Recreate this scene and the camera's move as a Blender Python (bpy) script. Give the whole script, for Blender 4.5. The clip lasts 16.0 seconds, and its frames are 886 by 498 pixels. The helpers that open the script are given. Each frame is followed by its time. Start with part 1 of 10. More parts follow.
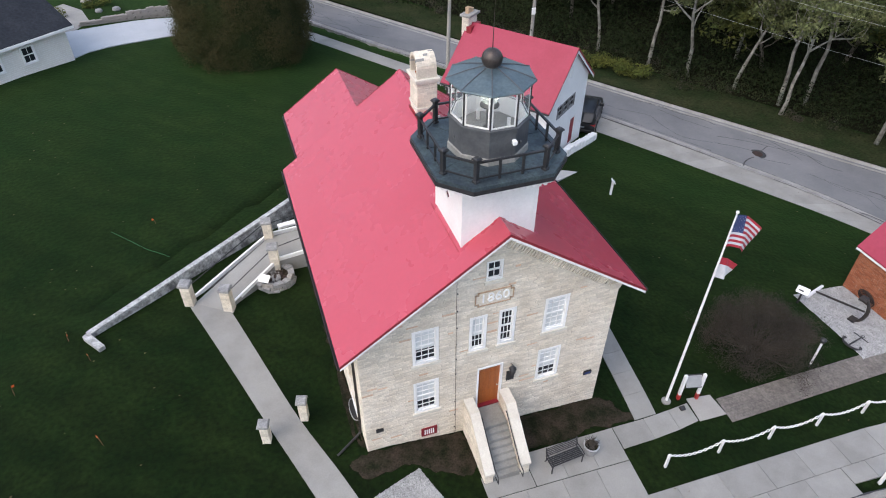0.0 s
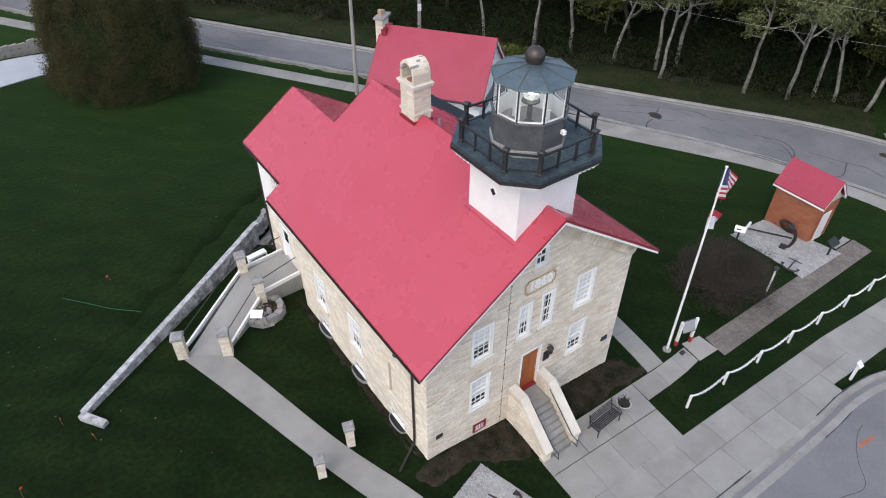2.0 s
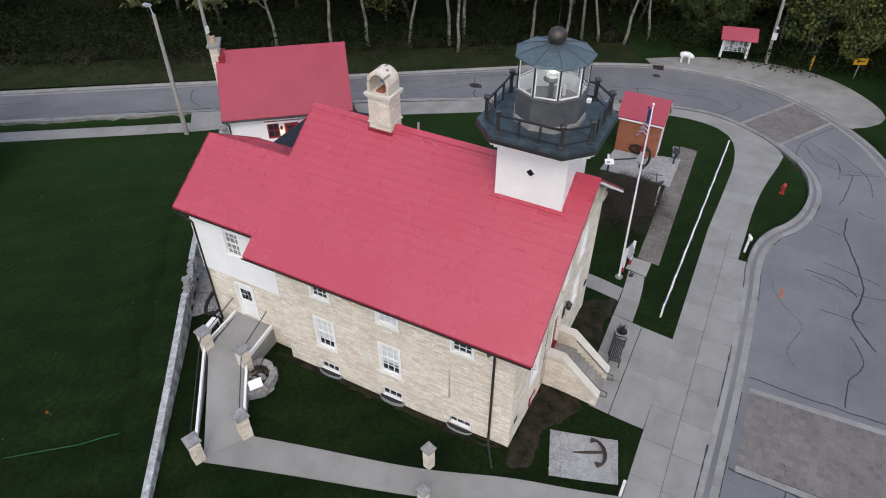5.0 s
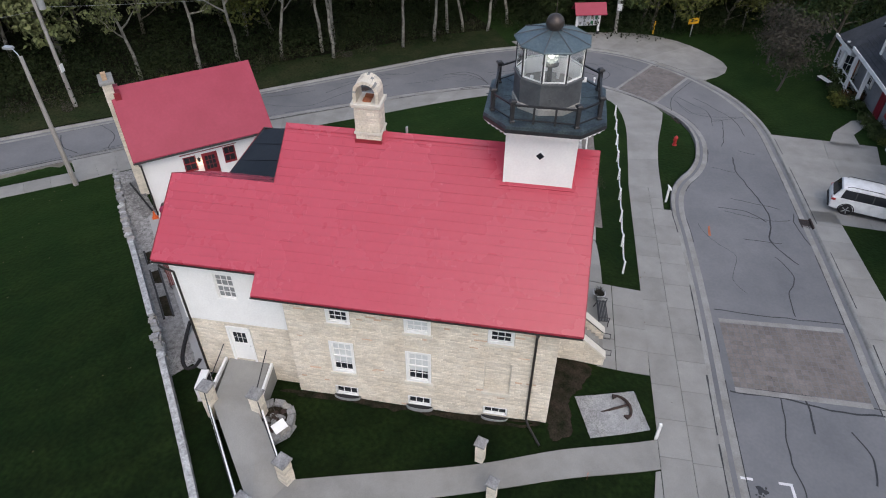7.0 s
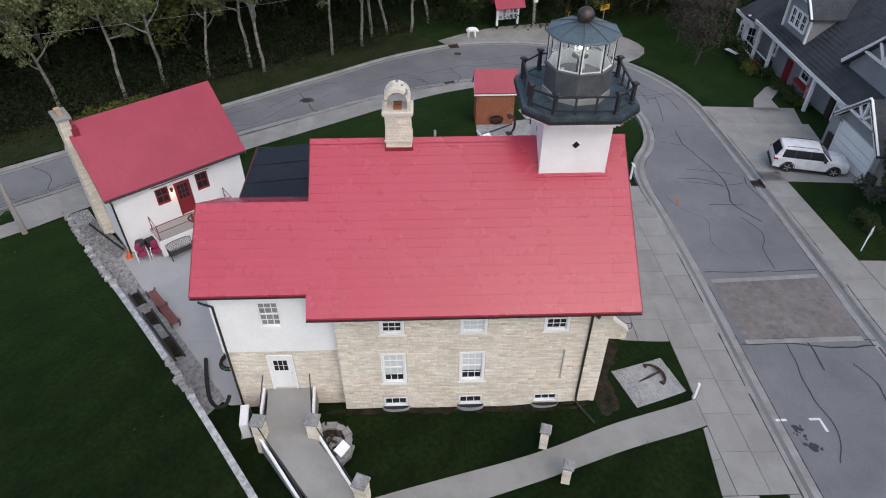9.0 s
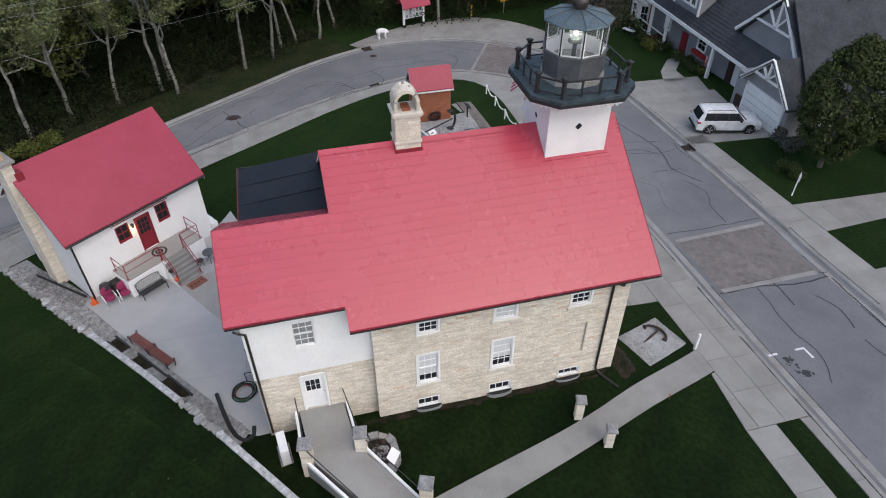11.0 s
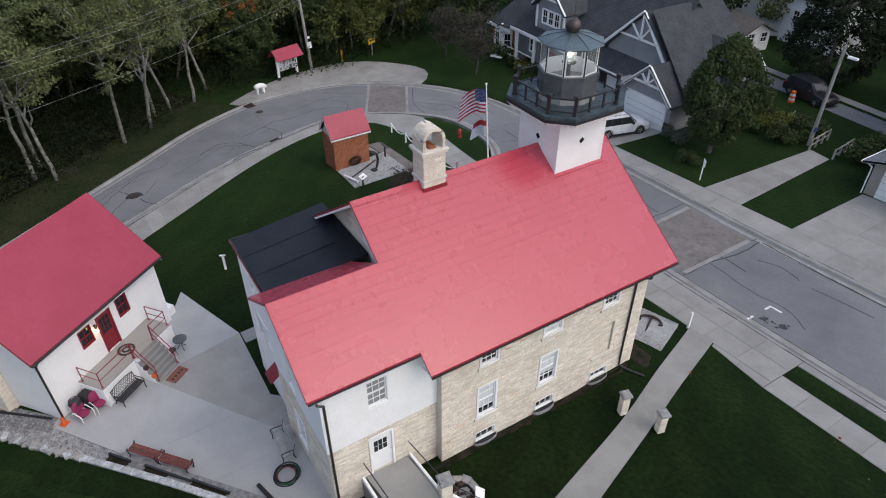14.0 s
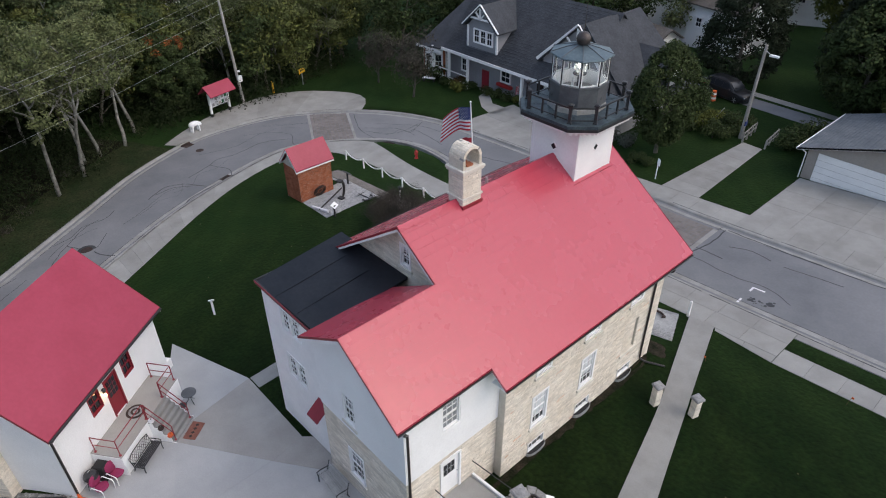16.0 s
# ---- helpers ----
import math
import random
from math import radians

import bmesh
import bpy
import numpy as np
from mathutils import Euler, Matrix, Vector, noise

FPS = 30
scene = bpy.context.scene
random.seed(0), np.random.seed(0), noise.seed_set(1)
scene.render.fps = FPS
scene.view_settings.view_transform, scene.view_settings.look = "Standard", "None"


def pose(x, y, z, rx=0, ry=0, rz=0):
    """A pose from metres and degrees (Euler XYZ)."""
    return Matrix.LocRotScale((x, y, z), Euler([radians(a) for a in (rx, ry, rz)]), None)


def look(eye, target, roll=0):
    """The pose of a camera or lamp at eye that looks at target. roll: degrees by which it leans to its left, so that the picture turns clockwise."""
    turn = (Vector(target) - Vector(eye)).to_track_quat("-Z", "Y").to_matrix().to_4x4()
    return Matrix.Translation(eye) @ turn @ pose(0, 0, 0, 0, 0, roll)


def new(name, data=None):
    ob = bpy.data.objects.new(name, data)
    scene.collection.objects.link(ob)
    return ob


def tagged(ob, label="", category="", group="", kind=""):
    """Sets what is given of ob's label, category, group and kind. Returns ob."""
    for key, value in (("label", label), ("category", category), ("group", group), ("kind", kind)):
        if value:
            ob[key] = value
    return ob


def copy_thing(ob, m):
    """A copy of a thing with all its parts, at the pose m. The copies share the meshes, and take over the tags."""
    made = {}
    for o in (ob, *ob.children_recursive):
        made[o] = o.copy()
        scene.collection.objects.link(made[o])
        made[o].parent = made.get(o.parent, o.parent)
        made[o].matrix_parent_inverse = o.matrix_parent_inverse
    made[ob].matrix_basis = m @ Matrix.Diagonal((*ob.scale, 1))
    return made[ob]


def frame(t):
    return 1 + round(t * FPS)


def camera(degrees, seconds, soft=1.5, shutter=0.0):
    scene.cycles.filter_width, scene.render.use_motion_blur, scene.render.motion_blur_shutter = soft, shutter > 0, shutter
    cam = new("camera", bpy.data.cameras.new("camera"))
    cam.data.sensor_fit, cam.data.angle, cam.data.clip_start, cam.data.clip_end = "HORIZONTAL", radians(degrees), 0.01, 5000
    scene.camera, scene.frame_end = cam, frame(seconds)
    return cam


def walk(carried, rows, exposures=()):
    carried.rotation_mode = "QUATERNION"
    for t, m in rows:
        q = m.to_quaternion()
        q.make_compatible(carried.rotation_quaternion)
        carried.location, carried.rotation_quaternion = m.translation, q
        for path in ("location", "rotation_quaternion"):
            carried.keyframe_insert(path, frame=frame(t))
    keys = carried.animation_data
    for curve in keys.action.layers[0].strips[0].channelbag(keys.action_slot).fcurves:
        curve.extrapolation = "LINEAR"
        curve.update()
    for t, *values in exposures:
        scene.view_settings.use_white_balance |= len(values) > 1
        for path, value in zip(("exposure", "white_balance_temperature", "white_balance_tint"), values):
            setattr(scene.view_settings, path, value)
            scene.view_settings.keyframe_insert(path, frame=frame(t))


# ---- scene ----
cam = camera(68.3, 16.0, soft=1.05)
METRES, EYE, TILT, LEAN, TURN = 46.0, 21.85, 0.0, 0.0, -19.3
ROWS = [
    (0.0, 0.0, 0.0, 0.0, 0.24, -40.02, -0.28),
    (0.5, -0.0321, 0.0005, 0.0023, -2.94, -40.07, -0.28),
    (1.0, -0.0657, 0.0028, 0.0049, -6.01, -40.13, -0.27),
    (1.5, -0.1001, 0.0068, 0.0064, -10.76, -40.16, -0.25),
    (2.0, -0.135, 0.0142, 0.0072, -15.79, -40.22, -0.22),
    (2.5, -0.1694, 0.0257, 0.0085, -20.52, -40.27, -0.2),
    (3.0, -0.2036, 0.0399, 0.0094, -25.17, -40.29, -0.17),
    (3.5, -0.2367, 0.057, 0.0103, -29.82, -40.31, -0.16),
    (4.0, -0.2677, 0.0761, 0.0104, -34.49, -40.35, -0.12),
    (6.5, -0.3909, 0.1985, 0.0115, -56.82, -40.43, -0.1),
    (7.0, -0.4092, 0.2262, 0.0117, -61.01, -40.39, -0.11),
    (7.5, -0.4252, 0.2539, 0.0123, -64.88, -40.37, -0.1),
    (8.0, -0.4387, 0.2813, 0.0127, -68.25, -40.36, -0.09),
    (8.5, -0.4507, 0.308, 0.0132, -70.41, -40.32, -0.09),
    (11.0, -0.4898, 0.4398, 0.0151, -85.06, -40.19, 0.06),
    (11.5, -0.4924, 0.467, 0.0151, -88.98, -40.19, 0.1),
    (12.0, -0.4933, 0.495, 0.015, -92.35, -39.59, 0.1),
    (12.5, -0.4918, 0.5215, 0.0144, -95.06, -38.4, 0.15),
    (13.0, -0.4899, 0.5481, 0.0134, -97.36, -37.06, 0.12),
    (13.5, -0.4874, 0.5751, 0.0125, -99.71, -36.79, 0.14),
    (14.0, -0.4832, 0.6034, 0.0124, -102.61, -36.81, 0.17),
    (14.5, -0.4774, 0.6333, 0.0121, -105.63, -36.8, 0.17),
    (15.0, -0.4698, 0.6625, 0.012, -108.08, -36.82, 0.22),
    (15.5, -0.4607, 0.6891, 0.0116, -110.66, -36.58, 0.25),
    (16.0, -0.4513, 0.7142, 0.0108, -112.99, -34.91, 0.27),
]
walk(cam, [(t, pose(0, 0, EYE, TILT, LEAN, TURN) @ pose(METRES * x, METRES * y, METRES * z, 90 + pitch, roll, yaw)) for t, x, y, z, yaw, pitch, roll in ROWS], exposures=[(0.0, 0.90), (1.5, 0.79), (3.5, 0.57), (7.0, 0.41), (13.0, 0.41), (16.0, 0.48)])

# ---- world and light: overcast dusk, brighter towards the west ----
world = bpy.data.worlds.new("dusk")
scene.world = world
world.use_nodes = True
wn = world.node_tree.nodes
sky = wn.new("ShaderNodeTexSky")
sky.sky_type, sky.sun_disc = "NISHITA", False
SUN_EL, SUN_AZ = radians(52), radians(243)
sky.sun_elevation, sky.sun_rotation = SUN_EL, SUN_AZ
sky.dust_density, sky.air_density, sky.ozone_density = 3.2, 1.0, 1.0
world.node_tree.links.new(sky.outputs[0], wn["Background"].inputs[0])
wn["Background"].inputs[1].default_value = 0.15
sun = new("sun", bpy.data.lights.new("sun", "SUN"))
sun.data.energy, sun.data.angle, sun.data.color = 0.60, radians(170), (0.985, 0.985, 0.985)
sun_from = Vector((math.sin(SUN_AZ) * math.cos(SUN_EL), math.cos(SUN_AZ) * math.cos(SUN_EL), math.sin(SUN_EL)))
sun.matrix_world = look(sun_from * 100, (0, 0, 0))


# ---- materials ----
def nd(tree, kind, **inputs):
    n = tree.nodes.new(kind)
    for k, v in inputs.items():
        n.inputs[k].default_value = v
    return n


def mat(name, col, col2=None, rough=0.6, metal=0.0, big=0.6, fine=25.0, amt=0.15, bump=0.15, dist=0.01, rnd="", rndamt=0.25, spec=0.5, stretch=(1, 1, 1), rough2=0.0):
    """A surface with two scales of variation, fine relief and, by rnd, a change from piece to piece."""
    m = bpy.data.materials.new(name)
    m.use_nodes = True
    t = m.node_tree
    b = t.nodes["Principled BSDF"]
    b.inputs["Metallic"].default_value, b.inputs["Roughness"].default_value = metal, rough
    b.inputs["Specular IOR Level"].default_value = spec
    geo = t.nodes.new("ShaderNodeNewGeometry")
    mp = nd(t, "ShaderNodeMapping", Scale=stretch)
    t.links.new(geo.outputs["Position"], mp.inputs[0])
    n1 = nd(t, "ShaderNodeTexNoise", Scale=big, Detail=4.0, Roughness=0.6)
    n2 = nd(t, "ShaderNodeTexNoise", Scale=fine, Detail=3.0)
    for n in (n1, n2):
        t.links.new(mp.outputs[0], n.inputs["Vector"])
    ramp = nd(t, "ShaderNodeMapRange")
    ramp.inputs["From Min"].default_value, ramp.inputs["From Max"].default_value = 0.35, 0.65
    t.links.new(n1.outputs["Fac"], ramp.inputs["Value"])
    mx = t.nodes.new("ShaderNodeMix")
    mx.data_type = "RGBA"
    mx.inputs[6].default_value = (*col, 1)
    mx.inputs[7].default_value = (*(col2 or [c * 0.8 for c in col]), 1)
    t.links.new(ramp.outputs[0], mx.inputs[0])
    hsv = nd(t, "ShaderNodeHueSaturation")
    t.links.new(mx.outputs[2], hsv.inputs["Color"])
    val = nd(t, "ShaderNodeMapRange")
    val.inputs["From Min"].default_value, val.inputs["From Max"].default_value = 0.3, 0.7
    val.inputs["To Min"].default_value, val.inputs["To Max"].default_value = 1 - amt, 1 + amt
    t.links.new(n2.outputs["Fac"], val.inputs["Value"])
    last = val.outputs[0]
    if rnd:
        r = t.nodes.new("ShaderNodeObjectInfo") if rnd == "object" else geo
        out = r.outputs["Random"] if rnd == "object" else geo.outputs["Random Per Island"]
        rr = nd(t, "ShaderNodeMapRange")
        rr.inputs["To Min"].default_value, rr.inputs["To Max"].default_value = 1 - rndamt, 1 + rndamt
        t.links.new(out, rr.inputs["Value"])
        mul = nd(t, "ShaderNodeMath")
        mul.operation = "MULTIPLY"
        t.links.new(last, mul.inputs[0])
        t.links.new(rr.outputs[0], mul.inputs[1])
        last = mul.outputs[0]
    t.links.new(last, hsv.inputs["Value"])
    t.links.new(hsv.outputs[0], b.inputs["Base Color"])
    if rough2:
        rg = nd(t, "ShaderNodeMapRange")
        rg.inputs["To Min"].default_value, rg.inputs["To Max"].default_value = rough, rough2
        t.links.new(n1.outputs["Fac"], rg.inputs["Value"])
        t.links.new(rg.outputs[0], b.inputs["Roughness"])
    if bump:
        bp = nd(t, "ShaderNodeBump", Strength=bump, Distance=dist)
        t.links.new(n2.outputs["Fac"], bp.inputs["Height"])
        t.links.new(bp.outputs[0], b.inputs["Normal"])
    return m


def glassy(name, tint, rough=0.05, alpha=1.0, spec=0.8):
    m = bpy.data.materials.new(name)
    m.use_nodes = True
    b = m.node_tree.nodes["Principled BSDF"]
    b.inputs["Base Color"].default_value = (*tint, 1)
    b.inputs["Roughness"].default_value, b.inputs["Specular IOR Level"].default_value = rough, spec
    b.inputs["Alpha"].default_value = alpha
    return m


def glow(name, col, power):
    m = bpy.data.materials.new(name)
    m.use_nodes = True
    b = m.node_tree.nodes["Principled BSDF"]
    b.inputs["Emission Color"].default_value, b.inputs["Emission Strength"].default_value = (*col, 1), power
    return m


M_LAWN = mat("lawn_grass", (0.0020, 0.0066, 0.0013), (0.0066, 0.0120, 0.0028), rough=0.95, big=0.32, fine=5, amt=0.5, bump=0.6, dist=0.05, spec=0.1)
M_LAWN.node_tree.nodes["Principled BSDF"].inputs["Sheen Weight"].default_value = 0.14
M_LAWN.node_tree.nodes["Principled BSDF"].inputs["Sheen Tint"].default_value = (0.3, 0.7, 0.15, 1)
_t = M_LAWN.node_tree
_hsv = [n for n in _t.nodes if n.bl_idname == "ShaderNodeHueSaturation"][0]
_was = _hsv.inputs["Value"].links[0].from_socket
_pos = [n for n in _t.nodes if n.bl_idname == "ShaderNodeNewGeometry"][0]
_wave = nd(_t, "ShaderNodeTexWave", Scale=0.22, Distortion=7.0, Detail=2.0)
_wave.bands_direction = "DIAGONAL"
_wr = nd(_t, "ShaderNodeMapRange")
_wr.inputs["To Min"].default_value, _wr.inputs["To Max"].default_value = 0.82, 1.22
_mul = _t.nodes.new("ShaderNodeMath")
_mul.operation = "MULTIPLY"
_t.links.new(_pos.outputs["Position"], _wave.inputs["Vector"])
_t.links.new(_wave.outputs["Fac"], _wr.inputs["Value"])
_t.links.new(_was, _mul.inputs[0])
_t.links.new(_wr.outputs[0], _mul.inputs[1])
_t.links.new(_mul.outputs[0], _hsv.inputs["Value"])
M_SOIL = mat("bare_soil", (0.010, 0.0125, 0.006), (0.040, 0.031, 0.023), rough=0.95, big=1.5, fine=14, amt=0.35, bump=0.6, dist=0.03, spec=0.1)
M_ROAD = mat("worn_concrete_road", (0.145, 0.15, 0.160), (0.205, 0.208, 0.216), rough=0.9, big=0.16, fine=7.0, amt=0.05, bump=0.1, spec=0.2)
M_CONC = mat("pale_concrete", (0.245, 0.241, 0.229), (0.303, 0.299, 0.285), rough=0.9, big=0.7, fine=22, amt=0.06, bump=0.12, rnd="object", rndamt=0.07, spec=0.2)
M_CONCNEW = mat("new_concrete", (0.355, 0.360, 0.362), (0.41, 0.414, 0.413), rough=0.85, big=0.5, fine=20, amt=0.05, bump=0.1, spec=0.25)
M_CONC2 = mat("tan_concrete", (0.300, 0.288, 0.270), (0.350, 0.338, 0.318), rough=0.9, big=0.7, fine=22, amt=0.06, bump=0.12, spec=0.2)
M_KERB = mat("kerb_concrete", (0.31, 0.31, 0.30), (0.23, 0.225, 0.21), rough=0.9, big=0.9, fine=14, amt=0.1, spec=0.2)
M_TAR = mat("tar_seal", (0.03, 0.032, 0.036), rough=0.6, big=2, amt=0.2)
M_PAVER = mat("brick_pavers", (0.165, 0.148, 0.14), (0.21, 0.19, 0.178), rough=0.9, big=0.8, fine=10, amt=0.12, rnd="island", rndamt=0.13, spec=0.2)
M_STONE = mat("cream_stone", (0.60, 0.535, 0.44), (0.70, 0.645, 0.555), rough=0.92, big=1.2, fine=16, amt=0.13, bump=0.5, dist=0.02, rnd="island", rndamt=0.13, spec=0.15)
M_STONEP = mat("cream_stone_piece", (0.60, 0.535, 0.44), (0.70, 0.645, 0.555), rough=0.92, big=1.2, fine=16, amt=0.13, bump=0.5, dist=0.02, rnd="object", rndamt=0.13, spec=0.15)
M_OCHRE = mat("ochre_stone", (0.40, 0.27, 0.17), (0.48, 0.35, 0.24), rough=0.9, big=3, fine=20, amt=0.15, spec=0.15)
M_BLUSH = mat("blush_brick", (0.60, 0.42, 0.30), (0.60, 0.46, 0.35), rough=0.92, big=2, fine=16, amt=0.13, bump=0.4, dist=0.02, rnd="island", rndamt=0.12, spec=0.15)
M_MORTAR = mat("lime_mortar", (0.52, 0.48, 0.41), (0.60, 0.56, 0.49), rough=0.95, big=2, fine=30, amt=0.1, spec=0.1)
M_TRIMST = mat("dressed_limestone", (0.60, 0.56, 0.49), (0.66, 0.63, 0.56), rough=0.85, big=2, fine=25, amt=0.08, spec=0.2)
M_WHITE = mat("white_paint", (0.86, 0.86, 0.85), (0.80, 0.80, 0.795), rough=0.55, big=1.0, fine=12, amt=0.03, bump=0.08, spec=0.35)
M_STUCCO = mat("white_stucco", (0.88, 0.88, 0.875), (0.82, 0.82, 0.815), rough=0.9, big=0.5, fine=20, amt=0.05, bump=0.35, spec=0.2)
M_ROOF = mat("red_roof", (0.430, 0.050, 0.078), (0.442, 0.057, 0.088), rough=0.20, rough2=0.34, big=0.45, fine=6, amt=0.03, bump=0, spec=0.62, rnd="island", rndamt=0.03)
M_ROOFDULL = mat("dull_red_roof", (0.30, 0.032, 0.062), (0.335, 0.04, 0.075), rough=0.42, big=0.5, fine=7, amt=0.05, bump=0.05, spec=0.35)
M_REDTRIM = mat("red_paint", (0.20, 0.013, 0.022), (0.26, 0.022, 0.034), rough=0.5, amt=0.08)
M_DOORWOOD = mat("orange_brown_wood", (0.36, 0.105, 0.022), (0.28, 0.075, 0.015), rough=0.45, big=1.4, fine=30, amt=0.12, stretch=(6, 6, 0.6))
M_BLACK = mat("black_painted_iron", (0.018, 0.018, 0.02), (0.03, 0.03, 0.033), rough=0.45, big=3, amt=0.2)
M_GUTTER = mat("dark_bronze_gutter", (0.02, 0.018, 0.017), (0.03, 0.026, 0.024), rough=0.4, big=3, amt=0.15)
M_DECK = mat("patinated_deck", (0.035, 0.05, 0.065), (0.075, 0.105, 0.115), rough=0.5, big=2.5, fine=14, amt=0.25, metal=0.3)
M_DRUM = mat("grey_blue_iron", (0.065, 0.068, 0.075), (0.10, 0.105, 0.112), rough=0.5, big=1.8, fine=14, amt=0.1)
M_COPPER = mat("patinated_copper", (0.085, 0.122, 0.142), (0.125, 0.165, 0.18), rough=0.42, big=1.6, fine=12, amt=0.16, metal=0.4)
M_BALL = mat("brown_copper", (0.055, 0.045, 0.042), (0.08, 0.065, 0.06), rough=0.4, big=5, amt=0.2, metal=0.5)
M_GLASS = glassy("clear_glass", (0.9, 0.95, 0.95), 0.02, 0.08)
M_PANE = glassy("window_pane", (0.018, 0.021, 0.026), 0.05, 1.0, 0.4)
M_BLIND = mat("white_blind", (0.66, 0.68, 0.68), (0.58, 0.61, 0.62), rough=0.5, big=6, amt=0.03)
M_CURTAIN = mat("grey_curtain", (0.27, 0.28, 0.29), (0.20, 0.21, 0.22), rough=0.5, big=5, amt=0.1)
M_MEMB = mat("black_roof_membrane", (0.008, 0.010, 0.015), (0.018, 0.021, 0.027), rough=0.45, rough2=0.7, big=0.7, fine=7, amt=0.15, spec=0.25)
M_BRICK = mat("orange_brick", (0.30, 0.105, 0.055), (0.36, 0.14, 0.08), rough=0.9, big=2, fine=20, amt=0.12, rnd="island", rndamt=0.22, spec=0.15)
M_BRICKP = mat("orange_brick_piece", (0.30, 0.105, 0.055), (0.36, 0.14, 0.08), rough=0.9, big=2, fine=20, amt=0.12, rnd="object", rndamt=0.22, spec=0.15)
M_GRAVEL = mat("pale_gravel", (0.37, 0.372, 0.372), (0.28, 0.282, 0.282), rough=0.9, big=3, fine=18, amt=0.25, bump=0.8, dist=0.05, rnd="island", rndamt=0.35)
M_RUST = mat("rusted_iron", (0.035, 0.025, 0.022), (0.065, 0.04, 0.032), rough=0.8, big=4, fine=30, amt=0.25, metal=0.3)
M_BARK = mat("tree_bark", (0.09, 0.08, 0.065), (0.15, 0.135, 0.11), rough=0.95, big=3, fine=14, amt=0.3, bump=0.6, dist=0.03)
M_BIRCH = mat("pale_bark", (0.29, 0.285, 0.25), (0.11, 0.10, 0.085), rough=0.9, big=2.5, fine=10, amt=0.3, bump=0.4, dist=0.02)
M_LEAF = mat("dark_leaves", (0.026, 0.042, 0.012), (0.046, 0.062, 0.020), rough=0.8, big=0.5, fine=5, amt=0.25, bump=0, rnd="island", rndamt=0.4, spec=0.2)
M_LEAF2 = mat("olive_leaves", (0.080, 0.100, 0.036), (0.140, 0.152, 0.068), rough=0.8, big=0.5, fine=5, amt=0.25, bump=0, rnd="island", rndamt=0.4, spec=0.2)
M_LEAF3 = mat("yellow_green_leaves", (0.095, 0.10, 0.02), (0.06, 0.08, 0.018), rough=0.8, big=0.7, fine=5, amt=0.25, bump=0, rnd="island", rndamt=0.4, spec=0.2)
M_CEDAR = mat("cedar_foliage", (0.032, 0.038, 0.012), (0.056, 0.048, 0.020), rough=0.85, big=0.6, fine=6, amt=0.25, bump=0, rnd="island", rndamt=0.28, spec=0.15)
M_TWIG = mat("bare_twigs", (0.055, 0.05, 0.045), (0.085, 0.075, 0.065), rough=0.9, big=2, amt=0.2, bump=0)
M_SHINGLE = mat("dark_grey_shingles", (0.034, 0.038, 0.045), (0.052, 0.056, 0.064), rough=0.9, big=0.8, fine=6, amt=0.2, rnd="island", rndamt=0.12)
M_GREYSIDE = mat("grey_siding", (0.24, 0.245, 0.265), (0.29, 0.295, 0.31), rough=0.8, big=0.6, fine=8, amt=0.06)
M_CREAMSIDE = mat("cream_siding", (0.74, 0.72, 0.67), (0.68, 0.66, 0.61), rough=0.7, big=0.6, fine=8, amt=0.05)
M_TAN = mat("tan_siding", (0.30, 0.27, 0.24), (0.34, 0.31, 0.28), rough=0.8, big=0.6, fine=8, amt=0.05)
M_WOODPOLE = mat("weathered_pole", (0.25, 0.235, 0.215), (0.36, 0.345, 0.325), rough=0.9, big=2, fine=18, amt=0.2, stretch=(3, 3, 0.4))
M_GALV = mat("galvanised_steel", (0.42, 0.43, 0.44), (0.50, 0.51, 0.52), rough=0.45, metal=0.5, big=3, amt=0.08)
M_GREYST = mat("grey_capstone", (0.30, 0.30, 0.30), (0.20, 0.20, 0.205), rough=0.9, big=3, fine=14, amt=0.25, bump=0.5, dist=0.03)
M_WALLCON = mat("blotched_concrete", (0.52, 0.53, 0.53), (0.13, 0.13, 0.13), rough=0.9, big=2.2, fine=9, amt=0.3, bump=0.3, dist=0.03)
M_WALLCAP = mat("mottled_coping", (0.50, 0.51, 0.51), (0.27, 0.27, 0.27), rough=0.9, big=3.5, fine=12, amt=0.25, bump=0.3, dist=0.02)
M_YELLOW = mat("sign_yellow", (0.75, 0.42, 0.02), rough=0.5, amt=0.05)
M_ORANGE = mat("safety_orange", (0.75, 0.13, 0.03), rough=0.5, amt=0.08)
M_RED = mat("hydrant_red", (0.40, 0.03, 0.03), rough=0.5, amt=0.1)
M_BLUE = mat("flag_blue", (0.03, 0.05, 0.17), rough=0.8, amt=0.1)
M_FLAGRED = mat("flag_red", (0.45, 0.03, 0.05), rough=0.8, amt=0.08)
M_FLAGWHITE = mat("flag_white", (0.72, 0.72, 0.74), rough=0.8, amt=0.05)
M_MAROON = mat("maroon_fabric", (0.22, 0.018, 0.07), (0.27, 0.025, 0.09), rough=0.8, big=4, amt=0.1)
M_BROWNWOOD = mat("red_brown_slats", (0.17, 0.06, 0.04), (0.23, 0.09, 0.06), rough=0.7, big=3, fine=20, amt=0.15, rnd="object", rndamt=0.15)
M_CARPAINT = mat("white_car_paint", (0.80, 0.81, 0.82), rough=0.25, big=2, amt=0.02, bump=0, spec=0.6)
M_RUBBER = mat("black_rubber", (0.015, 0.015, 0.016), rough=0.7, amt=0.15)
M_TAIL = mat("tail_lamp_red", (0.35, 0.01, 0.012), rough=0.3, amt=0.05, bump=0)
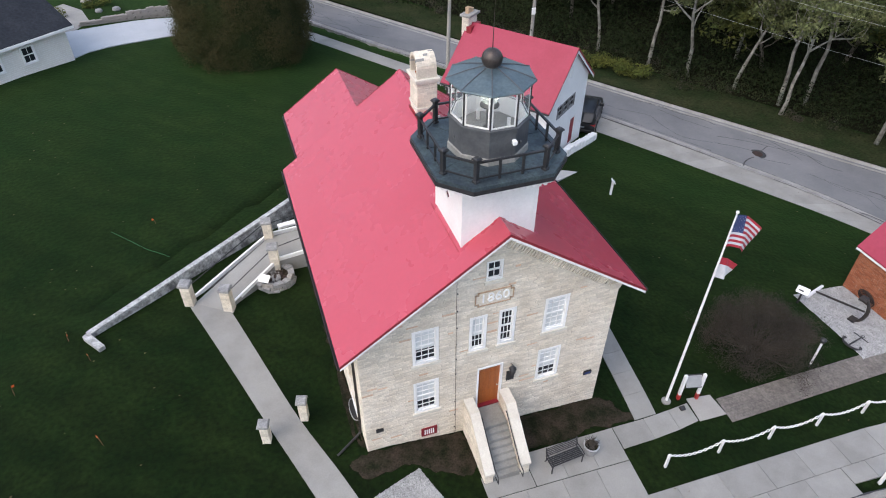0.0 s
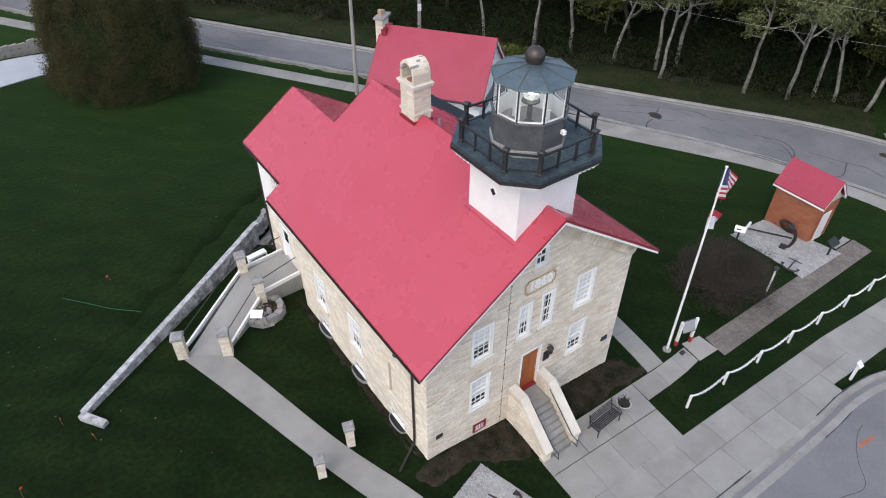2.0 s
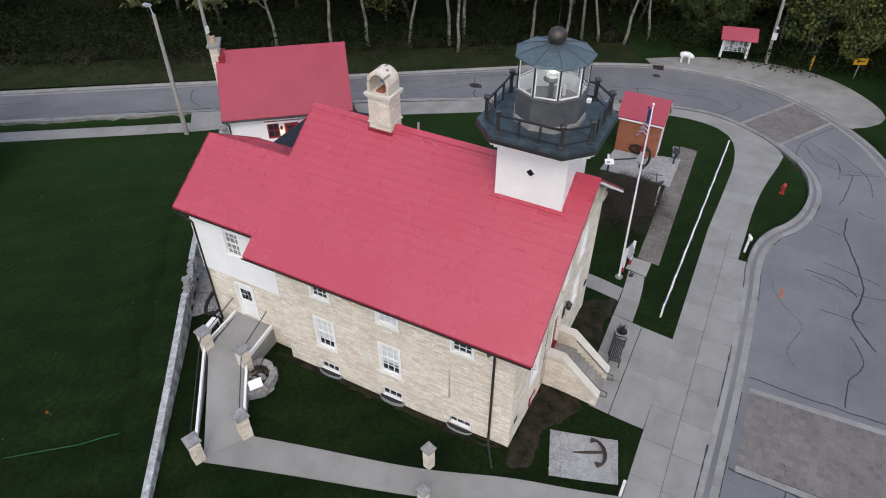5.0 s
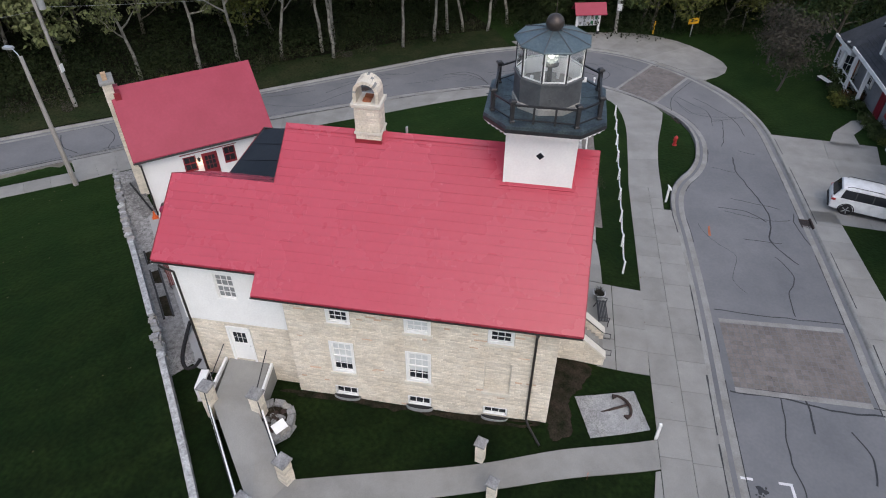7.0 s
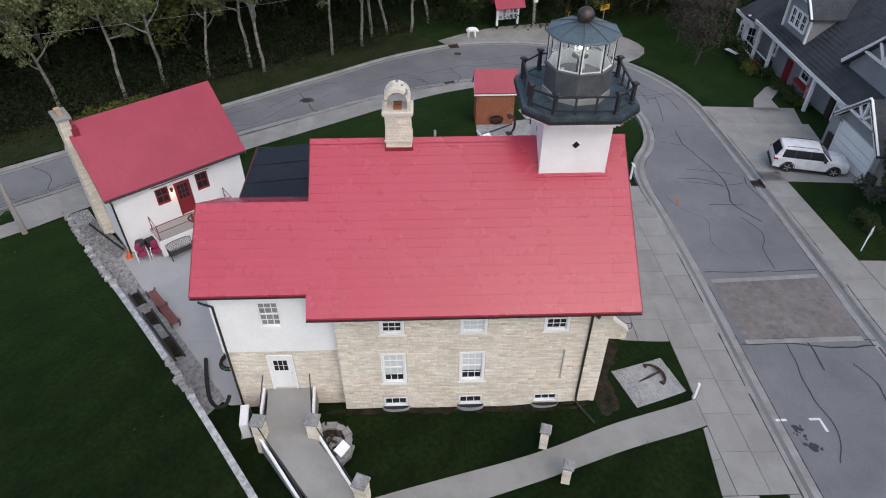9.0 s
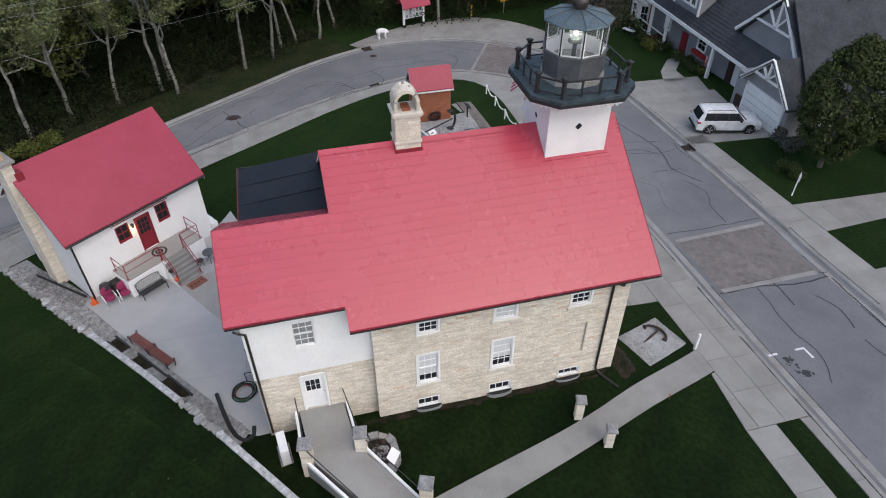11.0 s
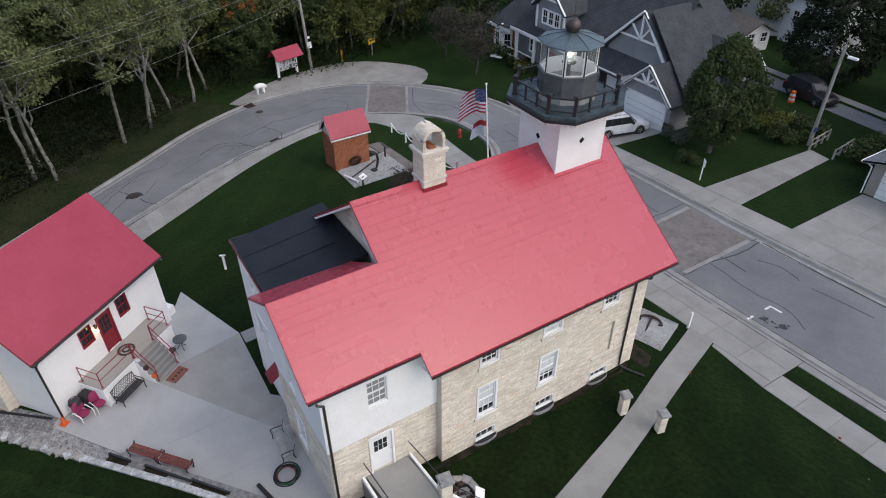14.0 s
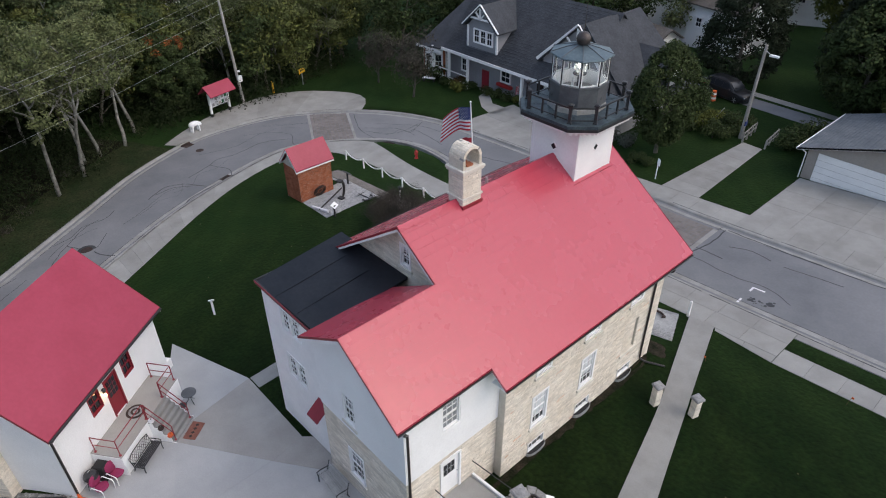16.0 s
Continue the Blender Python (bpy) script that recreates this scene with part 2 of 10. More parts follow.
M_GREEN = mat("garden_hose_green", (0.02, 0.14, 0.06), rough=0.5, amt=0.15)
M_DARK = mat("interior_dark", (0.03, 0.03, 0.032), rough=0.9, amt=0.1)
M_LENS = glassy("fresnel_lens", (0.85, 0.9, 0.88), 0.05, 0.35, 1.0)
M_BULB = glow("beacon_bulb", (1.0, 0.95, 0.82), 8.0)
M_PORCHBULB = glow("porch_bulb", (1.0, 0.62, 0.25), 14.0)


# ---- builders ----
class Geo:
    """Collects corners and faces of one mesh."""

    def __init__(self):
        self.v, self.f = [], []

    def add(self, verts, faces):
        n = len(self.v)
        self.v += [tuple(p) for p in verts]
        self.f += [tuple(i + n for i in f) for f in faces]
        return self

    def box(self, x0, x1, y0, y1, z0, z1, m=None, chamfer=0.0):
        c = chamfer
        if c:
            v = []
            for z, k in ((z0, 0), (z1 - c, 0), (z1, c)):
                v += [(x0 + k, y0 + k, z), (x1 - k, y0 + k, z), (x1 - k, y1 - k, z), (x0 + k, y1 - k, z)]
            f = [(3, 2, 1, 0), (8, 9, 10, 11)]
            for a in (0, 4):
                f += [(a + i, a + (i + 1) % 4, a + 4 + (i + 1) % 4, a + 4 + i) for i in range(4)]
        else:
            v = [(x, y, z) for z in (z0, z1) for x, y in ((x0, y0), (x1, y0), (x1, y1), (x0, y1))]
            f = [(3, 2, 1, 0), (4, 5, 6, 7)] + [(i, (i + 1) % 4, 4 + (i + 1) % 4, 4 + i) for i in range(4)]
        if m is not None:
            v = [m @ Vector(p) for p in v]
        return self.add(v, f)

    def prism(self, poly, z0, z1, m=None):
        """An upright block over a plan; z0 and z1 are numbers or functions of x, y."""
        fz = lambda z, p: z(*p) if callable(z) else z  # noqa: E731
        n = len(poly)
        v = [(*p, fz(z0, p)) for p in poly] + [(*p, fz(z1, p)) for p in poly]
        f = [tuple(range(n))[::-1], tuple(range(n, 2 * n))] + [(i, (i + 1) % n, n + (i + 1) % n, n + i) for i in range(n)]
        if m is not None:
            v = [m @ Vector(p) for p in v]
        return self.add(v, f)

    def tube(self, pts, r, n=8, cap=True):
        """A round bar along points; r a number or one for each point."""
        pts = [Vector(p) for p in pts]
        rs = r if isinstance(r, (list, tuple)) else [r] * len(pts)
        rings, side = [], None
        for i, p in enumerate(pts):
            d = (pts[min(i + 1, len(pts) - 1)] - pts[max(i - 1, 0)]).normalized()
            if side is None:
                side = d.orthogonal().normalized()
            side = (side - d * side.dot(d)).normalized()
            up = d.cross(side)
            rings += [p + rs[i] * (math.cos(a) * side + math.sin(a) * up) for a in (2 * math.pi * k / n for k in range(n))]
        f = [(i * n + k, i * n + (k + 1) % n, (i + 1) * n + (k + 1) % n, (i + 1) * n + k) for i in range(len(pts) - 1) for k in range(n)]
        if cap:
            f += [tuple(range(n))[::-1], tuple(range((len(pts) - 1) * n, len(pts) * n))]
        return self.add(rings, f)

    def lathe(self, profile, n=16, at=(0, 0, 0), start=0.0, m=None):
        """Turns (radius, height) pairs about an upright axis."""
        v = [(at[0] + r * math.cos(start + 2 * math.pi * k / n), at[1] + r * math.sin(start + 2 * math.pi * k / n), at[2] + z) for r, z in profile for k in range(n)]
        f = [(i * n + k, i * n + (k + 1) % n, (i + 1) * n + (k + 1) % n, (i + 1) * n + k) for i in range(len(profile) - 1) for k in range(n)]
        f += [tuple(range(n))[::-1], tuple(range((len(profile) - 1) * n, len(profile) * n))]
        if m is not None:
            v = [m @ Vector(p) for p in v]
        return self.add(v, f)

    def wall(self, outer, holes, thick, m):
        """A slab in the x-z plane with openings through it, from y = 0 back to y = thick, set by m."""
        from_loops = [outer] + holes
        loops = [[Vector((x, 0, z)) for x, z in lp] for lp in from_loops]
        flat = [p for lp in loops for p in lp]
        n = len(flat)
        tris = mathutils.geometry.tessellate_polygon(loops)
        v = [m @ p for p in flat] + [m @ (p + Vector((0, thick, 0))) for p in flat]
        f = []
        for a, b, c in tris:
            nrm = (flat[b] - flat[a]).cross(flat[c] - flat[a])
            if nrm.y > 0:
                b, c = c, b
            f += [(a, b, c), (n + a, n + c, n + b)]
        k = 0
        for lp in loops:
            for i in range(len(lp)):
                a, b = k + i, k + (i + 1) % len(lp)
                f.append((a, b, n + b, n + a))
            k += len(lp)
        return self.add(v, f)


def part(name, geo, material, parent=None, label="", at=None, smooth=False):
    """Links a Geo as one mesh object under a thing or part, in its parent's frame."""
    me = bpy.data.meshes.new(name)
    me.from_pydata(geo.v, [], geo.f)
    me.validate()
    bm = bmesh.new()
    bm.from_mesh(me)
    bmesh.ops.recalc_face_normals(bm, faces=bm.faces)
    bm.to_mesh(me)
    bm.free()
    if smooth:
        me.shade_smooth()
        if hasattr(me, "set_sharp_from_angle"):
            me.set_sharp_from_angle(angle=radians(40))
    me.materials.append(material)
    ob = new(name, me)
    if parent is not None:
        ob.parent = parent
    if at is not None:
        ob.matrix_basis = at
    if label:
        ob["label"] = label
    return ob


def thing(name, m, label, category, group="", kind=""):
    """An Empty at the base of a thing, to carry its parts."""
    ob = new(name)
    ob.empty_display_size = 0.2
    ob.matrix_basis = m
    return tagged(ob, label, category, group, kind)


def rect(x0, x1, z0, z1):
    return [(x0, z0), (x1, z0), (x1, z1), (x0, z1)]


def smooth(a):
    a = min(max(a, 0.0), 1.0)
    return a * a * (3 - 2 * a)


def catmull(pts, n):
    """A smooth line through points, in even steps of its length."""
    pts = [Vector((*p, 0)) if len(p) == 2 else Vector(p) for p in pts]
    fine = []
    for i in range(len(pts) - 1):
        p0, p1, p2, p3 = pts[max(i - 1, 0)], pts[i], pts[i + 1], pts[min(i + 2, len(pts) - 1)]
        for k in range(12):
            t = k / 12
            fine.append(0.5 * (2 * p1 + (p2 - p0) * t + (2 * p0 - 5 * p1 + 4 * p2 - p3) * t * t + (3 * p1 - p0 - 3 * p2 + p3) * t**3))
    fine.append(pts[-1])
    cum = [0.0]
    for a, b in zip(fine, fine[1:]):
        cum.append(cum[-1] + (b - a).length)
    out, j = [], 0
    for k in range(n):
        s = cum[-1] * k / (n - 1)
        while j < len(fine) - 2 and cum[j + 1] < s:
            j += 1
        u = (s - cum[j]) / max(cum[j + 1] - cum[j], 1e-9)
        out.append(fine[j].lerp(fine[j + 1], u))
    return out

# ---- ground, street and pavements ----
import mathutils

INNER = [(-60, 7.22), (-20, 7.22), (0, 7.17), (10.6, 6.97), (17.6, 7.0), (20.1, 7.1), (22.5, 6.9), (24.3, 6.3), (26, 5.3), (28.1, 4.6), (31.2, 4.3), (34.2, 5.0), (36.9, 6.9), (38.8, 9.2), (40.1, 12), (39.9, 15), (38.6, 19), (36.2, 24.5), (33.3, 29.2), (26.2, 39.4), (15, 53.0), (8.5, 61.3), (-16, 93)]
OUTER = [(-60, -0.4), (-20, -0.4), (4.2, -0.45), (10.8, -0.68), (18.5, -0.92), (28.9, -1.1), (34.8, -0.9), (39.7, 0.5), (43.6, 2.9), (46.2, 5.5), (48.4, 8.9), (49.2, 13), (48.7, 18), (45.5, 24.2), (41.2, 29.6), (31.5, 41.5), (20.1, 55.6), (11.5, 66.2), (-13, 97)]
IN_EDGE, OUT_EDGE = catmull(INNER, 260), catmull(OUTER, 260)


def level(x):
    """The street's level: it falls to the east."""
    return -0.95 - 0.0715 * min(max(x, -14), 50)


WALL_A, WALL_U, WALL_N = Vector((-8.32, 23.71)), Vector((0.796, 0.605)), Vector((-0.605, 0.796))


def wall_bow(u):
    """The retaining wall bends a little towards the house."""
    return -0.22 * math.sin(math.pi * min(max(u, 0.0), 25.0) / 25.0)


def high_lawn(x, y):
    """The grade of the raised lawn behind the retaining wall."""
    north = -((x - 33.5) * 0.791 + (y - 29.2) * 0.612)
    z = level(x) + 0.13 + 0.78 * smooth((north - 2) / 11) * smooth((y - 12) / 14)
    p = Vector((x, y)) - WALL_A
    u, off = p.dot(WALL_U), p.dot(WALL_N)
    near = math.exp(-(off / 9.0) ** 2) * smooth((u + 14) / 10) * smooth((26 - u) / 10)
    return z + (0.24 - 0.05 * max(u - 13, 0) - z) * near


def yard(x, y):
    """The finished grade inside the bend of the street."""
    z = level(x) + 0.12 + 0.32 * smooth((y - 10.0) / 4.2) - 0.22 * smooth((y - 26) / 5)
    for cx, cy, r, a in ((-1.8, 17.5, 4.2, -0.24), (2.6, 15.2, 1.9, 0.26), (-3.6, 24.6, 2.6, -0.06), (7.4, 34.0, 3.0, -0.17)):
        z += a * math.exp(-((x - cx) ** 2 + (y - cy) ** 2) / (r * r))
    p = Vector((x, y)) - WALL_A
    s, u = p.dot(WALL_N), p.dot(WALL_U)
    k = 0.9 * smooth((u + 0.6) / 0.5) * smooth((34.5 - u) / 1.0)
    s -= k + wall_bow(u)
    raised = high_lawn(x, y)
    width = 0.25 if u > 0 else 0.25 - u * 0.8
    k = smooth((s + (width - 0.25) / 2) / width)
    if u > 24:
        k = max(k, smooth((u - 24) / 6))
    return z + (raised - z) * k


def far_side(x, y):
    """The grade outside the street."""
    return level(x) + 0.12 + (0.5 if y > 15 and x > 5 else 0.0) * smooth((x + y - 68) / 30)


from mathutils.kdtree import KDTree

ROADPOLY = [(p.x, p.y) for p in IN_EDGE] + [(p.x, p.y) for p in reversed(OUT_EDGE)]
EDGETREE = KDTree(520)
for i, p in enumerate(IN_EDGE + OUT_EDGE):
    EDGETREE.insert((p.x, p.y, 0), i)
EDGETREE.balance()
_RP = np.array(ROADPOLY)


def in_poly(x, y, poly):
    a, b = poly, np.roll(poly, -1, 0)
    cross = (a[:, 1] > y) != (b[:, 1] > y)
    with np.errstate(divide="ignore", invalid="ignore"):
        xs = a[:, 0] + (y - a[:, 1]) * (b[:, 0] - a[:, 0]) / (b[:, 1] - a[:, 1])
    return bool(np.sum(cross & (x < xs)) % 2)


YARDPOLY = np.array([(p.x, p.y) for p in IN_EDGE] + [(-200, 93), (-200, 6.9)])


def grade(x, y):
    return yard(x, y) if in_poly(x, y, YARDPOLY) else far_side(x, y)


def ground_z(x, y):
    if in_poly(x, y, _RP):
        return level(x) - 0.35
    _, _, d = EDGETREE.find((x, y, 0))
    z = grade(x, y)
    return z - 0.25 * smooth((0.6 - d) / 0.3) if d < 0.6 else z


def ground():
    g = Geo()
    xs = [-400, -200, -120, -80, -60, -45] + [-36 + 0.75 * i for i in range(136)] + [72, 80, 95, 120, 180, 300, 600]
    ys = [-400, -200, -120, -80, -60, -48] + [-40 + 0.75 * i for i in range(157)] + [84, 95, 110, 140, 200, 320, 600]
    g.v = [(x, y, ground_z(x, y)) for y in ys for x in xs]
    n = len(xs)
    g.f = [(j * n + i, j * n + i + 1, (j + 1) * n + i + 1, (j + 1) * n + i) for j in range(len(ys) - 1) for i in range(n - 1)]
    ob = part("ground", g, M_LAWN)
    ob.data.shade_smooth()
    return tagged(ob, "dark green mown lawn sloping gently to the street", "lawn", kind="structure")


ground()
bank = Geo()
for i in range(48):
    for w in (0.08, 0.9, 2.0):
        q = WALL_A + WALL_U * (-0.3 + 0.73 * i) + WALL_N * (w + wall_bow(-0.3 + 0.73 * i))
        bank.v.append((q.x, q.y, high_lawn(q.x, q.y) + (0.012 if w < 1.5 else -0.03)))
bank.f = [(3 * i + k, 3 * i + k + 3, 3 * i + k + 4, 3 * i + k + 1) for i in range(47) for k in range(2)]
tagged(part("lawn_bank", bank, M_LAWN), "edge of the raised lawn behind the retaining wall", "lawn", kind="structure")


def ribbon(a, b, dz, ma, name, label, category):
    g = Geo()
    for p, q in zip(a, b):
        g.v += [(p.x, p.y, level(p.x) + dz), (q.x, q.y, level(q.x) + dz)]
    g.f = [(2 * i, 2 * i + 1, 2 * i + 3, 2 * i + 2) for i in range(len(a) - 1)]
    return tagged(part(name, g, ma), label, category, kind="structure")


ROAD = ribbon(IN_EDGE, OUT_EDGE, 0.0, M_ROAD, "road", "worn grey concrete street bending round the yard", "road")


def offset(line, d):
    out = []
    for i, p in enumerate(line):
        t = (line[min(i + 1, len(line) - 1)] - line[max(i - 1, 0)]).normalized()
        out.append(p + Vector((-t.y, t.x, 0)) * d)
    return out


def kerb(line, side, name):
    """A rolled kerb with a gutter pan; side is +1 where it stands to the left of the line."""
    g = Geo()
    prof = [(-0.55, 0.006), (-0.02, -0.004), (0.03, 0.09), (0.09, 0.135), (0.26, 0.14), (0.27, -0.2)]
    for o, h in prof:
        g.v += [(p.x, p.y, level(p.x) + h) for p in offset(line, o * side)]
    n = len(line)
    g.f = [(k * n + i, k * n + i + 1, (k + 1) * n + i + 1, (k + 1) * n + i) for k in range(len(prof) - 1) for i in range(n - 1)]
    return tagged(part(name, g, M_KERB), "pale concrete kerb and gutter along the street", "kerb", kind="structure")


kerb(IN_EDGE, 1, "kerb_inner")
kerb(OUT_EDGE, -1, "kerb_outer")


def slabs(parent, a, b, ma, joint=0.005, lift=0.03, thick=0.14, fn=grade, name="slab"):
    """Separate slabs between two lines of points, pair by pair."""
    for (p0, p1), (q0, q1) in zip(zip(a, a[1:]), zip(b, b[1:])):
        quad = [Vector(p0), Vector(p1), Vector(q1), Vector(q0)]
        c = sum(quad, Vector((0, 0))) / 4
        poly = []
        for q in quad:
            d = c - q
            poly.append(q + d.normalized() * joint * 1.4)
        g = Geo()
        top = lambda x, y: fn(x, y) + lift  # noqa: E731
        inner = [q + (c - q).normalized() * 0.015 for q in poly]
        v = [(p.x, p.y, fn(p.x, p.y) - thick) for p in poly] + [(p.x, p.y, top(p.x, p.y) - 0.008) for p in poly] + [(p.x, p.y, top(p.x, p.y)) for p in inner]
        f = [(3, 2, 1, 0), (8, 9, 10, 11)]
        for s in (0, 4):
            f += [(s + i, s + (i + 1) % 4, s + 4 + (i + 1) % 4, s + 4 + i) for i in range(4)]
        g.add(v, f)
        part(name, g, ma, parent)


def steps_between(p, q, n):
    p, q = Vector(p), Vector(q)
    return [p.lerp(q, i / n) for i in range(n + 1)]


def pavement(name, label):
    return thing(name, Matrix(), label, "pavement", kind="structure")


# front pavement: two rows of slabs along the street
PV = pavement("pavement_front", "pale concrete slabs in two rows along the street")
for x0, x1, n in ((-2.4, 23.0, 13),):
    slabs(PV, steps_between((x0, 8.606), (x1, 8.606), n), steps_between((x0, 9.88), (x1, 9.88), n), M_CONC)


def kerb_y(x):
    """The back of the kerb along the front of the yard."""
    i = min((i for i in range(len(IN_EDGE) - 1) if IN_EDGE[i + 1].x >= x), default=0)
    a, b = IN_EDGE[i], IN_EDGE[i + 1]
    return a.y + (b.y - a.y) * (x - a.x) / max(b.x - a.x, 1e-6) + 0.25


slabs(PV, [Vector((-2.4 + 22.8 * i / 12, kerb_y(-2.4 + 22.8 * i / 12))) for i in range(13)], steps_between((-2.4, 8.6), (20.4, 8.6), 12), M_CONC)
slabs(PV, steps_between((20.42, 7.85), (23.0, 7.75), 2), steps_between((20.42, 8.6), (23.0, 8.6), 2), M_CONC)
slabs(PV, steps_between((-40, 9.25), (-2.42, 9.1), 25), steps_between((-40, 10.95), (-2.42, 10.5), 25), M_CONC)
slabs(PV, steps_between((-2.4, 9.9), (0.83, 9.9), 2), steps_between((-2.4, 10.5), (0.75, 10.1), 2), M_CONC)
slabs(PV, steps_between((-40, 7.47), (-2.42, 7.45), 12), steps_between((-40, 7.7), (-2.42, 7.95), 12), M_CONC)
# round the bend and up the other leg
ring_in = [(p.x, p.y) for p in catmull([(23.0, 9.88), (28.5, 9.65), (32.6, 9.6), (36.0, 10.2), (37.7, 11.8), (38.0, 14.5), (36.6, 19.0), (34.2, 23.4), (31.0, 28.0), (24.6, 36.9), (20.3, 41.3), (16.5, 45.4)], 46)]
ring_out = [(p.x, p.y) for p in catmull([(23.0, 7.75), (26.3, 7.65), (29.6, 7.35), (33.2, 6.75), (35.4, 6.5), (36.6, 7.2), (38.3, 9.1), (39.7, 12), (39.5, 15), (38.2, 19), (35.9, 24.3), (33.0, 29.0), (25.9, 39.2), (22.5, 43.35), (19.0, 47.65)], 46)]
slabs(PV, [Vector(p) for p in ring_in], [Vector(p) for p in ring_out], M_CONC)
# beyond the lamp a grass strip parts the walk from the kerb
slabs(PV, steps_between((16.48, 45.42), (-18.0, 89.5), 36), steps_between((17.71, 46.43), (-16.8, 90.5), 36), M_CONC)
# apron before the steps
slabs(PV, steps_between((5.9, 9.9), (11.95, 9.8), 4), steps_between((5.9, 11.4), (12.02, 11.4), 4), M_CONC)
slabs(PV, steps_between((7.9, 11.42), (12.02, 11.42), 3), steps_between((7.9, 12.8), (12.05, 12.9), 3), M_CONC)
slabs(PV, steps_between((5.9, 11.42), (7.88, 11.42), 1), steps_between((5.9, 12.3), (7.88, 12.3), 1), M_CONC)
slabs(PV, [Vector((12.07, 11.9)), Vector((13.6, 11.95)), Vector((14.9, 12.05)), Vector((15.95, 12.2))], [Vector((12.07, 12.9)), Vector((13.6, 12.92)), Vector((14.9, 13.0)), Vector((15.95, 13.1))], M_CONC)
slabs(PV, [Vector((16.0, 12.15)), Vector((17.4, 12.15))], [Vector((16.05, 13.3)), Vector((17.25, 13.2))], M_CONC2)
slabs(PV, steps_between((13.2, 12.95), (14.0, 19.0), 5), steps_between((14.3, 12.98), (15.1, 19.0), 5), M_CONC)
slabs(PV, steps_between((14.0, 19.02), (14.12, 29.5), 8), steps_between((15.1, 19.02), (15.08, 29.5), 8), M_CONC)

# far side of the street
PF = pavement("pavement_far", "pale concrete slabs across the street")
slabs(PF, steps_between((-45, -2.55), (22.0, -2.75), 40), [Vector((-45 + 67 * i / 40, -0.69 - 0.4 * smooth((-45 + 67 * i / 40 - 2) / 22))) for i in range(41)], M_CONC)
slabs(PF, steps_between((8.9, -2.74), (9.5, -13.6), 7), steps_between((11.9, -2.74), (11.3, -14.0), 7), M_CONC)
DW = pavement("driveway_west", "broad pale concrete driveway of many slabs")
for k in range(4):
    a, b = 5.15 - 2.7 * k, 5.15 - 2.7 * (k + 1)
    slabs(DW, steps_between((a, -2.6), (a, -10.4), 3), steps_between((b, -2.6), (b, -10.4), 3), M_CONC)
DE = pavement("driveway_east", "pale concrete driveway before the grey house")
for k in range(4):
    a, b = 20.8 + 3.0 * k, 20.8 + 3.0 * (k + 1)
    slabs(DE, steps_between((a, -1.1), (a - 0.6, -7.9), 2), steps_between((b, -1.2), (b - 0.6, -7.9 - 0.25 * k), 2), M_CONC)
PL = pavement("pull_off", "pale concrete pull-off at the outside of the bend")
po = [Vector((p.x, p.y)) for p in catmull([(49.7, 19.9), (51.4, 17.4), (53.2, 13.5), (53.9, 9.6), (54.0, 6.5), (52.6, 3.2), (50.0, 0.6), (47.2, -0.5), (44.8, 0.2), (43.2, 1.9)], 21)]
pi = [Vector((p.x, p.y)) for p in catmull([(48.8, 19.2), (49.35, 16), (49.45, 13), (49.2, 10.5), (48.6, 8.9), (46.5, 5.4), (44.8, 3.5), (43.1, 2.2)], 21)]
slabs(PL, po, pi, M_CONC)

# walk to the ramp
WK = pavement("ramp_walk", "smooth pale concrete walk leading to the ramp")
left, right = catmull([(0.89, 9.9), (-0.6, 14.4), (-1.3, 16.5), (-2.6, 20.4), (-4.15, 24.9)], 28), catmull([(2.31, 9.9), (0.9, 13.8), (-0.22, 16.96), (-1.3, 20.6), (-2.3, 24.0)], 28)
g = Geo()
for p, q in zip(left, right):
    g.v += [(p.x, p.y, grade(p.x, p.y) - 0.2), (p.x, p.y, grade(p.x, p.y) + 0.05), (q.x, q.y, grade(q.x, q.y) + 0.05), (q.x, q.y, grade(q.x, q.y) - 0.2)]
g.f = [(4 * i + k, 4 * i + k + 1, 4 * i + k + 5, 4 * i + k + 4) for i in range(len(left) - 1) for k in range(3)]
part("slab", g, M_CONC, WK)

# patio
PT = pavement("patio", "plain pale concrete patio in large pours")


def pour(parent, poly, ma, lift=0.03, thick=0.2):
    """One flat pour of concrete with a slightly rounded arris."""
    c = sum((Vector(q) for q in poly), Vector((0, 0))) / len(poly)
    out = [Vector(q) + (c - Vector(q)).normalized() * 0.001 for q in poly]
    inn = [q + (c - q).normalized() * 0.004 for q in out]
    n = len(poly)
    v = [(p.x, p.y, grade(p.x, p.y) - thick) for p in out] + [(p.x, p.y, grade(p.x, p.y) + lift - 0.008) for p in out] + [(p.x, p.y, grade(p.x, p.y) + lift) for p in inn]
    f = [tuple(range(2 * n, 3 * n))]
    for s in (0, n):
        f += [(s + i, s + (i + 1) % n, s + n + (i + 1) % n, s + n + i) for i in range(n)]
    part("slab", Geo().add(v, f), ma, parent)


PA, PB, PC, PD, PE, PG = (15.1, 29.55), (14.45, 32.85), (13.7, 33.93), (9.68, 31.33), (9.88, 29.66), (7.72, 30.04)
pour(PT, [PA, (20.3, 31.3), (18.4, 32.3), PB], M_CONCNEW)
pour(PT, [PB, (18.4, 32.3), (16.8, 33.5), PC], M_CONCNEW)
pour(PT, [PA, PB, PE], M_CONC2)
pour(PT, [PB, PC, PD, PE], M_CONC2)
pour(PT, [PE, PD, PG, (7.62, 29.3), (9.4, 29.2)], M_CONC2)
pour(PT, [PC, (16.8, 33.5), (16.2, 37.3), (13.5, 38.75), (9.6, 35.8), PD], M_CONCNEW)
